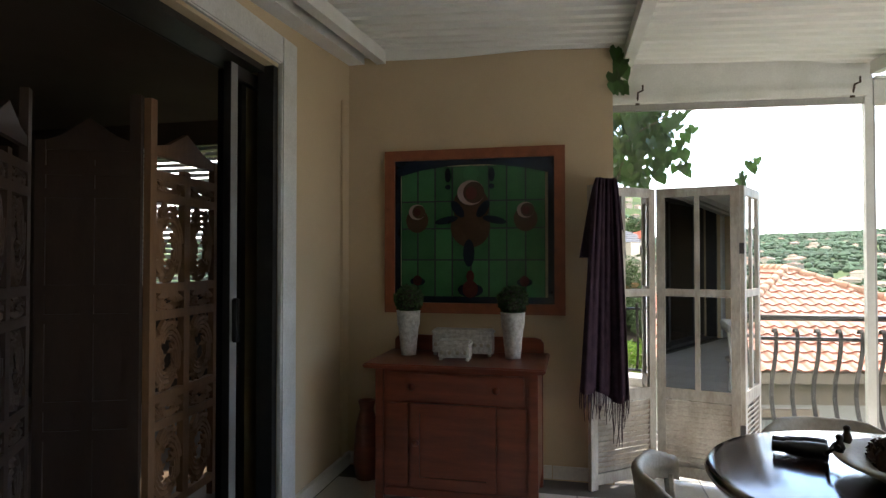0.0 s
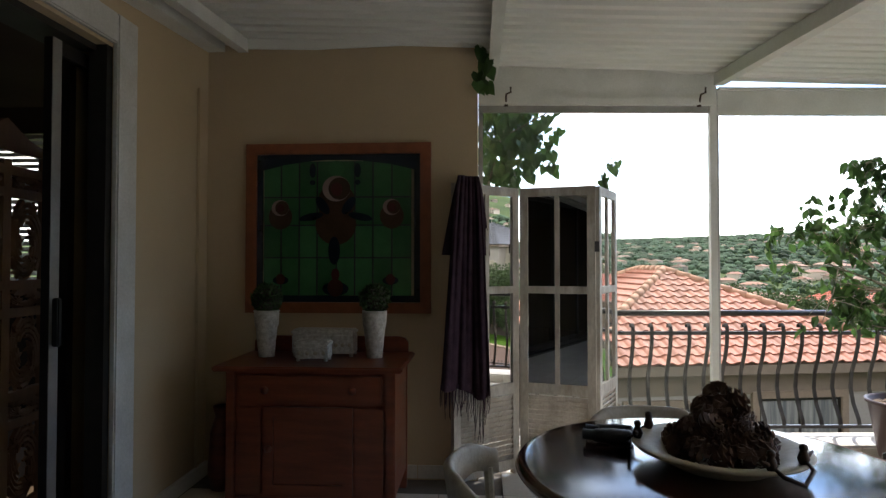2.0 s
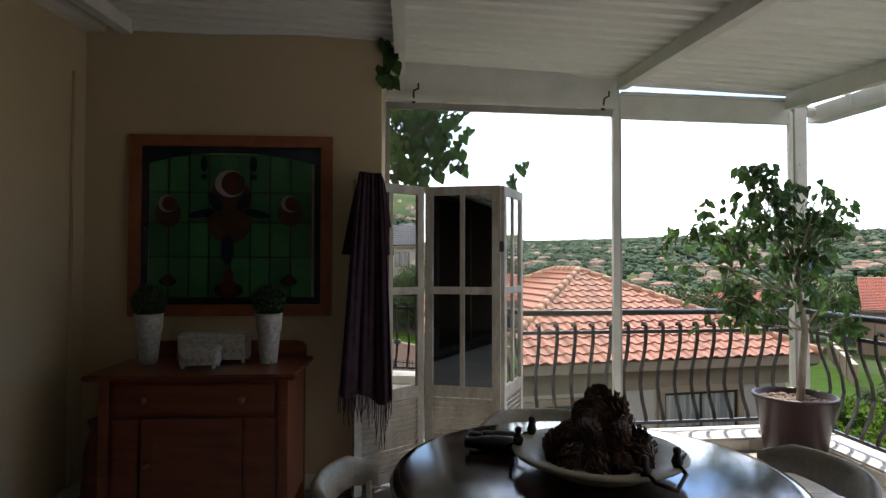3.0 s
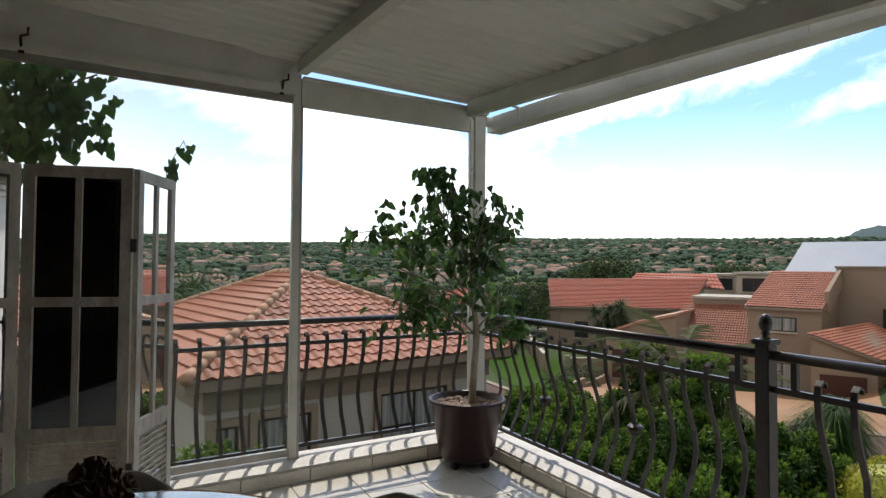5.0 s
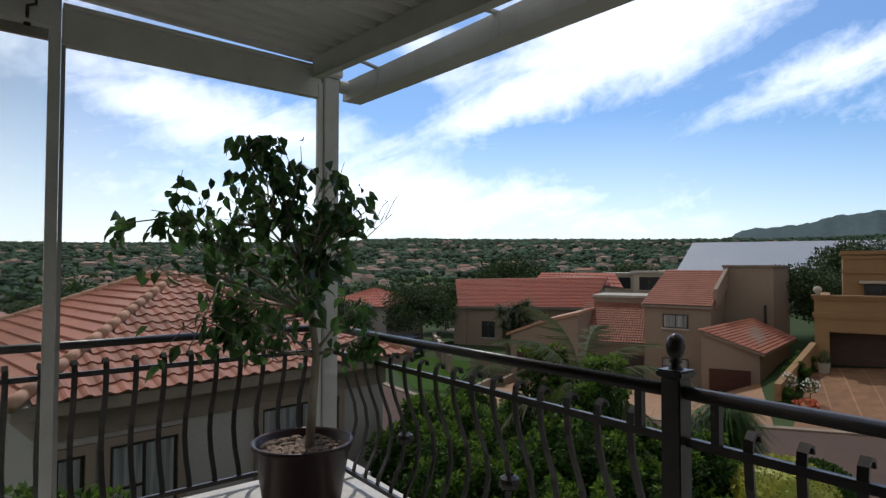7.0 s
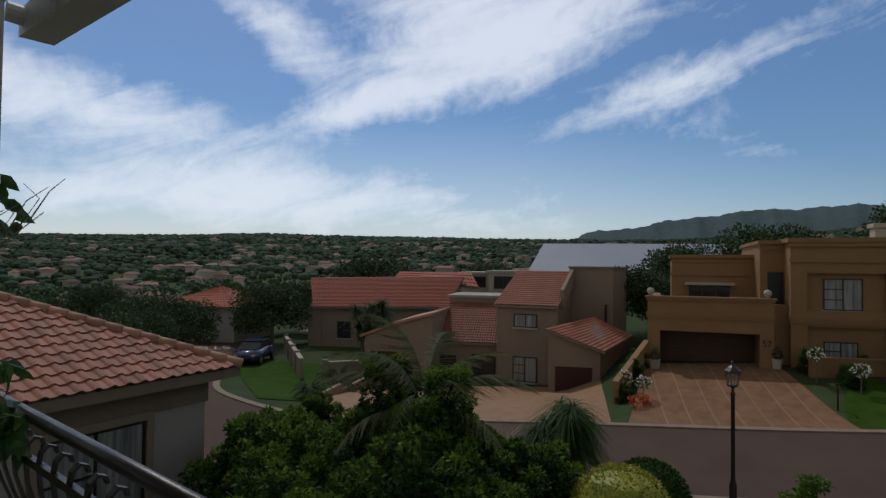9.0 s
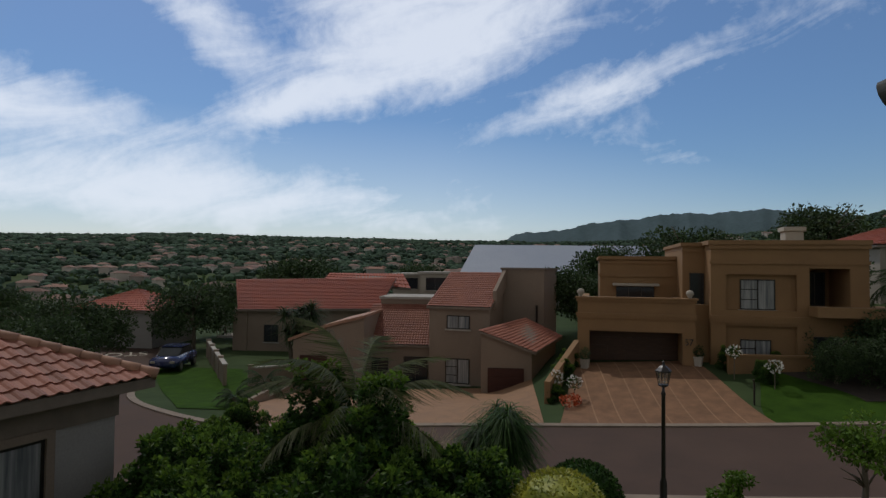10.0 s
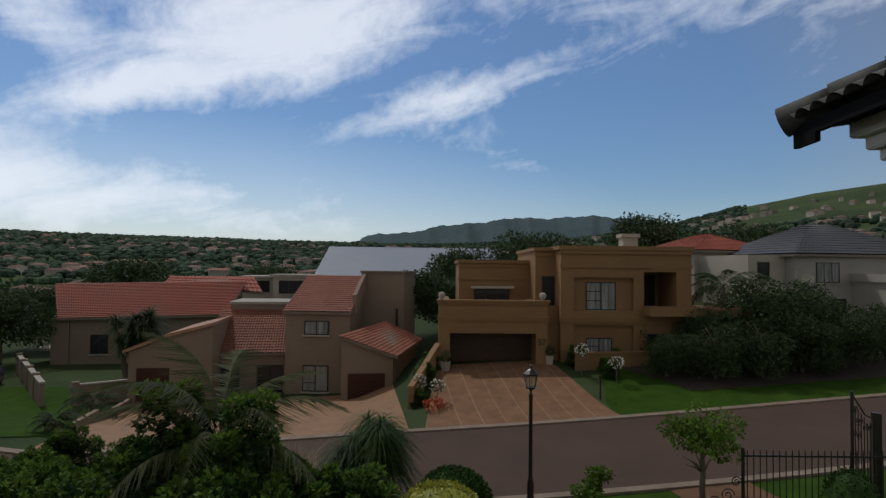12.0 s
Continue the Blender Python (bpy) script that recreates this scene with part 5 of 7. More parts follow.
def frond(length, pairs, droop, width=0.05):
    """One feather palm frond along +x, arching down, with paired leaflets."""
    V, F = [], []

    def rib(t):
        return np.array([length * t * (1 - 0.18 * droop * t), 0, length * (0.75 * t - (0.6 + 0.5 * droop) * t * t)])
    for k in range(12):
        p, q = rib(k / 12), rib((k + 1) / 12)
        w = 0.014 * (1 - k / 13)
        b = len(V)
        V += [p + [0, -w, 0], p + [0, w, 0], q + [0, w, 0], q + [0, -w, 0]]
        F.append((b, b + 1, b + 2, b + 3))
    for k in range(pairs):
        t = 0.18 + 0.82 * k / pairs
        p = rib(t)
        L = length * 0.3 * math.sin(math.pi * (0.15 + 0.8 * t)) + 0.05
        for s in (-1, 1):
            tip = p + np.array([L * (0.5 + 0.15 * math.sin(7 * k)), s * L * (0.6 + 0.15 * math.sin(5 * k + s)), -L * 0.55 * (0.4 + droop)])
            b = len(V)
            V += [p, p + np.array([width, 0, 0]), tip]
            F.append((b, b + 1, b + 2))
    return np.array(V), F


def palm(label, stem, fronds, length, seed, material=M_PALM, droop=0.5, low=30, span=75):
    ob = thing("palm", label, "palm")
    bm = bmesh.new()
    tube([(0, 0, -0.3), (0.03, 0.02, stem * 0.5), (0, 0, stem)], 0.14, bm, 10, taper=0.11)
    part("trunk", bm, M_BARK, ob, smooth=True)
    rng = random.Random(seed)
    V, F = frond(length, 64, droop, 0.026)
    me = bpy.data.meshes.new("frond")
    me.from_pydata(V.tolist(), [], F)
    me.materials.append(material)
    for k in range(fronds):
        o = new("frond", me)
        o.parent = ob
        o.matrix_basis = pose(0, 0, stem, 0, 0, 137.5 * k + 20 * rng.random()) @ pose(0, 0, 0, 0, low - span * (k / fronds) + 14 * rng.random()) @ Matrix.Scale(0.8 + 0.35 * rng.random(), 4)
    return ob


stand(palm("young feather palm with long arching fronds", 2.65, 12, 2.55, 3, droop=0.55, low=8, span=78), 12.1, 9.95)
stand(palm("low cycad palm on the lawn", 0.7, 14, 1.7, 5, M_TREE), 23.9, 26.9)
stand(palm("small cycad beside the drive", 0.4, 16, 1.0, 6, M_TREE), 20.4, 24.7)
stand(palm("feather palm before the slate-roofed house", 3.4, 18, 2.3, 12, M_TREE, 0.7), 37.6, -0.4)


def spiky(label, heads, seed, material=M_SHRUB, count=90, width=0.045, arch=0.45):
    ob = thing("yucca", label, "yucca")
    rng = random.Random(seed)
    for k in range(heads):
        V, F = blades(count, 0.75, width, 1.5, arch, seed + k, 0.25)
        c = np.array([0.9 * (rng.random() - 0.5), 0.9 * (rng.random() - 0.5), 0.9 + 1.2 * rng.random()])
        raw("crown", np.array(V) + c, F, material, ob)
        part("trunk", tube([(c[0] * 0.3, c[1] * 0.3, -0.3), (c[0] * 0.7, c[1] * 0.7, c[2] * 0.6), tuple(c)], 0.07, taper=0.05), M_BARK, ob)
    return ob


stand(spiky("spiky green yucca clump with many heads", 14, 21, M_SHRUB, 190, 0.026, 0.9), 15.9, 9.0, 1.08)
stand(spiky("dark yucca clump by the taupe house", 14, 41, M_TREE), 32.3, 33.6, 1.9)
for k, (x, y, s) in enumerate(((14.7, 9.8, 1.25), (15.3, 10.8, 1.4), (14.2, 10.9, 1.3), (15.6, 9.9, 1.3))):
    V, F = blades(520, 1.9, 0.016, 0.7, 0.35, 60 + k)
    g = raw("ornamental_grass", V, F, M_DRYFROND)
    tagged(g, "arching dry ornamental grass with tan plumes", "grass", "grasses by the street")
    stand(g, x, y, s)


def dome(name, label, r, hgt, material, count, leaf, body=0.05):
    """A clipped bush: a rounded top on a short upright body."""
    base, top = body * hgt, hgt * (1 - body)
    blobs = [((0, 0, base), (r, r, top))]
    if body > 0.2:
        blobs += [((0, 0, base * f), (r, r, base * 0.6)) for f in (0.75, 0.4, 0.1)]
    v, f = leaves(blobs, count, leaf, droop=-0.1, shell=0.93)
    ob = thing(name, label, "topiary")
    raw("crown", v, f, material, ob)
    part("core", lathe([(r * 0.9, -0.2), (r * 0.9, base + top * 0.15), (r * 0.8, base + top * 0.45), (r * 0.55, base + top * 0.75), (0, base + top * 0.92)], 20), material, ob)
    return ob


stand(dome("topiary_bush", "clipped golden-yellow dome bush", 0.95, 1.95, M_YELLOW, 17000, 0.07, 0.5), 13.35, 6.3)
stand(dome("topiary_bush", "clipped dark green dome bush", 0.95, 0.95, M_SHRUB, 7000, 0.085), 17.5, 7.45)
stand(dome("topiary_bush", "small round green bush by the street", 0.4, 0.6, M_TREE, 1100, 0.08), 16.0, 9.1)
stand(dome("topiary_bush", "clipped green hedge block by the gate", 0.6, 1.1, M_SHRUB, 2600, 0.07), 18.9, -1.2)


def tree(label, hgt, r, material, count, leaf, seed, low=0.4, clumps=20, category="tree"):
    rng = random.Random(seed)
    blobs = [((b[0][0], b[0][1], hgt * low + b[0][2] * (1 - low)), b[1]) for b in clump_blobs(rng, r, hgt, clumps)]
    return plant("tree", label, category, crown_mesh("crown", blobs, count, leaf, material), limb_mesh("trunk", hgt * 0.75, 0.035 * hgt, r * 0.6, 9, seed=seed))


stand(tree("slender young street tree with a light crown", 2.3, 0.85, M_YOUNG, 2300, 0.12, 31, 0.45, 16), 19.4, 1.75)
stand(tree("small sapling on the lawn strip", 1.1, 0.42, M_YOUNG, 1100, 0.1, 32, 0.35, 9), 17.9, 4.15)
big_a = stand(tree("large dark green garden tree", 5.6, 3.0, M_TREE, 9000, 0.24, 33, 0.12, 44), 36.4, -1.6, 0.74)
stand_copy(big_a, 35.2, 0.6, 0.46, 80)
for u, n, s, t in ((9.0, -3.4, 0.36, 10), (11.0, -4.1, 0.44, 100), (13.2, -4.3, 0.46, 190), (15.4, -4.0, 0.5, 260), (17.8, -3.8, 0.46, 40), (20.2, -3.2, 0.5, 150), (12.0, -2.4, 0.5, 300), (16.5, -2.2, 0.6, 20)):
    p = STREET @ Vector((u, n, 0))
    stand_copy(big_a, p.x, p.y, s, t)
stand_copy(big_a, 38.6, -4.2, 0.66, 150)
stand_copy(big_a, 35.4, -3.2, 0.52, 250)
stand_copy(big_a, 41.5, -7.6, 0.36, 30)
bush_t = stand(tree("spreading thorn tree with a dark crown", 6.5, 4.0, M_TREE, 9000, 0.3, 35, 0.3, 40), *(STREET @ Vector((-1.0, 13.5, 0))).xy, 0.72)
for u, n, s, t in ((2.5, 16, 0.62, 50), (-33, 10, 0.62, 10), (-41, 13, 0.55, 130), (-29.5, 17, 0.8, 200), (-47, 12, 0.6, 260), (-31, 26, 0.8, 310), (-50, 20, 0.7, 30), (-42, 30, 0.7, 80), (-22, 31, 0.9, 160), (-14, 45, 1.1, 210), (-28, 40, 1.2, 290),
                   (18, 22, 0.8, 20), (12, 26, 1.2, 100), (25, 28, 1.2, 170), (6, 30, 1.0, 240), (-3.5, 27, 0.55, 20), (35, 26, 1.1, 65), (-39, 2, 0.42, 40), (-47, 4, 0.5, 140), (-5.5, 11, 0.5, 33), (14, 12, 0.7, 10), (17, 15, 0.8, 77)):
    p = STREET @ Vector((u, n, 0))
    stand_copy(bush_t, p.x, p.y, s, t)
for x, y, s, t in ((14, 33, 0.55, 0), (18, 38, 0.6, 60), (9, 36, 0.55, 120), (22, 44, 0.7, 180), (3, 44, 0.6, 240), (-6, 40, 0.7, 10), (13, 48, 0.7, 200), (-14, 36, 0.7, 90)):
    stand_copy(bush_t, x, y, s, t)
cy = plant("cypress", "dark narrow cypress beside the ochre house", "cypress", crown_mesh("crown", [((0, 0, 0.5), (0.5, 0.5, 0.6)), ((0, 0, 1.2), (0.5, 0.5, 0.8)), ((0, 0, 1.9), (0.36, 0.36, 0.6)), ((0, 0, 2.4), (0.18, 0.18, 0.45))], 2400, 0.12, M_TREE, droop=-1.0), limb_mesh("trunk", 1.6, 0.06, 0.1, 2))
p = STREET @ Vector((9.3, -0.6, 0))
stand(cy, p.x, p.y, 0.95)
for u, n, s in ((-1.9, -2.2, 0.9), (-1.5, -0.6, 0.8), (6.4, -3.0, 0.8), (5.6, -1.2, 0.9), (7.6, -1.4, 0.7), (10.5, -1.6, 0.9), (13.5, -1.6, 1.0), (-2.4, -4.2, 0.6)):
    p = STREET @ Vector((u, n, 0))
    stand_copy(shrub_b, p.x, p.y, s * 0.45, 50 * u)
# white standard roses and a flower bed
for u, n, hgt in ((5.3, -2.6, 1.5), (6.4, -3.9, 1.2), (-2.3, -3.6, 1.0), (-1.7, -4.6, 0.9)):
    rose = thing("rose_bush", "standard rose with white blossoms", "rose", group="roses along the driveway")
    part("stem", tube([(0, 0, -0.1), (0.02, 0, hgt * 0.7), (0, 0, hgt)], 0.025), M_BARK, rose)
    v, f = leaves([((0, 0, hgt), (0.35, 0.35, 0.3))], 260, 0.09)
    raw("crown", v, f, M_SHRUB, rose)
    v, f = leaves([((0, 0, hgt + 0.05), (0.38, 0.38, 0.32))], 90, 0.11, shape=(1, 0.9), shell=0.9)
    raw("blossoms", v, f, M_FLOWER, rose)
    p = STREET @ Vector((u, n, 0))
    stand(rose, p.x, p.y, 0.78)
v, f = leaves([((0, 0, 0.25), (0.5, 0.4, 0.25))], 240, 0.1, shape=(1, 0.9))
bed = raw("flower_bed", v, f, M_ORANGEFLOWER)
p = STREET @ Vector((-1.9, -5.2, 0))
stand(tagged(bed, "clump of orange flowers by the driveway", "flowers", kind="stuff"), p.x, p.y)

# woodland and houses on the far slopes
rng = np.random.default_rng(5)
ico = bmesh.new()
bmesh.ops.create_icosphere(ico, subdivisions=1, radius=1)
BV = np.array([v.co[:] for v in ico.verts])
BF = np.array([[v.index for v in f.verts] for f in ico.faces])
ico.free()


def scatter(count, r0, r1, az0, az1, size, power=0.6):
    r = r0 + (r1 - r0) * rng.random(count) ** power
    a = np.radians(az0 + (az1 - az0) * rng.random(count))
    x, y = 3 + r * np.sin(a), 2 + r * np.cos(a)
    return x, y, size * (0.6 + 0.9 * rng.random(count)) * (0.75 + 0.5 * smooth(r, 150, 1200))


def woods(name, label, x, y, s, flat_=0.75):
    n = len(x)
    jit = 1 + 0.35 * (rng.random((n, len(BV), 1)) - 0.5)
    V = BV[None] * jit * s[:, None, None] * np.array([1, 1, flat_])
    V = V + np.stack([x, y, ground_z(x, y) + s * 0.45], -1)[:, None]
    F = (BF[None] + (np.arange(n) * len(BV))[:, None, None]).reshape(-1, 3)
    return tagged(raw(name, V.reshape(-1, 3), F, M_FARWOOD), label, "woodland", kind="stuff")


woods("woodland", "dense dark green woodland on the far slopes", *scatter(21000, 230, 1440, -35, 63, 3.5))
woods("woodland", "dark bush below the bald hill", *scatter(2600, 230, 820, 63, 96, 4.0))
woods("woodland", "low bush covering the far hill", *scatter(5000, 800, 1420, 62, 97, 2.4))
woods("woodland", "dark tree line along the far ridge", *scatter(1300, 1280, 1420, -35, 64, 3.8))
x, y, s = scatter(420, 75, 240, -30, 120, 4.2)
k = np.hypot(x - 3, y - 2) > 62
wx, wy, ws = x[k], y[k], s[k]
# clumps of real leaves for the middle distance
mid = [((a, b, float(ground_z(a, b)) + c * 0.6), (c * 1.05, c * 1.05, c * 0.8)) for a, b, c in zip(wx, wy, ws)]
v, f = leaves(mid, 46000, 0.85, shell=0.7)
tagged(raw("woodland", v, f, M_TREE), "dark leafy trees filling the valley", "woodland", kind="stuff")
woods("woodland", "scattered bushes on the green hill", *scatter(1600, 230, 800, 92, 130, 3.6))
hx, hy, hs = scatter(820, 260, 1250, -30, 128, 1.0, 0.8)
HV, HF, RV, RF = [], [], [], []
for a, b in zip(hx, hy):
    w, d, e = 3.2 + 4 * rng.random(), 2.6 + 2.8 * rng.random(), 2.4 + 2.4 * rng.random()
    t = rng.random() * 3.14
    z = float(ground_z(a, b)) + 1.5
    c, s_ = math.cos(t), math.sin(t)

    def at(px, py, pz):
        return (a + c * px - s_ * py, b + s_ * px + c * py, z + pz)
    n0 = len(HV)
    HV += [at(-w, -d, -3), at(w, -d, -3), at(w, d, -3), at(-w, d, -3), at(-w, -d, e), at(w, -d, e), at(w, d, e), at(-w, d, e)]
    HF += [(n0 + i, n0 + (i + 1) % 4, n0 + 4 + (i + 1) % 4, n0 + 4 + i) for i in range(4)]
    n0 = len(RV)
    w, d = w + 0.7, d + 0.7
    RV += [at(-w, -d, e), at(w, -d, e), at(w, d, e), at(-w, d, e), at(-w * 0.45, 0, e + 1.7), at(w * 0.45, 0, e + 1.7)]
    RF += [(n0, n0 + 1, n0 + 5, n0 + 4), (n0 + 2, n0 + 3, n0 + 4, n0 + 5), (n0 + 1, n0 + 2, n0 + 5), (n0 + 3, n0, n0 + 4)]
M_FARWALL = surface("far_house_walls", (0.58, 0.53, 0.47), (0.46, 0.4, 0.34), 0.9, scale=0.02, spread=0.45, bump=0.0)
M_FARROOF = surface("far_house_roofs", (0.29, 0.15, 0.105), (0.22, 0.16, 0.13), 0.9, scale=0.02, spread=0.5, bump=0.0)
tagged(raw("far_houses", HV, HF, M_FARWALL), "scattered pale houses on the far slopes", "houses", kind="stuff")
tagged(raw("far_house_roofs", RV, RF, M_FARROOF), "terracotta and grey roofs of the far houses", "roofs", kind="stuff")


# ---- street furniture ----
def street_lamp():
    ob = thing("street_lamp", "black iron street lamp with a glass lantern", "street lamp")
    part("post", lathe([(0, -0.3), (0.11, -0.3), (0.11, 0.15), (0.085, 0.2), (0.085, 0.55), (0.06, 0.62), (0.05, 0.7), (0.045, 2.6), (0.06, 2.64), (0.035, 2.7), (0.035, 2.8), (0, 2.8)], 16), M_IRON, ob, smooth=True)
    part("lantern", lathe([(0.05, 2.8), (0.12, 2.83), (0.13, 2.86), (0.11, 2.862), (0, 2.862)], 6), M_IRON, ob)
    for k in range(6):
        a = k * math.pi / 3
        part("glazing_bar", tube([(0.115 * math.cos(a), 0.115 * math.sin(a), 2.86), (0.17 * math.cos(a), 0.17 * math.sin(a), 3.16)], 0.009, segments=5), M_IRON, ob)
    part("glass", lathe([(0.105, 2.865), (0.16, 3.155)], 6), M_LAMPGLASS, ob)
    part("lantern_roof", lathe([(0.0, 3.16), (0.2, 3.16), (0.2, 3.19), (0.11, 3.27), (0.05, 3.31), (0.03, 3.36), (0.035, 3.39), (0, 3.42)], 6), M_IRON, ob)
    return ob


stand(street_lamp(), 18.15, 5.69, 1.0)

fence = thing("fence", "black steel picket fence by the gate", "fence")
F0, F1 = Vector((18.5, 0.97, -3.78)), Vector((19.9, -2.85, -3.78))
FD = (F1 - F0).normalized()
FL = (F1 - F0).length
part("rail", beam(bmesh.new(), F0 + Vector((0, 0, 1.42)), F1 + Vector((0, 0, 1.42)), 0.03, 0.04), M_IRON, fence)
part("rail", beam(bmesh.new(), F0 + Vector((0, 0, 0.2)), F1 + Vector((0, 0, 0.2)), 0.03, 0.04), M_IRON, fence)
bm = boxes((-0.011, 0.011, -0.011, 0.011, 0.0, 1.5))
prism(bm, [(-0.011, 1.5), (0.011, 1.5), (0, 1.55)], -0.011, 0.011)
pk = mesh_of("picket", bm, M_IRON)
for k in range(int(FL / 0.145)):
    o = new("picket", pk)
    o.parent, o.location = fence, F0 + FD * (0.1 + 0.145 * k)
part("post", boxes((-0.035, 0.035, -0.035, 0.035, -0.3, 1.6), bevel=0.005, m=Matrix.Translation(F0)), M_IRON, fence)
gate = thing("gate", "ornate black wrought iron gate with scrollwork", "gate")
GD = Vector((0.75, -0.66, 0))
G0 = Vector((19.65, -1.42, -3.3))
part("stile", boxes((-0.03, 0.03, -0.03, 0.03, -0.2, 2.35), bevel=0.004, m=Matrix.Translation(G0)), M_IRON, gate)
part("stile", boxes((-0.09, 0.09, -0.09, 0.09, -0.3, 1.75), bevel=0.01, m=Matrix.Translation(G0 + GD * 1.05)), M_IRON, gate)
part("top_bar", tube([G0 + Vector((0, 0, 2.3)), G0 + GD * 0.25 + Vector((0, 0, 2.05)), G0 + GD * 0.55 + Vector((0, 0, 1.75)), G0 + GD * 1.0 + Vector((0, 0, 1.6))], 0.018), M_IRON, gate)
for k in range(7):
    d = 0.13 * (k + 1)
    part("bar", tube([G0 + GD * d + Vector((0, 0, 0.0)), G0 + GD * d + Vector((0, 0, 1.55 if d > 0.6 else 2.1 - 0.75 * d))], 0.011, segments=6), M_IRON, gate)


def scroll(c, r, turns=1.6, flip=1):
    return [c + GD * (flip * r * (1 - 0.8 * t) * math.cos(6.283 * turns * t)) + Vector((0, 0, r * (1 - 0.8 * t) * math.sin(6.283 * turns * t))) for t in np.linspace(0, 1, 26)]


for d, z, r in ((0.12, 1.9, 0.11), (0.2, 1.62, 0.1), (0.36, 1.6, 0.1), (0.1, 1.35, 0.1), (0.55, 1.45, 0.1), (0.75, 1.42, 0.08), (0.3, 1.3, 0.1)):
    part("scroll", tube(scroll(G0 + GD * d + Vector((0, 0, z)), r), 0.012, segments=5), M_IRON, gate)
for d, z, r in ((-0.35, 0.55, 0.16), (-0.65, 0.35, 0.2), (-0.15, 0.85, 0.12)):
    part("scroll", tube([F0 + FD * (d + r * (1 - 0.8 * t) * math.cos(10 * t)) + Vector((0, 0, z + r * (1 - 0.8 * t) * math.sin(10 * t))) for t in np.linspace(0, 1, 26)], 0.014, segments=5), M_IRON, fence)
v, f = patch(2.8, 5.0, -17.6, -14.7, 0.06)
tagged(raw("path", v, f, M_PAVER), "brick paved path behind the gate", "path", kind="structure")

# painted road marking, lettered for the traffic coming the other way
stop = bpy.data.curves.new("road_marking", "FONT")
stop.body, stop.size, stop.extrude, stop.align_x = "STOP", 1.6, 0.004, "CENTER"
tmp = new("road_marking", stop)
me = bpy.data.meshes.new_from_object(tmp.evaluated_get(bpy.context.evaluated_depsgraph_get()))
bpy.data.objects.remove(tmp)
me.materials.append(M_CREAMWALL)
mark = tagged(new("road_marking", me), "white painted stop lettering on the road", "road marking")
p = STREET @ Vector((-33.8, 14.2, 0))
mark.matrix_world = Matrix.Translation((p.x, p.y, float(ground_z(p.x, p.y)) + 0.075)) @ pose(0, 0, 0, 0, 0, 150) @ Matrix.Diagonal((1, 1.8, 1, 1))

# paved bands of the driveway, letterbox, planters
for k in range(7):
    u0 = -1.2 + 0.85 * k
    v, f = patch(u0, u0 + 0.06, -7.6, 0.3, 0.056, 2, 14, left=lambda t: 0.25 * t, right=lambda t: 0.25 * t)
    raw("paving_band", v, f, M_PAVERLINE, drive)
box_post = thing("letterbox", "dark hooked post carrying a house letterbox", "letterbox")
part("post", tube([(0, 0, -0.1), (0, 0, 0.85), (-0.12, 0, 0.98), (-0.3, 0, 0.98)], 0.035), M_IRON, box_post)
p = STREET @ Vector((5.0, -5.4, 0))
stand(box_post, p.x, p.y)
for u, n in ((4.4, -0.75), (-0.75, -0.75)):
    pl = thing("planter", "white square planter by the garage", "planter", group="planters by the garage")
    part("pot", lathe([(0, 0), (0.26, 0), (0.33, 0.55), (0.36, 0.56), (0.36, 0.62), (0.3, 0.62), (0.28, 0.5), (0, 0.5)], 4), M_CREAMWALL, pl)
    v, f = leaves([((0, 0, 0.9), (0.3, 0.3, 0.4))], 300, 0.12)
    raw("crown", v, f, M_TREE, pl)
    p = STREET @ Vector((u, n, 0))
    stand(pl, p.x, p.y, 0.75, 45)
lw = thing("garden_wall", "low taupe garden wall along the taupe forecourt", "wall", STREET.copy())
part("wall", boxes((-0.1, 0.1, 0, 3.5, -6.0, -4.5), (-0.1, 0.1, 3.5, 7.4, -6.0, -4.85), m=Matrix.Translation((-16.1, -4.4, 0))), M_TAUPE, lw)
for (u0, n0), (u1, n1), top in (((-26.4, 13.5), (-20.4, 3.6), -4.15), ((-18.9, 3.7), (-16.0, 5.4), -4.3)):
    ln, ang = math.dist((u0, n0), (u1, n1)), math.degrees(math.atan2(n1 - n0, u1 - u0))
    m = Matrix.Translation((u0, n0, 0)) @ pose(0, 0, 0, 0, 0, ang)
    part("wall", boxes((0, ln, -0.1, 0.1, -6.2, top), m=m), M_TAUPE, lw)
    part("coping", boxes((-0.02, ln + 0.02, -0.14, 0.14, top, top + 0.08), bevel=0.01, m=m), M_CONCRETE, lw)
    for k in range(int(ln / 3) + 1):
        part("pier", boxes((3 * k - 0.16, 3 * k + 0.16, -0.16, 0.16, -6.2, top + 0.2), m=m), M_TAUPE, lw)


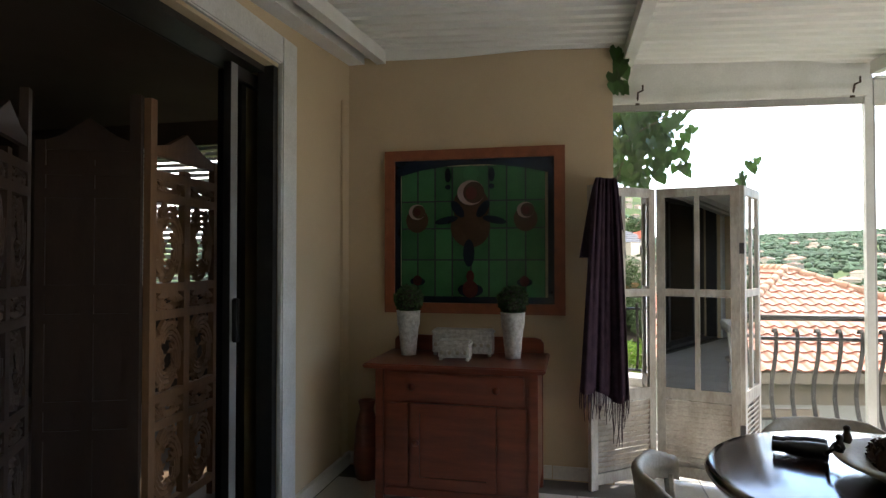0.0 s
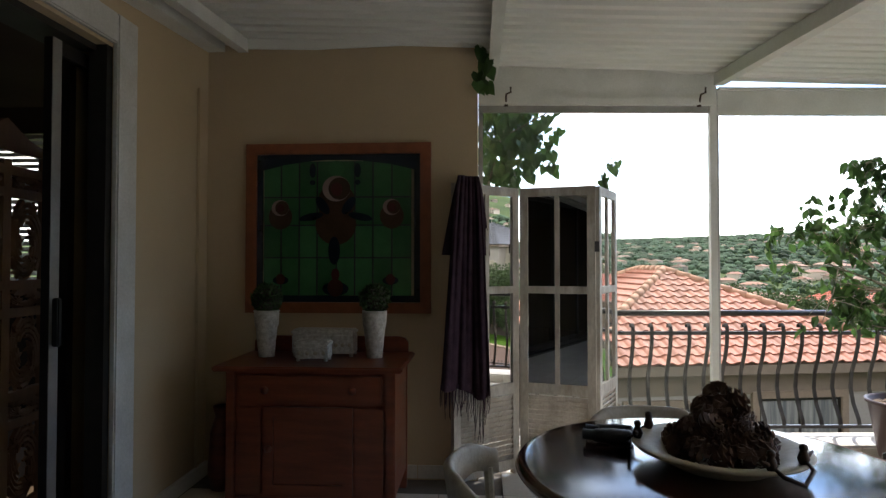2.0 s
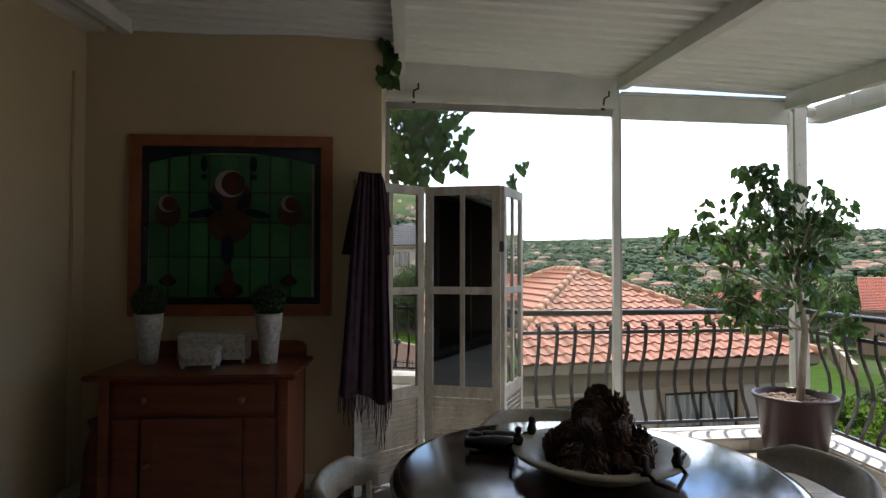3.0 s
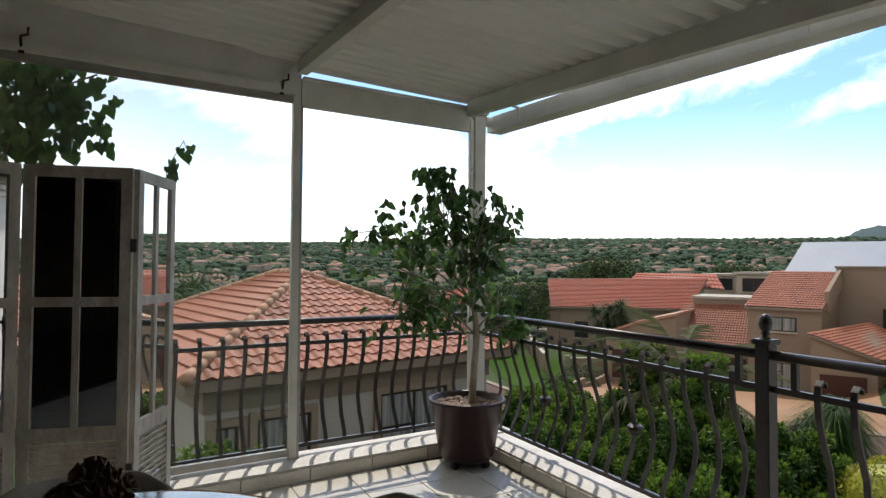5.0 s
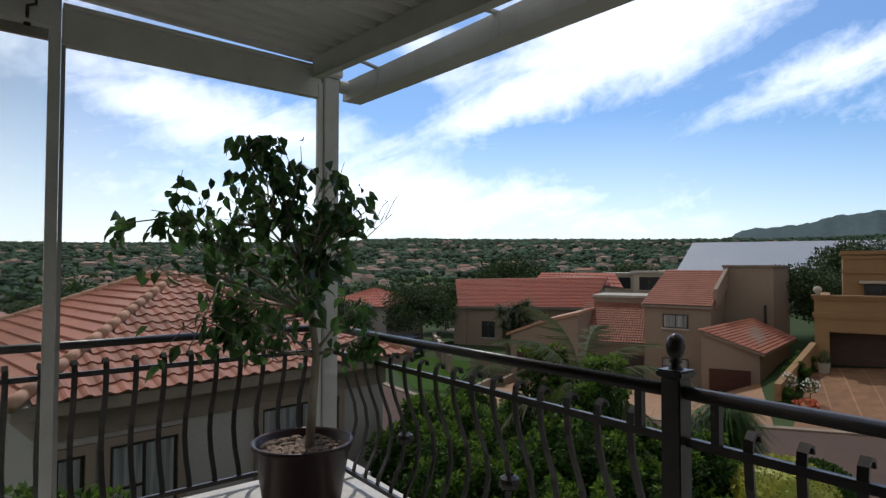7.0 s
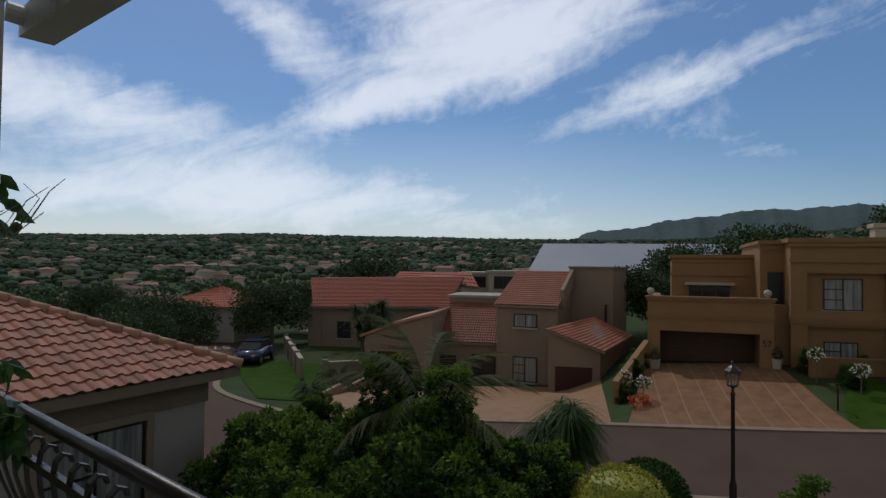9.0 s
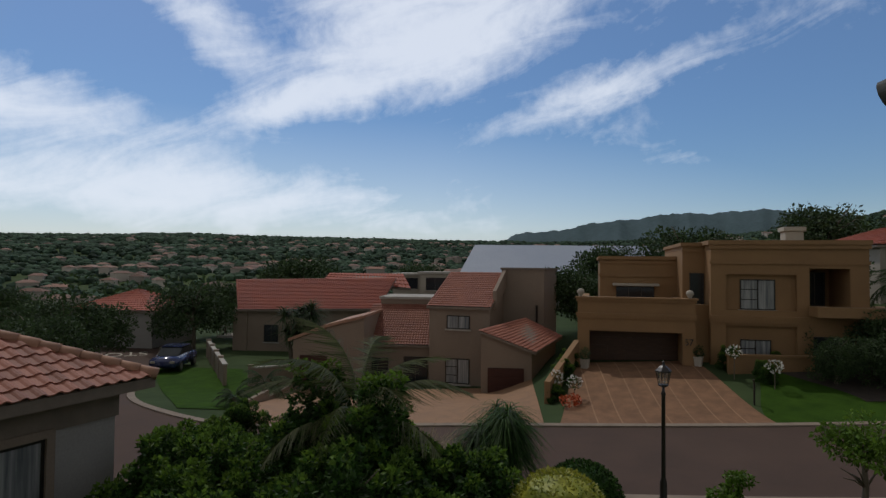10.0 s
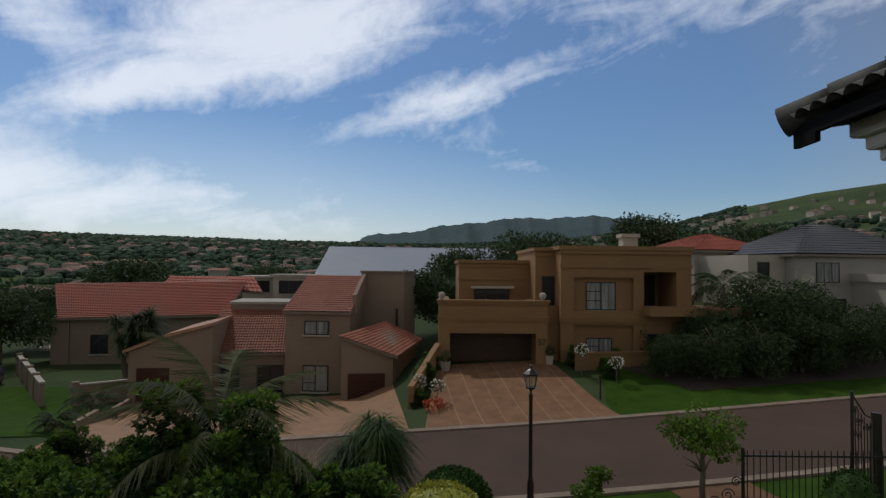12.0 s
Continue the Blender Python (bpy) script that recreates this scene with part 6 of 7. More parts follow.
def car(label, paint, m):
    """A parked hatchback: lofted body, glass house, wheels, lamps."""
    ob = thing("car", label, "car", m)
    bm = bmesh.new()
    prism(bm, [(-2.0, 0.3), (-2.05, 0.62), (-1.95, 0.85), (-1.1, 0.95), (-0.2, 1.0), (1.5, 1.0), (1.95, 0.9), (2.0, 0.5), (1.95, 0.3)], -0.84, 0.84)
    bmesh.ops.bevel(bm, geom=bm.edges[:], offset=0.07, segments=2, affect="EDGES")
    part("body", bm, paint, ob, smooth=True)
    bm = bmesh.new()
    prism(bm, [(-1.15, 0.94), (-0.45, 1.44), (1.0, 1.48), (1.75, 0.98)], -0.7, 0.7)
    bmesh.ops.bevel(bm, geom=bm.edges[:], offset=0.05, segments=2, affect="EDGES")
    part("windows", bm, M_DARKGLASS, ob)
    part("roof", boxes((-0.5, 1.1, -0.66, 0.66, 1.45, 1.5), bevel=0.02), paint, ob)
    for x in (-1.25, 1.3):
        for y in (-0.82, 0.82):
            w = part("wheel", lathe([(0, -0.1), (0.31, -0.1), (0.33, -0.06), (0.33, 0.06), (0.31, 0.1), (0, 0.1)], 20, m=pose(x, y, 0.32, 90)), M_BLACK, ob)
            part("rim", lathe([(0, -0.108), (0.2, -0.108), (0.2, 0.108), (0, 0.108)], 14, m=pose(x, y, 0.32, 90)), M_ALU, w)
    for y in (-0.6, 0.6):
        part("headlight", boxes((-2.07, -1.98, y - 0.15, y + 0.15, 0.62, 0.75), bevel=0.02), M_CREAMWALL, ob)
    return ob


car("dark blue parked hatchback", M_CARBLUE, Matrix.Translation((26.6, 39.2, float(ground_z(26.6, 39.2)) + 0.05)) @ pose(0, 0, 0, 0, 0, 38))

# ---- balcony railing ----
railing = thing("railing", "black wrought iron balcony railing with bellied bars", "railing")


def baluster_mesh():
    """Flat bar with an outward belly and a curled top; +y is outward."""
    pts = [(0, 0.0, 0.17), (0, 0.012, 0.22), (0, 0.07, 0.33), (0, 0.10, 0.45), (0, 0.085, 0.57), (0, 0.035, 0.70), (0, 0.005, 0.80), (0, -0.005, 0.90), (0, 0.002, 0.945), (0, 0.022, 0.965), (0, 0.045, 0.955), (0, 0.05, 0.935)]
    bm = bmesh.new()
    w, t = 0.014, 0.005
    rings = []
    for i, p in enumerate(pts):
        a, b = Vector(pts[max(i - 1, 0)]), Vector(pts[min(i + 1, len(pts) - 1)])
        n = (b - a).normalized().cross(Vector((1, 0, 0)))
        rings.append([bm.verts.new(Vector(p) + Vector((sx * w, 0, 0)) + n * sn * t) for sx, sn in ((-1, -1), (1, -1), (1, 1), (-1, 1))])
    for a, b in zip(rings, rings[1:]):
        for i in range(4):
            bm.faces.new((a[i], a[(i + 1) % 4], b[(i + 1) % 4], b[i]))
    bm.faces.new(rings[0][::-1])
    bm.faces.new(rings[-1])
    bmesh.ops.recalc_face_normals(bm, faces=bm.faces)
    return mesh_of("baluster", bm, M_IRON)


BAL = baluster_mesh()


def run(p, q, turn, start, pitch=0.148, stop=0.05, rings_at=()):
    """One straight stretch of railing between p and q, outward side given by turn."""
    p, q = Vector(p), Vector(q)
    part("handrail", tube([p + Vector((0, 0, 1.052)), q + Vector((0, 0, 1.052))], 0.023, segments=12), M_IRON, railing, smooth=True)
    for z, w, hh in ((0.895, 0.022, 0.028), (0.165, 0.022, 0.025)):
        part("rail", beam(bmesh.new(), p + Vector((0, 0, z)), q + Vector((0, 0, z)), w, hh), M_IRON, railing)
    d = (q - p).normalized()
    s, k = start, 0
    while s < (q - p).length - stop:
        o = new("baluster", BAL)
        o.parent = railing
        o.matrix_basis = Matrix.Translation(p + d * s) @ pose(0, 0, 0, 0, 0, turn)
        if k in rings_at:
            part("collar", lathe([(0.02, -0.035), (0.045, -0.02), (0.05, 0), (0.045, 0.02), (0.02, 0.035)], 12, m=Matrix.Translation(p + d * s) @ pose(0, 0, 0, 0, 0, turn) @ Matrix.Translation((0, 0.10, 0.47))), M_IRON, railing)
        s += pitch
        k += 1


back_turn = math.degrees(math.atan(0.07))
run((0.30, back_y(0.30) + 0.06, 0), (3.56, back_y(3.56) + 0.06, 0), back_turn, 0.10)
run((XR + 0.03, back_y(3.6) - 0.06, 0), (XR + 0.03, 2.335, 0), -90, 0.12, rings_at=(4, 10))
run((XR + 0.03, 2.255, 0), (XR + 0.03, -3.95, 0), -90, 0.20)


def rail_post(y):
    x = XR + 0.03
    ps = part("post", boxes((x - 0.035, x + 0.035, y - 0.035, y + 0.035, 0.10, 1.10), bevel=0.004), M_IRON, railing)
    part("cap", boxes((x - 0.048, x + 0.048, y - 0.048, y + 0.048, 1.10, 1.125), bevel=0.006), M_IRON, ps)
    part("finial", lathe([(0.026, 1.125), (0.014, 1.14), (0.022, 1.152), (0.016, 1.16), (0.027, 1.176), (0.032, 1.2), (0.027, 1.224), (0.014, 1.24), (0, 1.246)], 16, m=Matrix.Translation((x, y, 0))), M_IRON, ps, smooth=True)
    for dy in (-0.14, 0.14):
        part("stub", boxes((x - 0.012, x + 0.012, y + dy - 0.014, y + dy + 0.014, 0.905, 1.04)), M_IRON, ps)


rail_post(2.295)
rail_post(-0.6)
rail_post(-3.4)

# ---- things on the balcony ----
SX, SZ = lambda X: -1.36 + (X - 120) * 0.002, lambda Y: 2.258 - (Y - 90) * 0.00192
art = thing("stained_glass_panel", "green stained glass panel with roses in an orange wood frame", "wall art")


def ring(bm, x0, x1, z0, z1, w, y0, y1):
    """A rectangular frame as one piece."""
    out = [(x0, z0), (x1, z0), (x1, z1), (x0, z1)]
    inn = [(x0 + w, z0 + w), (x1 - w, z0 + w), (x1 - w, z1 - w), (x0 + w, z1 - w)]
    V = [[bm.verts.new((x, y, z)) for x, z in o] for o in (out, inn) for y in (y0, y1)]
    for i in range(4):
        j = (i + 1) % 4
        bm.faces.new((V[0][i], V[0][j], V[2][j], V[2][i]))
        bm.faces.new((V[1][j], V[1][i], V[3][i], V[3][j]))
        bm.faces.new((V[0][j], V[0][i], V[1][i], V[1][j]))
        bm.faces.new((V[2][i], V[2][j], V[3][j], V[3][i]))
    bmesh.ops.recalc_face_normals(bm, faces=bm.faces)
    return bm


part("frame", ring(bmesh.new(), SX(120), SX(755), SZ(690), SZ(90), 0.072, YW - 0.045, YW - 0.002), M_FRAMEWOOD, art, "orange-brown wooden frame")
part("border", ring(bmesh.new(), SX(154), SX(720), SZ(652), SZ(124), 0.045, YW - 0.024, YW - 0.012), M_NAVYGLASS, art, "navy glass border")
cols_x = [178, 240, 303, 365, 432, 495, 557, 622, 690]
rows_y = [150, 280, 380, 495, 630]
for i in range(8):
    for j in range(4):
        part("pane", boxes((SX(cols_x[i]) + 0.003, SX(cols_x[i + 1]) - 0.003, YW - 0.020, YW - 0.012, SZ(rows_y[j + 1]) + 0.003, SZ(rows_y[j]) - 0.003)), M_GREEN_A, art)
for X in cols_x[1:-1]:
    part("lead", boxes((SX(X) - 0.005, SX(X) + 0.005, YW - 0.022, YW - 0.013, SZ(628), SZ(152))), M_LEAD, art)
for Y in rows_y[1:-1]:
    part("lead", boxes((SX(180), SX(688), YW - 0.0225, YW - 0.0135, SZ(Y) - 0.005, SZ(Y) + 0.005)), M_LEAD, art)


def blob(X, Y, rx, ry, mat, y, a0=0, a1=360, inner=None, turn=0):
    """A flat glass shape: an ellipse, or a crescent when inner is given."""
    ang = np.radians(np.linspace(a0, a1, 29))
    pts = [(rx * 0.002 * math.cos(a), ry * 0.00192 * math.sin(a)) for a in ang[:-1]]
    c, s = math.cos(radians(turn)), math.sin(radians(turn))
    bm = bmesh.new()
    prism(bm, [(SX(X) + c * px - s * pz, SZ(Y) + s * px + c * pz) for px, pz in pts], y, y + 0.003)
    return part("petal", bm, mat, art)


for X, Y, r in ((432, 250, 48), (238, 318, 30), (622, 316, 30)):
    blob(X, Y + r * 1.05, r * 1.35, r * 1.5, M_BROWNGLASS, YW - 0.026)
    blob(X, Y, r, r * 0.95, M_PINK, YW - 0.030)
    blob(X + r * 0.22, Y, r * 0.78, r * 0.82, M_BROWNGLASS, YW - 0.034)
    blob(X + r * 0.05, Y + r * 0.05, r * 0.42, r * 0.5, M_ROSE, YW - 0.038)
for X, Y, rx, ry, t in ((345, 350, 42, 13, 12), (515, 350, 42, 13, -12), (385, 310, 16, 36, 35), (475, 310, 16, 36, -35), (350, 185, 11, 26, 0), (505, 185, 11, 26, 0), (350, 228, 10, 9, 0), (505, 228, 10, 9, 0), (425, 470, 20, 50, 0)):
    blob(X, Y, rx, ry, M_NAVYGLASS, YW - 0.030, turn=t)
blob(430, 375, 70, 75, M_BROWNGLASS, YW - 0.0265)
for X, Y, r in ((430, 605, 45), (240, 575, 27), (618, 575, 27)):
    blob(X, Y, r, r * 0.55, M_NAVYGLASS, YW - 0.028)
    blob(X, Y - 4, r * 0.6, r * 0.7, M_ROSE, YW - 0.032)
blob(430, 555, 14, 22, M_ROSE, YW - 0.033)
blob(432, 180, 28, 30, M_GREEN_A, YW - 0.027)

for e, m_ in ((168, 425), (706, 439)):
    bm = bmesh.new()
    prism(bm, [(SX(e), SZ(135)), (SX(m_), SZ(135)), (SX(m_), SZ(146)), (SX((e + 2 * m_) / 3), SZ(152)), (SX((2 * e + m_) / 3), SZ(164)), (SX(e), SZ(186))], YW - 0.029, YW - 0.025)
    part("border_arch", bm, M_NAVYGLASS, art)

# sideboard
cab = thing("sideboard", "reddish wooden sideboard with a drawer and a door", "sideboard")
part("top", boxes((-1.275, -0.19, 3.29, 3.93, 0.832, 0.862), bevel=0.008), M_REDWOOD_H, cab)
bm = bmesh.new()
prism(bm, [(-1.25, 0.863), (-0.23, 0.863), (-0.23, 0.93), (-0.25, 0.955), (-0.29, 0.965), (-1.19, 0.965), (-1.23, 0.955), (-1.25, 0.93)], 3.885, 3.915)
part("backboard", bm, M_REDWOOD_H, cab)
part("body", boxes((-1.20, -0.24, 3.35, 3.90, 0.12, 0.831)), M_REDWOOD, cab)
for x in (-1.205, -0.285):
    for y in (3.325, 3.86):
        part("leg", boxes((x, x + 0.05, y, y + 0.05, -0.008, 0.83), bevel=0.005), M_REDWOOD, cab)
dr = part("drawer", boxes((-1.13, -0.31, 3.325, 3.349, 0.655, 0.81), bevel=0.006), M_REDWOOD_H, cab)
for x in (-0.97, -0.47):
    part("knob", lathe([(0.008, 0), (0.008, 0.012), (0.02, 0.018), (0.022, 0.028), (0.014, 0.036), (0, 0.037)], 14, m=pose(x, 3.325, 0.73, 90)), M_REDWOOD, dr, smooth=True)
dm = part("door", ring(bmesh.new(), -0.985, -0.475, 0.14, 0.63, 0.055, 3.327, 3.349), M_REDWOOD, cab)
part("panel", boxes((-0.929, -0.531, 3.338, 3.348, 0.196, 0.574)), M_REDWOOD, dm)
part("knob", lathe([(0.008, 0), (0.008, 0.012), (0.02, 0.018), (0.02, 0.03), (0, 0.034)], 14, m=pose(-0.95, 3.327, 0.4, 90)), M_REDWOOD, dm, smooth=True)
for a, b in ((-1.14, -1.0), (-0.46, -0.3)):
    part("side_panel", boxes((a, b, 3.336, 3.349, 0.14, 0.63), bevel=0.004), M_REDWOOD, cab)
part("apron", boxes((-1.155, -0.285, 3.345, 3.365, 0.07, 0.119)), M_REDWOOD_H, cab)

for x in (-1.09, -0.41):
    tp = thing("potted_topiary", "boxwood ball in a tall white tapered pot", "potted plant", group="topiaries on the sideboard")
    part("pot", lathe([(0, 0.863), (0.048, 0.863), (0.052, 0.9), (0.066, 1.05), (0.072, 1.055), (0.076, 1.14), (0.08, 1.15), (0.07, 1.152), (0.066, 1.13), (0, 1.13)], 28, m=Matrix.Translation((x, 3.66, 0))), M_CHALK, tp, smooth=True)
    v, f = leaves([((x, 3.66, 1.225), (0.088, 0.088, 0.085))], 1500, 0.02, shell=0.8, shape=(1, 0.7))
    raw("crown", v, f, M_TREE, tp)
    part("core", lathe([(0, 1.14), (0.07, 1.17), (0.08, 1.225), (0.06, 1.28), (0, 1.3)], 16, m=Matrix.Translation((x, 3.66, 0))), M_SOIL, tp)


def casket(label, x0, x1, y0, y1, z0, z1):
    ob = thing("casket", label, "box", group="caskets on the sideboard")
    part("body", boxes((x0, x1, y0, y1, z0 + 0.02, z1 - 0.035), bevel=0.004), M_CHALK, ob)
    part("lid", boxes((x0 - 0.006, x1 + 0.006, y0 - 0.006, y1 + 0.006, z1 - 0.034, z1), bevel=0.01), M_CHALK, ob)
    for x in (x0 + 0.015, x1 - 0.015):
        for y in (y0 + 0.015, y1 - 0.015):
            part("foot", lathe([(0, z0), (0.012, z0 + 0.003), (0.012, z0 + 0.014), (0.006, z0 + 0.021)], 10, m=Matrix.Translation((x, y, 0))), M_CHALK, ob)
    n = max(int((x1 - x0) / 0.04), 3)
    for k in range(n):
        c = x0 + (x1 - x0) * (k + 0.5) / n
        part("carving", lathe([(0.013, 0), (0.013, 0.002), (0.005, 0.005), (0, 0.005)], 8, m=pose(c, y0, (z0 + z1) / 2 - 0.01, 90)), M_BEIGE, ob)
    return ob


casket("long white carved casket", -0.93, -0.545, 3.66, 3.80, 0.862, 1.03)
casket("small white carved casket", -0.85, -0.655, 3.47, 3.58, 0.862, 0.985)
vase = thing("floor_vase", "slim brown floor vase in the corner", "vase")
part("body", lathe([(0, 0.0), (0.07, 0.0), (0.09, 0.12), (0.075, 0.36), (0.045, 0.47), (0.06, 0.53), (0.05, 0.53), (0, 0.47)], 20, m=Matrix.Translation((-1.42, 3.78, -0.006))), M_REDWOOD, vase, smooth=True)


# mirrored folding screen
def screen_panel(parent, p, q, height=1.965):
    p, q = Vector((*p, 0)), Vector((*q, 0))
    w = (q - p).length
    m = Matrix.Translation(p) @ pose(0, 0, 0, 0, 0, math.degrees(math.atan2(q.y - p.y, q.x - p.x)))
    T = 0.016
    bm = bmesh.new()
    pan = part("panel_frame", boxes((0, 0.055, -T, T, 0, height), m=m), M_WASHED, parent)
    part("stile", boxes((w - 0.055, w, -T, T, 0, height), m=m), M_WASHED, pan)
    for z0, z1 in ((height - 0.06, height), (1.235, 1.285), (0.545, 0.62), (0.03, 0.10)):
        part("rail", boxes((0.055, w - 0.055, -T, T, z0, z1), m=m), M_WASHED, pan)
    for z0, z1 in ((1.285, height - 0.06), (0.62, 1.235)):
        part("muntin", boxes((w / 2 - 0.016, w / 2 + 0.016, -T + 0.003, T - 0.003, z0, z1), m=m), M_WASHED, pan)
        for a, b in ((0.055, w / 2 - 0.016), (w / 2 + 0.016, w - 0.055)):
            part("mirror", boxes((a, b, -0.003, 0.003, z0, z1), m=m), M_MIRROR, pan)
    for k in range(13):
        z = 0.118 + 0.0335 * k
        part("slat", boxes((0.055, w - 0.055, -0.022, 0.022, -0.003, 0.003), m=m @ Matrix.Translation((0, 0, z)) @ pose(0, 0, 0, -56)), M_WASHED, pan)
    return pan


fold = thing("folding_screen", "white-washed louvred folding screen with mirror panes", "folding screen")
S0, S1, S2, S3 = (0.062, 3.858), (0.500, 4.205), (1.015, 4.07), (1.235, 4.50)
screen_panel(fold, S0, S1)
screen_panel(fold, (S1[0] + 0.02, S1[1]), S2)
screen_panel(fold, (S2[0] + 0.015, S2[1] + 0.02), S3)
for z in (0.35, 1.52):
    part("hinge", boxes((1.005, 1.035, 4.045, 4.062, z, z + 0.07)), M_IRON, fold)

# scarf over the screen
def hem(s):
    return 0.05 * math.sin(s * 3.1) + 0.10 * s * s + 0.022 * math.sin(s * 9 + 1)


NX, NZ = 26, 34
V, F = [], []
for side_ in (0, 1):
    for i in range(NZ):
        t = i / (NZ - 1)
        z = 1.995 - (1.30 if side_ == 0 else 0.5) * t
        lo, hi = (0.10 - 0.10 * t ** 0.8, 0.235 + 0.07 * t ** 0.7)
        for j in range(NX):
            s = j / (NX - 1)
            fold_y = 0.020 * math.sin(s * 19 + 2.2 * t) * (0.35 + 0.65 * t) + 0.012 * math.sin(s * 41 + 1)
            x = lo + (hi - lo) * s
            base_y = 3.80 + (x - 0.115) * 1.05
            V.append((x, min(base_y, 3.86) - 0.05 + fold_y if side_ == 0 else base_y + 0.045 + 0.3 * fold_y, z - (hem(s) * t ** 1.5 if side_ == 0 else 0)))
for side_ in (0, 1):
    for i in range(NZ - 1):
        for j in range(NX - 1):
            a = side_ * NX * NZ + i * NX + j
            F.append((a, a + 1, a + NX + 1, a + NX))
for j in range(NX - 1):
    F.append((j + 1, j, NX * NZ + j, NX * NZ + j + 1))
scarf = raw("scarf", V, F, M_SCARF, smooth=True)
so = scarf.modifiers.new("cloth", "SOLIDIFY")
so.thickness = 0.006
tagged(scarf, "dark purple woven scarf hung over the folding screen", "scarf")
bm = bmesh.new()
rs = random.Random(4)
for k in range(34):
    x = 0.002 + 0.30 * k / 33
    y = min(3.80 + (x - 0.115) * 1.05, 3.86) - 0.05
    z = 0.695 - hem(k / 33)
    ln = 0.08 + 0.10 * rs.random() + (0.12 if 0.2 < x < 0.27 else 0)
    tube([(x, y, z + 0.03), (x + 0.012 * (rs.random() - 0.5), y, z - ln * 0.5), (x + 0.03 * (rs.random() - 0.5), y, z - ln)], 0.004, bm, 5, taper=0.002)
fr = part("fringe", bm, M_SCARF, scarf)
fr["kind"] = "stuff"

# round table
TC, TT = Vector((0.886, 1.723, 0)), 0.88
table = thing("round_table", "round dark mahogany dining table with a polished top", "table")
TM = Matrix.Translation(TC)
part("tabletop", lathe([(0, TT - 0.042), (0.508, TT - 0.042), (0.533, TT - 0.032), (0.543, TT - 0.017), (0.533, TT - 0.005), (0.508, TT), (0, TT)], 72, m=TM), M_TABLE, table, smooth=True)
part("pedestal", lathe([(0, 0.06), (0.09, 0.06), (0.11, 0.15), (0.06, 0.28), (0.05, 0.5), (0.09, 0.66), (0.16, TT - 0.06), (0.3, TT - 0.043), (0, TT - 0.043)], 24, m=TM), M_TABLE, table, smooth=True)
for k in range(4):
    a = math.pi / 4 + k * math.pi / 2
    ray = Vector((math.cos(a), math.sin(a), 0))
    part("foot", tube([TC + ray * 0.06 + Vector((0, 0, 0.16)), TC + ray * 0.22 + Vector((0, 0, 0.1)), TC + ray * 0.34 + Vector((0, 0, 0.022))], 0.035, taper=0.025), M_TABLE, table, smooth=True)


def tub_chair():
    """A limed wooden tub chair; it faces +x, its back curves round behind."""
    ob = thing("dining_chair", "limed beige wooden tub chair with a curved back", "chair", group="chairs round the table")
    part("seat", lathe([(0, 0.43), (0.21, 0.43), (0.225, 0.445), (0.215, 0.462), (0, 0.455)], 32), M_BEIGE, ob, smooth=True)
    for x, y in ((-0.14, -0.15), (-0.14, 0.15), (0.15, -0.14), (0.15, 0.14)):
        part("leg", tube([(x * 1.15, y * 1.15, -0.006), (x, y, 0.43)], 0.02, taper=0.024), M_BEIGE, ob)
    bm = bmesh.new()
    rings = []
    n = 28
    for k in range(n + 1):
        a = radians(124 + 112 * k / n)
        e = abs(k / n - 0.5) * 2
        z1 = 0.80 - 0.035 * max(e - 0.6, 0) / 0.4
        z0 = z1 - 0.095 + 0.03 * e
        ri, ro = 0.228, 0.25
        rings.append([bm.verts.new((r * math.cos(a), r * math.sin(a), z)) for r, z in ((ri, z0), (ro, z0), (ro + 0.012, z1 - 0.012), (ro, z1), (ri + 0.012, z1), (ri + 0.004, z1 - 0.012))])
    for a, b in zip(rings, rings[1:]):
        for i in range(6):
            bm.faces.new((a[i], a[(i + 1) % 6], b[(i + 1) % 6], b[i]))
    bm.faces.new(rings[0])
    bm.faces.new(rings[-1][::-1])
    bmesh.ops.recalc_face_normals(bm, faces=bm.faces)
    part("backrest", bm, M_BEIGE, ob, smooth=True)
    for deg in (132, 228):
        a = radians(deg)
        part("spindle", tube([(0.205 * math.cos(a), 0.205 * math.sin(a), 0.45), (0.238 * math.cos(a), 0.238 * math.sin(a), 0.72)], 0.014, segments=8), M_BEIGE, ob)
    return ob


ch = tub_chair()
ch.matrix_world = Matrix.Translation((0.42, 1.74, 0)) @ pose(0, 0, 0, 0, 0, -6) @ Matrix.Scale(1.09, 4)
copy_thing(ch, Matrix.Translation((0.885, 2.19, 0)) @ pose(0, 0, 0, 0, 0, -90))
copy_thing(ch, Matrix.Translation((1.40, 1.78, 0)) @ pose(0, 0, 0, 0, 0, 184))

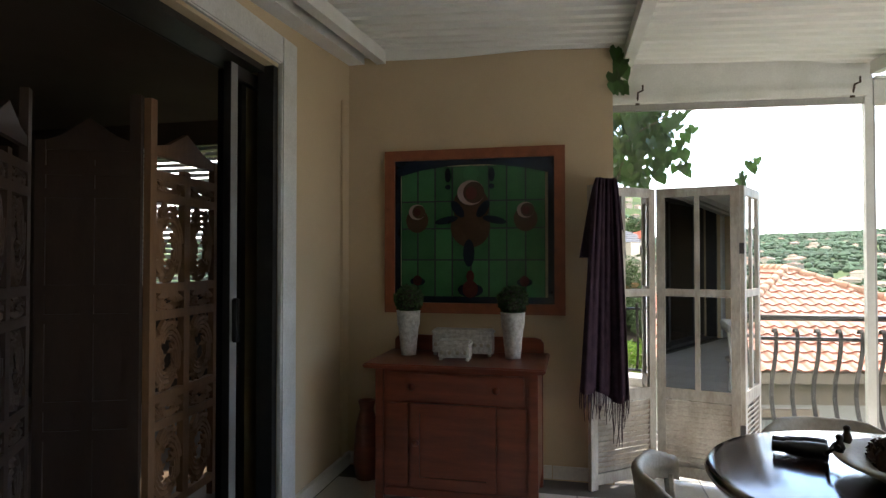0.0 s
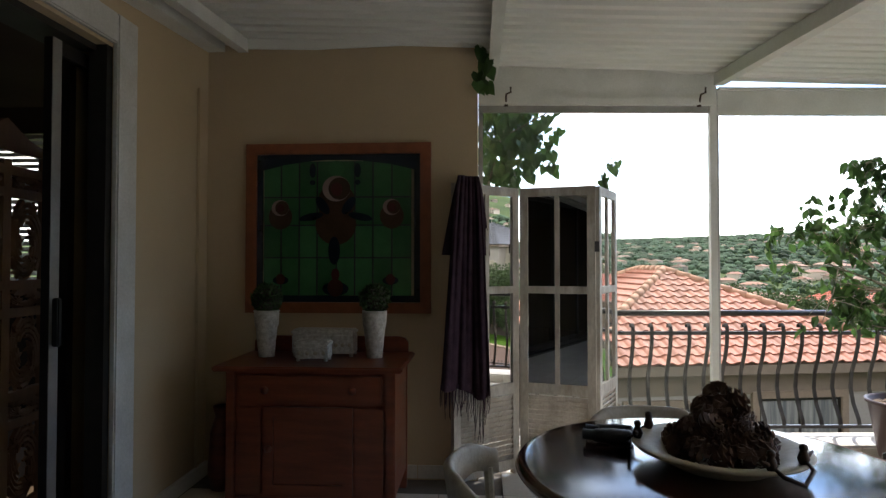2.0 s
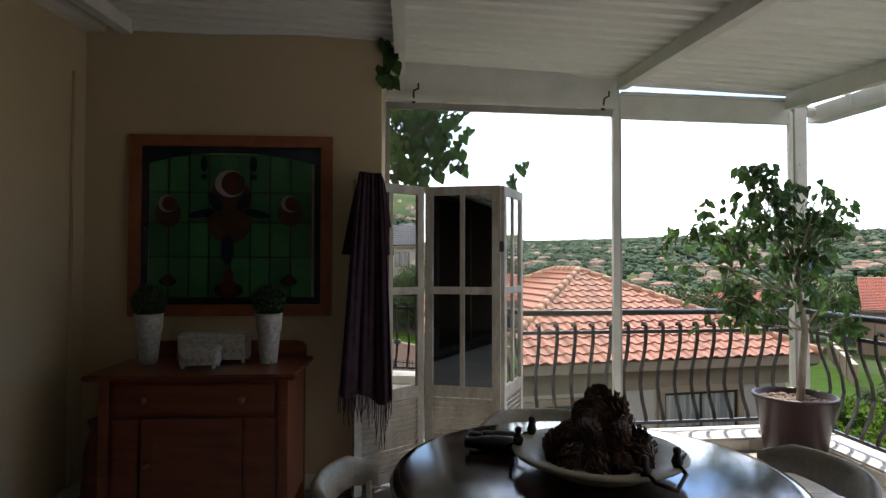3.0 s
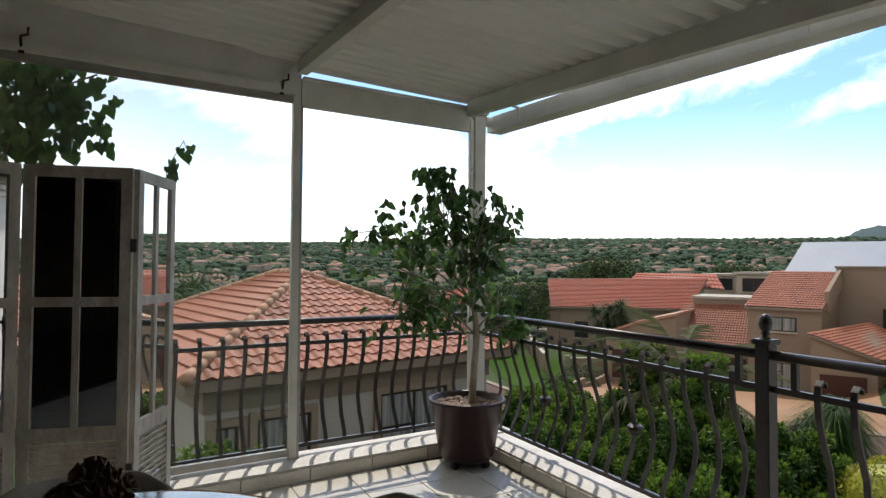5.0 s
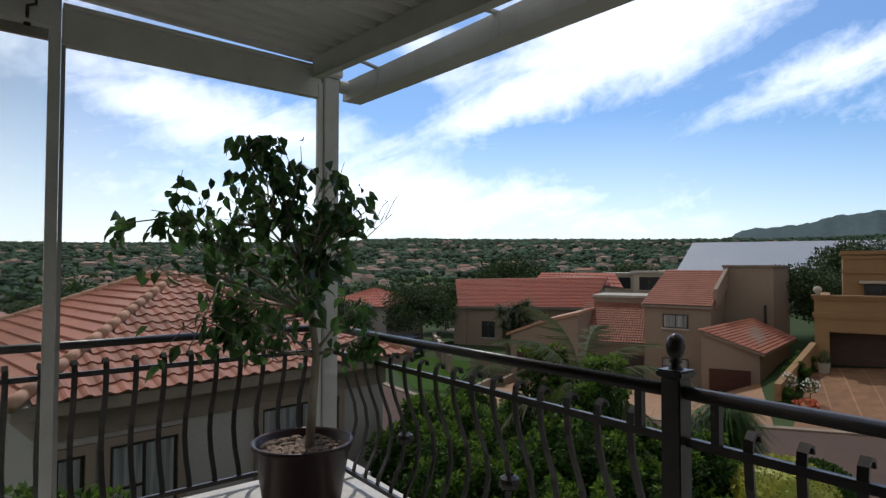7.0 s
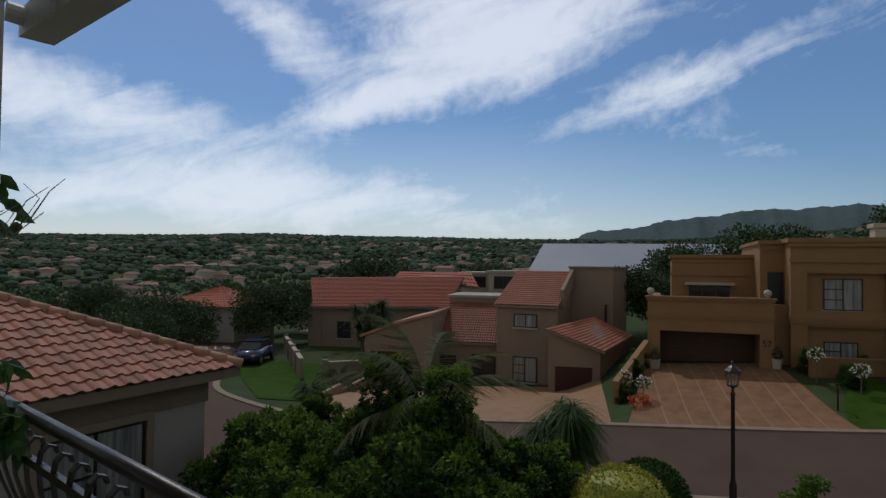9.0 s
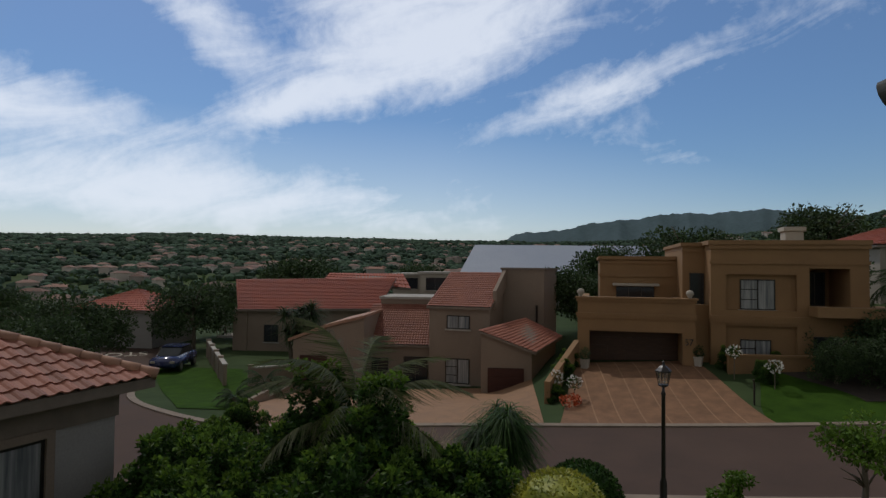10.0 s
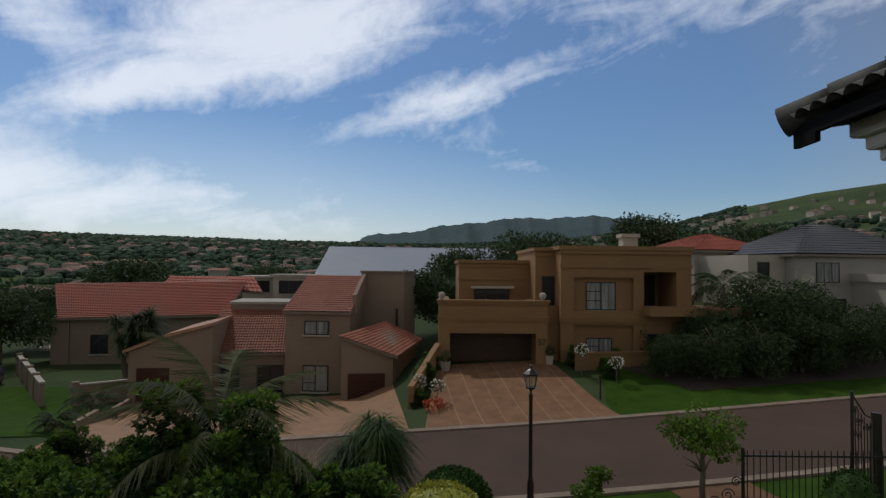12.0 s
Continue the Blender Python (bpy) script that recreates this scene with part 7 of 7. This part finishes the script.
# bowl of pine cones
BC = Vector((0.911, 1.725, TT + 0.001))
bowl = thing("bowl", "wide cream stoneware bowl with bird-shaped iron handles", "bowl")
part("body", lathe([(0, 0.0), (0.13, 0.0), (0.15, 0.012), (0.19, 0.03), (0.228, 0.046), (0.235, 0.053), (0.228, 0.058), (0.19, 0.051), (0.17, 0.045), (0.13, 0.027), (0, 0.022)], 56, m=Matrix.Translation(BC)), M_STONEWARE, bowl, smooth=True)
for ang in (150, -62):
    a = radians(ang)
    out, tan = Vector((math.cos(a), math.sin(a), 0)), Vector((-math.sin(a), math.cos(a), 0))
    c = BC + out * 0.208 + Vector((0, 0, 0.066))
    hd = part("handle", tube([c + tan * -0.06, c + tan * -0.055 + out * 0.03 + Vector((0, 0, -0.018)), c + out * 0.045 + Vector((0, 0, -0.042)), c + tan * 0.055 + out * 0.03 + Vector((0, 0, -0.018)), c + tan * 0.06], 0.006), M_RUST, bowl, "rusty iron handle", True)
    for s in (-0.06, 0.06):
        bmx = lathe([(0, -0.014), (0.01, -0.01), (0.015, 0.004), (0.011, 0.016), (0.008, 0.023), (0.011, 0.03), (0.009, 0.038), (0, 0.042)], 12, m=Matrix.Translation(c + tan * s))
        tube([c + tan * s + Vector((0, 0, 0.0)), c + tan * s * 1.6 + Vector((0, 0, 0.018))], 0.009, bmx, 6, taper=0.003)
        part("bird", bmx, M_RUST, hd, smooth=True)


def cone_mesh():
    """A pine cone: a core with rows of proud scales."""
    V, F = [], []
    rows_ = 6
    for r in range(rows_):
        z = 0.008 + 0.012 * r
        rad = 0.034 * math.sin(math.pi * (0.18 + 0.78 * (r + 0.5) / rows_)) + 0.004
        n = max(int(rad * 210), 5)
        for k in range(n):
            a = 6.283 * (k + 0.5 * (r % 2)) / n
            o, t = np.array([math.cos(a), math.sin(a), 0]), np.array([-math.sin(a), math.cos(a), 0])
            w = 2.9 * rad / n
            base, tip = o * rad * 0.55 + [0, 0, z], o * rad * 1.3 + [0, 0, z + 0.013]
            b = len(V)
            V += [base - t * w * 0.6, base + t * w * 0.6, tip + t * w, tip - t * w, tip + [0, 0, -0.006]]
            F += [(b, b + 1, b + 2, b + 3), (b + 3, b + 2, b + 4), (b, b + 3, b + 4), (b + 1, b + 4, b + 2)]
    me = bpy.data.meshes.new("pine_cone")
    me.from_pydata([tuple(v) for v in V], [], F)
    me.materials.append(M_CONE)
    return me


CONE = cone_mesh()
rs = random.Random(9)
spots = [(0.118 * math.cos(a), 0.118 * math.sin(a), 0.055) for a in (k * 6.283 / 13 for k in range(13))] + [(0.075 * math.cos(a), 0.075 * math.sin(a), 0.085) for a in (k * 6.283 / 9 + 0.3 for k in range(9))]
spots += [(-0.09, -0.03, 0.105), (-0.045, -0.06, 0.12), (-0.03, 0.02, 0.12), (0.03, 0.045, 0.125), (0.075, 0.015, 0.115), (0.10, -0.04, 0.09), (0.045, -0.05, 0.11), (0.0, -0.02, 0.09), (0.01, 0.03, 0.15), (0.05, 0.05, 0.15), (-0.02, 0.06, 0.145), (0.02, 0.055, 0.18), (0.055, 0.025, 0.165)]
for x, y, z in spots:
    o = tagged(new("pine_cone", CONE), "open brown pine cone heaped in the bowl", "pine cone", "pine cones in the bowl")
    o.matrix_world = Matrix.Translation(BC + Vector((x, y, z))) @ pose(0, 0, 0, rs.uniform(-80, 80), rs.uniform(-80, 80), rs.uniform(0, 360)) @ Matrix.Scale(rs.uniform(0.72, 1.0), 4) @ Matrix.Translation((0, 0, -0.04))

bino = thing("binoculars", "black rubber-armoured binoculars lying on the table", "binoculars", Matrix.Translation((0.645, 1.915, TT + 0.001)) @ pose(0, 0, 0, 0, 0, 162) @ Matrix.Scale(0.86, 4))
for y in (-0.034, 0.034):
    part("barrel", lathe([(0, -0.085), (0.026, -0.085), (0.03, -0.075), (0.03, -0.01), (0.026, 0.0), (0.024, 0.04), (0.019, 0.05), (0.019, 0.082), (0.022, 0.085), (0.016, 0.088), (0, 0.08)], 20, m=pose(0, y, 0.031, 0, 90)), M_BLACK, bino, smooth=True)
part("bridge", boxes((-0.03, 0.03, -0.016, 0.016, 0.022, 0.048), bevel=0.006), M_BLACK, bino)
part("focus_wheel", lathe([(0, -0.012), (0.012, -0.012), (0.012, 0.012), (0, 0.012)], 14, m=pose(0.045, 0, 0.045, 0, 90)), M_BLACK, bino)

# potted ficus in the corner
PC = Vector((3.25, 4.38, 0))
pot = thing("potted_tree", "ficus tree in a glazed plum-brown pot on castors", "potted tree")
part("pot", lathe([(0, 0.065), (0.19, 0.065), (0.205, 0.08), (0.265, 0.452), (0.281, 0.46), (0.285, 0.48), (0.27, 0.485), (0.256, 0.47), (0.25, 0.42), (0, 0.42)], 48, m=Matrix.Translation(PC)), M_POT, pot, smooth=True)
for k in range(4):
    a = k * math.pi / 2 + 0.5
    part("castor", lathe([(0, -0.018), (0.03, -0.018), (0.034, 0), (0.03, 0.018), (0, 0.018)], 14, m=Matrix.Translation(PC + Vector((0.16 * math.cos(a), 0.16 * math.sin(a), 0.027))) @ pose(0, 0, 0, 90, 0, math.degrees(a))), M_BLACK, pot)
part("castor_plate", lathe([(0, 0.045), (0.18, 0.045), (0.18, 0.064), (0, 0.064)], 24, m=Matrix.Translation(PC)), M_BLACK, pot)
rng = np.random.default_rng(3)
n = 420
ang, rad = rng.random(n) * 6.283, 0.243 * np.sqrt(rng.random(n))
sc = 0.011 + 0.012 * rng.random(n)
jit = 1 + 0.5 * (rng.random((n, len(BV), 1)) - 0.5)
V = BV[None] * jit * sc[:, None, None] * np.array([1, 1, 0.65]) + np.stack([PC.x + rad * np.cos(ang), PC.y + rad * np.sin(ang), 0.428 + 0.012 * rng.random(n)], -1)[:, None]
peb = raw("gravel", V.reshape(-1, 3), (BF[None] + (np.arange(n) * len(BV))[:, None, None]).reshape(-1, 3), M_PEBBLE, pot)
peb["kind"] = "stuff"
# trunk and crown: bent stem, many twigs, pointed leaves hanging from them
view = Vector((0.97, -0.24, 0))      # along the crown's longer side
bm = bmesh.new()
stem = [PC + Vector((0.03, -0.02, 0.42)), PC + Vector((0.045, -0.03, 0.72)), PC + Vector((0.06, -0.04, 0.96)), PC + Vector((0.03, -0.03, 1.2)), PC + Vector((0.0, -0.05, 1.45))]
tube(stem, 0.028, bm, 10, taper=0.018)
tips = []
rs = random.Random(17)


def grow(start, direction, length, radius, depth):
    mid_ = start + direction * length * 0.5 + Vector((rs.uniform(-1, 1), rs.uniform(-1, 1), rs.uniform(-0.5, 1))) * length * 0.08
    end = start + direction * length + Vector((0, 0, -0.05 * length))
    tube([start, mid_, end], radius, bm, 6, taper=radius * 0.55)
    tips.append((mid_, direction))
    tips.append((end, direction))
    if depth:
        for _ in range(3):
            d = (direction + Vector((rs.gauss(0, 0.55), rs.gauss(0, 0.55), rs.gauss(0.05, 0.5)))).normalized()
            grow(start.lerp(end, rs.uniform(0.45, 1)), d, length * rs.uniform(0.55, 0.8), radius * 0.55, depth - 1)


for s, dx, dy, dz, ln in ((2, -1.0, 0.1, 0.75, 0.40), (2, 0.6, 0.2, 0.8, 0.36), (3, -0.7, -0.2, 1.0, 0.42), (3, 0.35, -0.3, 1.0, 0.42), (4, -0.25, 0.1, 1.0, 0.36), (4, 0.25, 0.2, 1.0, 0.36), (3, -0.95, 0.25, 0.3, 0.36), (2, 0.8, -0.3, 0.25, 0.3), (2, -0.6, 0.5, 0.1, 0.30), (3, 0.1, 0.7, 0.5, 0.36), (3, 0.0, -0.7, 0.5, 0.34), (4, -0.7, 0.0, 0.85, 0.42), (3, -1.0, 0.05, 0.5, 0.70), (4, -0.55, 0.1, 1.0, 0.56), (4, -0.3, -0.1, 1.0, 0.42), (4, 0.45, 0.0, 0.9, 0.46), (3, -0.9, -0.1, 0.2, 0.42)):
    d = (view * dx + Vector((0.17, 0.68, 0)) * (dy - 0.1) + Vector((0, 0, dz))).normalized()
    grow(stem[s] - view * 0.02, d, ln * (0.86 if dx < 0 else 0.72), 0.010, 2)
# the long branch that leans out over the roof side
arm = [stem[3], stem[3] - view * 0.28 + Vector((0, -0.05, 0.2)), stem[3] - view * 0.58 + Vector((0, -0.12, 0.40)), stem[3] - view * 0.82 + Vector((0, -0.2, 0.50)), stem[3] - view * 1.04 + Vector((0, -0.28, 0.46))]
tube(arm, 0.009, bm, 6, taper=0.003)
for k in range(26):
    t = 0.45 + 0.55 * k / 25
    i = min(int(t * 4), 3)
    tips.append((arm[i].lerp(arm[i + 1], t * 4 - i) + Vector((rs.gauss(0, 0.02), rs.gauss(0, 0.02), rs.gauss(0, 0.025))), -view))
for k in range(5):
    s = arm[1].lerp(arm[3], k / 5)
    grow(s, (-view * 0.5 + Vector((rs.gauss(0, 0.2), rs.gauss(0, 0.2), 0.9))).normalized(), 0.2, 0.005, 1)
# leaders that top the crown
for goal, count_ in ((Vector((2.84, 4.34, 2.14)), 9), (Vector((3.26, 4.12, 1.98)), 5), (Vector((3.54, 4.2, 1.78)), 4), (Vector((2.76, 4.4, 1.02)), 7)):
    base_ = stem[4] if goal.z > 1.5 else stem[3]
    tube([base_, base_.lerp(goal, 0.5) + Vector((0.03, 0, 0.05)), goal], 0.008, bm, 6, taper=0.003)
    for k in range(count_):
        grow(base_.lerp(goal, 0.35 + 0.65 * k / count_), Vector((rs.gauss(0, 0.5), rs.gauss(0, 0.35), 0.45)).normalized(), 0.15, 0.004, 1)
    tips.append((goal, Vector((0, 0, 1))))
# bare twigs reaching past the corner post
tw = [stem[4], Vector((3.38, 4.20, 1.54)), Vector((3.50, 4.10, 1.63)), Vector((3.63, 4.03, 1.77))]
tube(tw, 0.006, bm, 5, taper=0.0015)
for k, (a_, b_) in enumerate(((0.3, 0.16), (0.5, -0.1), (0.62, 0.14), (0.75, -0.09), (0.85, 0.1))):
    s = tw[1].lerp(tw[3], a_)
    tube([s, s + Vector((0.06, 0, 0.07 + 0.4 * abs(b_))), s + Vector((0.06 + b_ * 0.5, 0.01, 0.10 + 0.6 * abs(b_)))], 0.0028, bm, 4, taper=0.001)
part("trunk", bm, M_PALEBARK, pot, smooth=True)
LV, LF = [], []
for p, d in tips:
    for _ in range(rs.randint(1, 2)):
        o = p + Vector((rs.gauss(0, 0.034), rs.gauss(0, 0.034), rs.gauss(-0.01, 0.03)))
        ax_ = Vector((rs.gauss(0, 0.6), rs.gauss(0, 0.6), -0.75 + rs.gauss(0, 0.35))).normalized()
        sd = ax_.cross(Vector((rs.gauss(0, 1), rs.gauss(0, 1), 0.3))).normalized()
        nn = sd.cross(ax_)
        L = rs.uniform(0.07, 0.115)
        b = len(LV)
        for t, w, k in ((0, 0, 0), (0.3, 0.26, 0.05), (0.62, 0.2, 0.04), (1.0, 0, -0.08)):
            c = o + ax_ * L * t + nn * L * k
            LV += [c - sd * L * w + nn * L * w * 0.3, c, c + sd * L * w + nn * L * w * 0.3]
        for r in range(3):
            for q in range(2):
                a = b + 3 * r + q
                LF.append((a, a + 1, a + 4, a + 3))
raw("crown", LV, LF, M_LEAF, pot, "glossy dark green pointed leaves")

# climbing vine outside the glass and at the wall end
vine = thing("vine", "climbing vine with heart-shaped green leaves", "vine")
LV, LF = [], []
rs = random.Random(23)


def heart(o, size, face):
    nrm = (face + Vector((rs.gauss(0, 0.5), rs.gauss(0, 0.5), rs.gauss(0, 0.4)))).normalized()
    dn = (Vector((rs.gauss(0, 0.35), rs.gauss(0, 0.2), -1))).normalized()
    sd = dn.cross(nrm).normalized()
    b = len(LV)
    for x, y in ((0, 0), (0.35, -0.2), (0.55, 0.12), (0.38, 0.5), (0, 1.0), (-0.38, 0.5), (-0.55, 0.12), (-0.35, -0.2)):
        LV.append(o + sd * x * size + dn * y * size + nrm * abs(x) * size * 0.2)
    LF.extend([(b, b + 1, b + 2, b + 3), (b, b + 3, b + 4), (b, b + 4, b + 5), (b, b + 5, b + 6, b + 7)])


out_n = Vector((0, -1, 0.2))
for k in range(270):
    t = rs.random()
    x = 0.24 + 0.70 * t * rs.uniform(0.6, 1.0)
    low_z = 1.95 + 0.25 * t
    heart(Vector((x, 4.98 + 0.16 * rs.random(), low_z + (2.75 - low_z) * rs.random() ** 0.8)), rs.uniform(0.06, 0.105), out_n)
for k in range(16):
    heart(Vector((1.28 + 0.12 * rs.random() - 0.010 * k, 4.98 + 0.05 * rs.random(), 2.30 - 0.022 * k)), rs.uniform(0.05, 0.085), out_n)
for k in range(26):
    heart(Vector((0.215 + 0.10 * rs.random(), 3.96 + 0.3 * rs.random(), 2.62 + 0.28 * rs.random())), rs.uniform(0.06, 0.09), out_n)
raw("leaves", LV, LF, M_VINE, vine)
bm = bmesh.new()
tube([(0.26, 5.02, 0.1), (0.30, 5.04, 1.2), (0.28, 5.02, 2.0), (0.42, 5.05, 2.5), (0.8, 5.02, 2.7)], 0.012, bm, 6, taper=0.006)
tube([(1.24, 5.0, 1.9), (1.22, 5.0, 2.1), (1.33, 5.0, 2.32)], 0.004, bm, 5, taper=0.003)
part("stem", bm, M_BARK, vine)

# hooks under the header
for x in (0.44, 1.93):
    hk = thing("hook", "small rusty iron blind hook", "hook", group="hooks on the header")
    y = back_y(x) - 0.05
    part("shank", tube([(x, y, 2.66), (x, y - 0.02, 2.70), (x, y - 0.04, 2.735), (x + 0.035, y - 0.04, 2.75), (x + 0.035, y - 0.04, 2.79)], 0.008, segments=6), M_RUST, hk)
    part("plate", boxes((x - 0.015, x + 0.015, y - 0.004, y + 0.006, 2.65, 2.71)), M_RUST, hk)

# carved folding screen and curtain inside the room
carved = thing("carved_screen", "carved brown wooden folding screen with pierced panels", "folding screen")


def carved_panel(p, q, pierced=True, height=2.2, wood=M_CARVED):
    p, q = Vector((*p, 0)), Vector((*q, 0))
    w = (q - p).length
    m = Matrix.Translation(p) @ pose(0, 0, 0, 0, 0, math.degrees(math.atan2(q.y - p.y, q.x - p.x)))
    T = 0.02
    pan = part("panel_frame", boxes((0, 0.055, -T, T, -0.008, height + 0.15), m=m), wood, carved)
    part("stile", boxes((w - 0.05, w, -T, T, -0.008, height - 0.1), m=m), wood, pan)
    part("stile", boxes((w / 2 - 0.03, w / 2 + 0.03, -T, T, 0.1, height - 0.2), m=m), wood, pan)
    zs_ = [0.08, 0.55, 0.70, 1.15, 1.30, 1.80, 1.92]
    for z in zs_:
        part("rail", boxes((0.05, w - 0.05, -T, T, z, z + 0.05), m=m), wood, pan)
    bm = bmesh.new()
    prism(bm, [(0.05, 2.05), (w - 0.05, 2.05), (w - 0.05, 2.1), (w * 0.75, 2.13), (w * 0.5, 2.22), (w * 0.25, 2.13), (0.05, 2.1)], -T * 0.8, T * 0.8, m=m)
    part("crest", bm, wood, pan)
    if not pierced:
        part("board", boxes((0.05, w - 0.05, -0.008, 0.008, 0.13, 2.05), m=m), M_CARVED_SHADED, pan)
        return
    rq = random.Random(int(w * 1000))
    for i, (a, b) in enumerate(zip(zs_, zs_[1:])):
        for x0, x1 in ((0.05, w / 2 - 0.03), (w / 2 + 0.03, w - 0.05)):
            bm = bmesh.new()
            z0, z1 = a + 0.05, b
            cx, cz, hx_, hz_ = (x0 + x1) / 2, (z0 + z1) / 2, (x1 - x0) / 2, (z1 - z0) / 2
            for k in range(7):
                ph = k * 0.9
                pts = [m @ Vector((cx + hx_ * 0.95 * math.cos(ph + 3.2 * t) * (1 - 0.55 * t), 0, cz + hz_ * 0.98 * math.sin(ph + 3.2 * t) * (1 - 0.55 * t))) for t in np.linspace(0, 1, 9)]
                tube(pts, 0.018, bm, 5, taper=0.012)
            steps_ = max(int(hz_ / 0.06), 1)
            for k in range(steps_):
                zc = z0 + (k + 0.5) * (z1 - z0) / steps_
                for sx in (-1, 1):
                    c = Vector((cx + sx * hx_ * 0.42, 0, zc + sx * 0.02))
                    for a_ in (0.4, 1.3, 2.2, 3.4, 4.6, 5.5):
                        d = Vector((math.cos(a_), 0, math.sin(a_))) * min(0.05, hx_ * 0.62)
                        tube([m @ c, m @ (c + d * 0.55), m @ (c + d)], 0.019, bm, 5, taper=0.006)
            part("fretwork", bm, wood, pan)


carved_panel((-2.26, 2.66), (-2.31, 3.36))
# the next two panels have their shade painted in by the darker wood
carved_panel((-2.26, 2.62), (-2.74, 2.44), False, wood=M_CARVED_SHADED)
carved_panel((-2.76, 2.40), (-2.42, 1.86), wood=M_CARVED_SHADED)
bm = bmesh.new()
NXc = 30
cv = [[bm.verts.new((-2.06 + 0.03 * math.sin(j * 1.25), 3.0 + 0.33 * j / NXc, z)) for j in range(NXc + 1)] for z in (0.02, 1.3, 2.6)]
for a, b in zip(cv, cv[1:]):
    for j in range(NXc):
        bm.faces.new((a[j], a[j + 1], b[j + 1], b[j]))
curtain = part("curtain", bm, M_CURTAIN, smooth=True)
so = curtain.modifiers.new("cloth", "SOLIDIFY")
so.thickness = 0.004
tagged(curtain, "black curtain drawn aside within the sliding door", "curtain")
part("curtain_rod", tube([(-2.06, 0.4, 2.62), (-2.06, 3.4, 2.62)], 0.014), M_DARKALU, curtain)

# ---- pieces: floor tiles, skirting, kerb faces, roof tiles ----
TS = 0.40
tile_me = mesh_of("tile", box(bmesh.new(), 0.003, TS - 0.003, 0.003, TS - 0.003, -0.012, -0.001, bevel=0.0015), M_TILE)
nx, ny = int((3.485 - XL) / TS) + 1, int((4.50 + 3.9) / TS) + 1
for i in range(nx):
    for j in range(ny):
        x, y = XL + 0.03 + TS * i, 4.56 - TS * (j + 1)
        if x > 3.40 or (y > YW - 0.35 and x < 0.1):
            continue
        o = new("tile", tile_me)
        o.parent, o.location = floor, (x, y, 0)
        if x + TS > 3.48:
            o.scale.x = (3.48 - x) / TS
skirt_me = mesh_of("tile", box(bmesh.new(), 0.003, 0.397, -0.012, -0.001, 0, 0.088, bevel=0.002), M_TILE)
for k in range(5):
    o = new("tile", skirt_me)
    o.parent, o.location = wall_end, (0.218 - 0.4 * (k + 1), YW, 0)
for k in range(7):
    o = new("tile", skirt_me)
    x = 0.28 + 0.46 * k
    o.parent, o.matrix_basis = kerb_back, Matrix.Translation((x, back_y(x) - 0.216, 0)) @ pose(0, 0, 0, 0, 0, back_turn) @ Matrix.Diagonal((1.15, 1, 0.95, 1))
for k in range(16):
    o = new("tile", skirt_me)
    o.parent, o.matrix_basis = kerb_right, Matrix.Translation((3.489, 4.52 - 0.5 * k, 0)) @ pose(0, 0, 0, 0, 0, -90) @ Matrix.Diagonal((1.25, 1, 0.95, 1))


def roof_tile_mesh():
    """One interlocking tile: an S roll with a thick lower edge; x across, y up the slope."""
    bm = bmesh.new()
    prof_ = [(0.0, 0.0), (0.05, 0.002), (0.10, 0.008), (0.145, 0.034), (0.19, 0.048), (0.235, 0.036), (0.27, 0.008), (0.302, 0.002)]
    lo = [bm.verts.new((x, 0, z + 0.032)) for x, z in prof_]
    hi = [bm.verts.new((x, 0.36, z)) for x, z in prof_]
    un = [bm.verts.new((x, 0.004, z + 0.002)) for x, z in prof_]
    for i in range(len(prof_) - 1):
        bm.faces.new((lo[i], lo[i + 1], hi[i + 1], hi[i]))
        bm.faces.new((un[i], un[i + 1], lo[i + 1], lo[i]))
    bmesh.ops.recalc_face_normals(bm, faces=bm.faces)
    return mesh_of("roof_tile", bm, M_ROOFTILE)


RT = roof_tile_mesh()
slope = math.atan2(TZ - EZ, LN / 2)
rows_n = 14
course = (LN / 2) / math.cos(slope) / rows_n
for r in range(rows_n):
    y = r * course * math.cos(slope)
    z = EZ + r * course * math.sin(slope) + 0.012
    a, b = y + 0.02, LN - y - 0.02
    k = math.ceil(a / 0.3)
    while 0.3 * (k + 1) <= b + 0.05:
        o = new("roof_tile", RT)
        o.parent = front
        o.matrix_basis = Matrix.Translation((0.3 * k, y - 0.03, z)) @ pose(0, 0, 0, math.degrees(slope)) @ Matrix.Diagonal((1, course / 0.335, 1, 1))
        k += 1
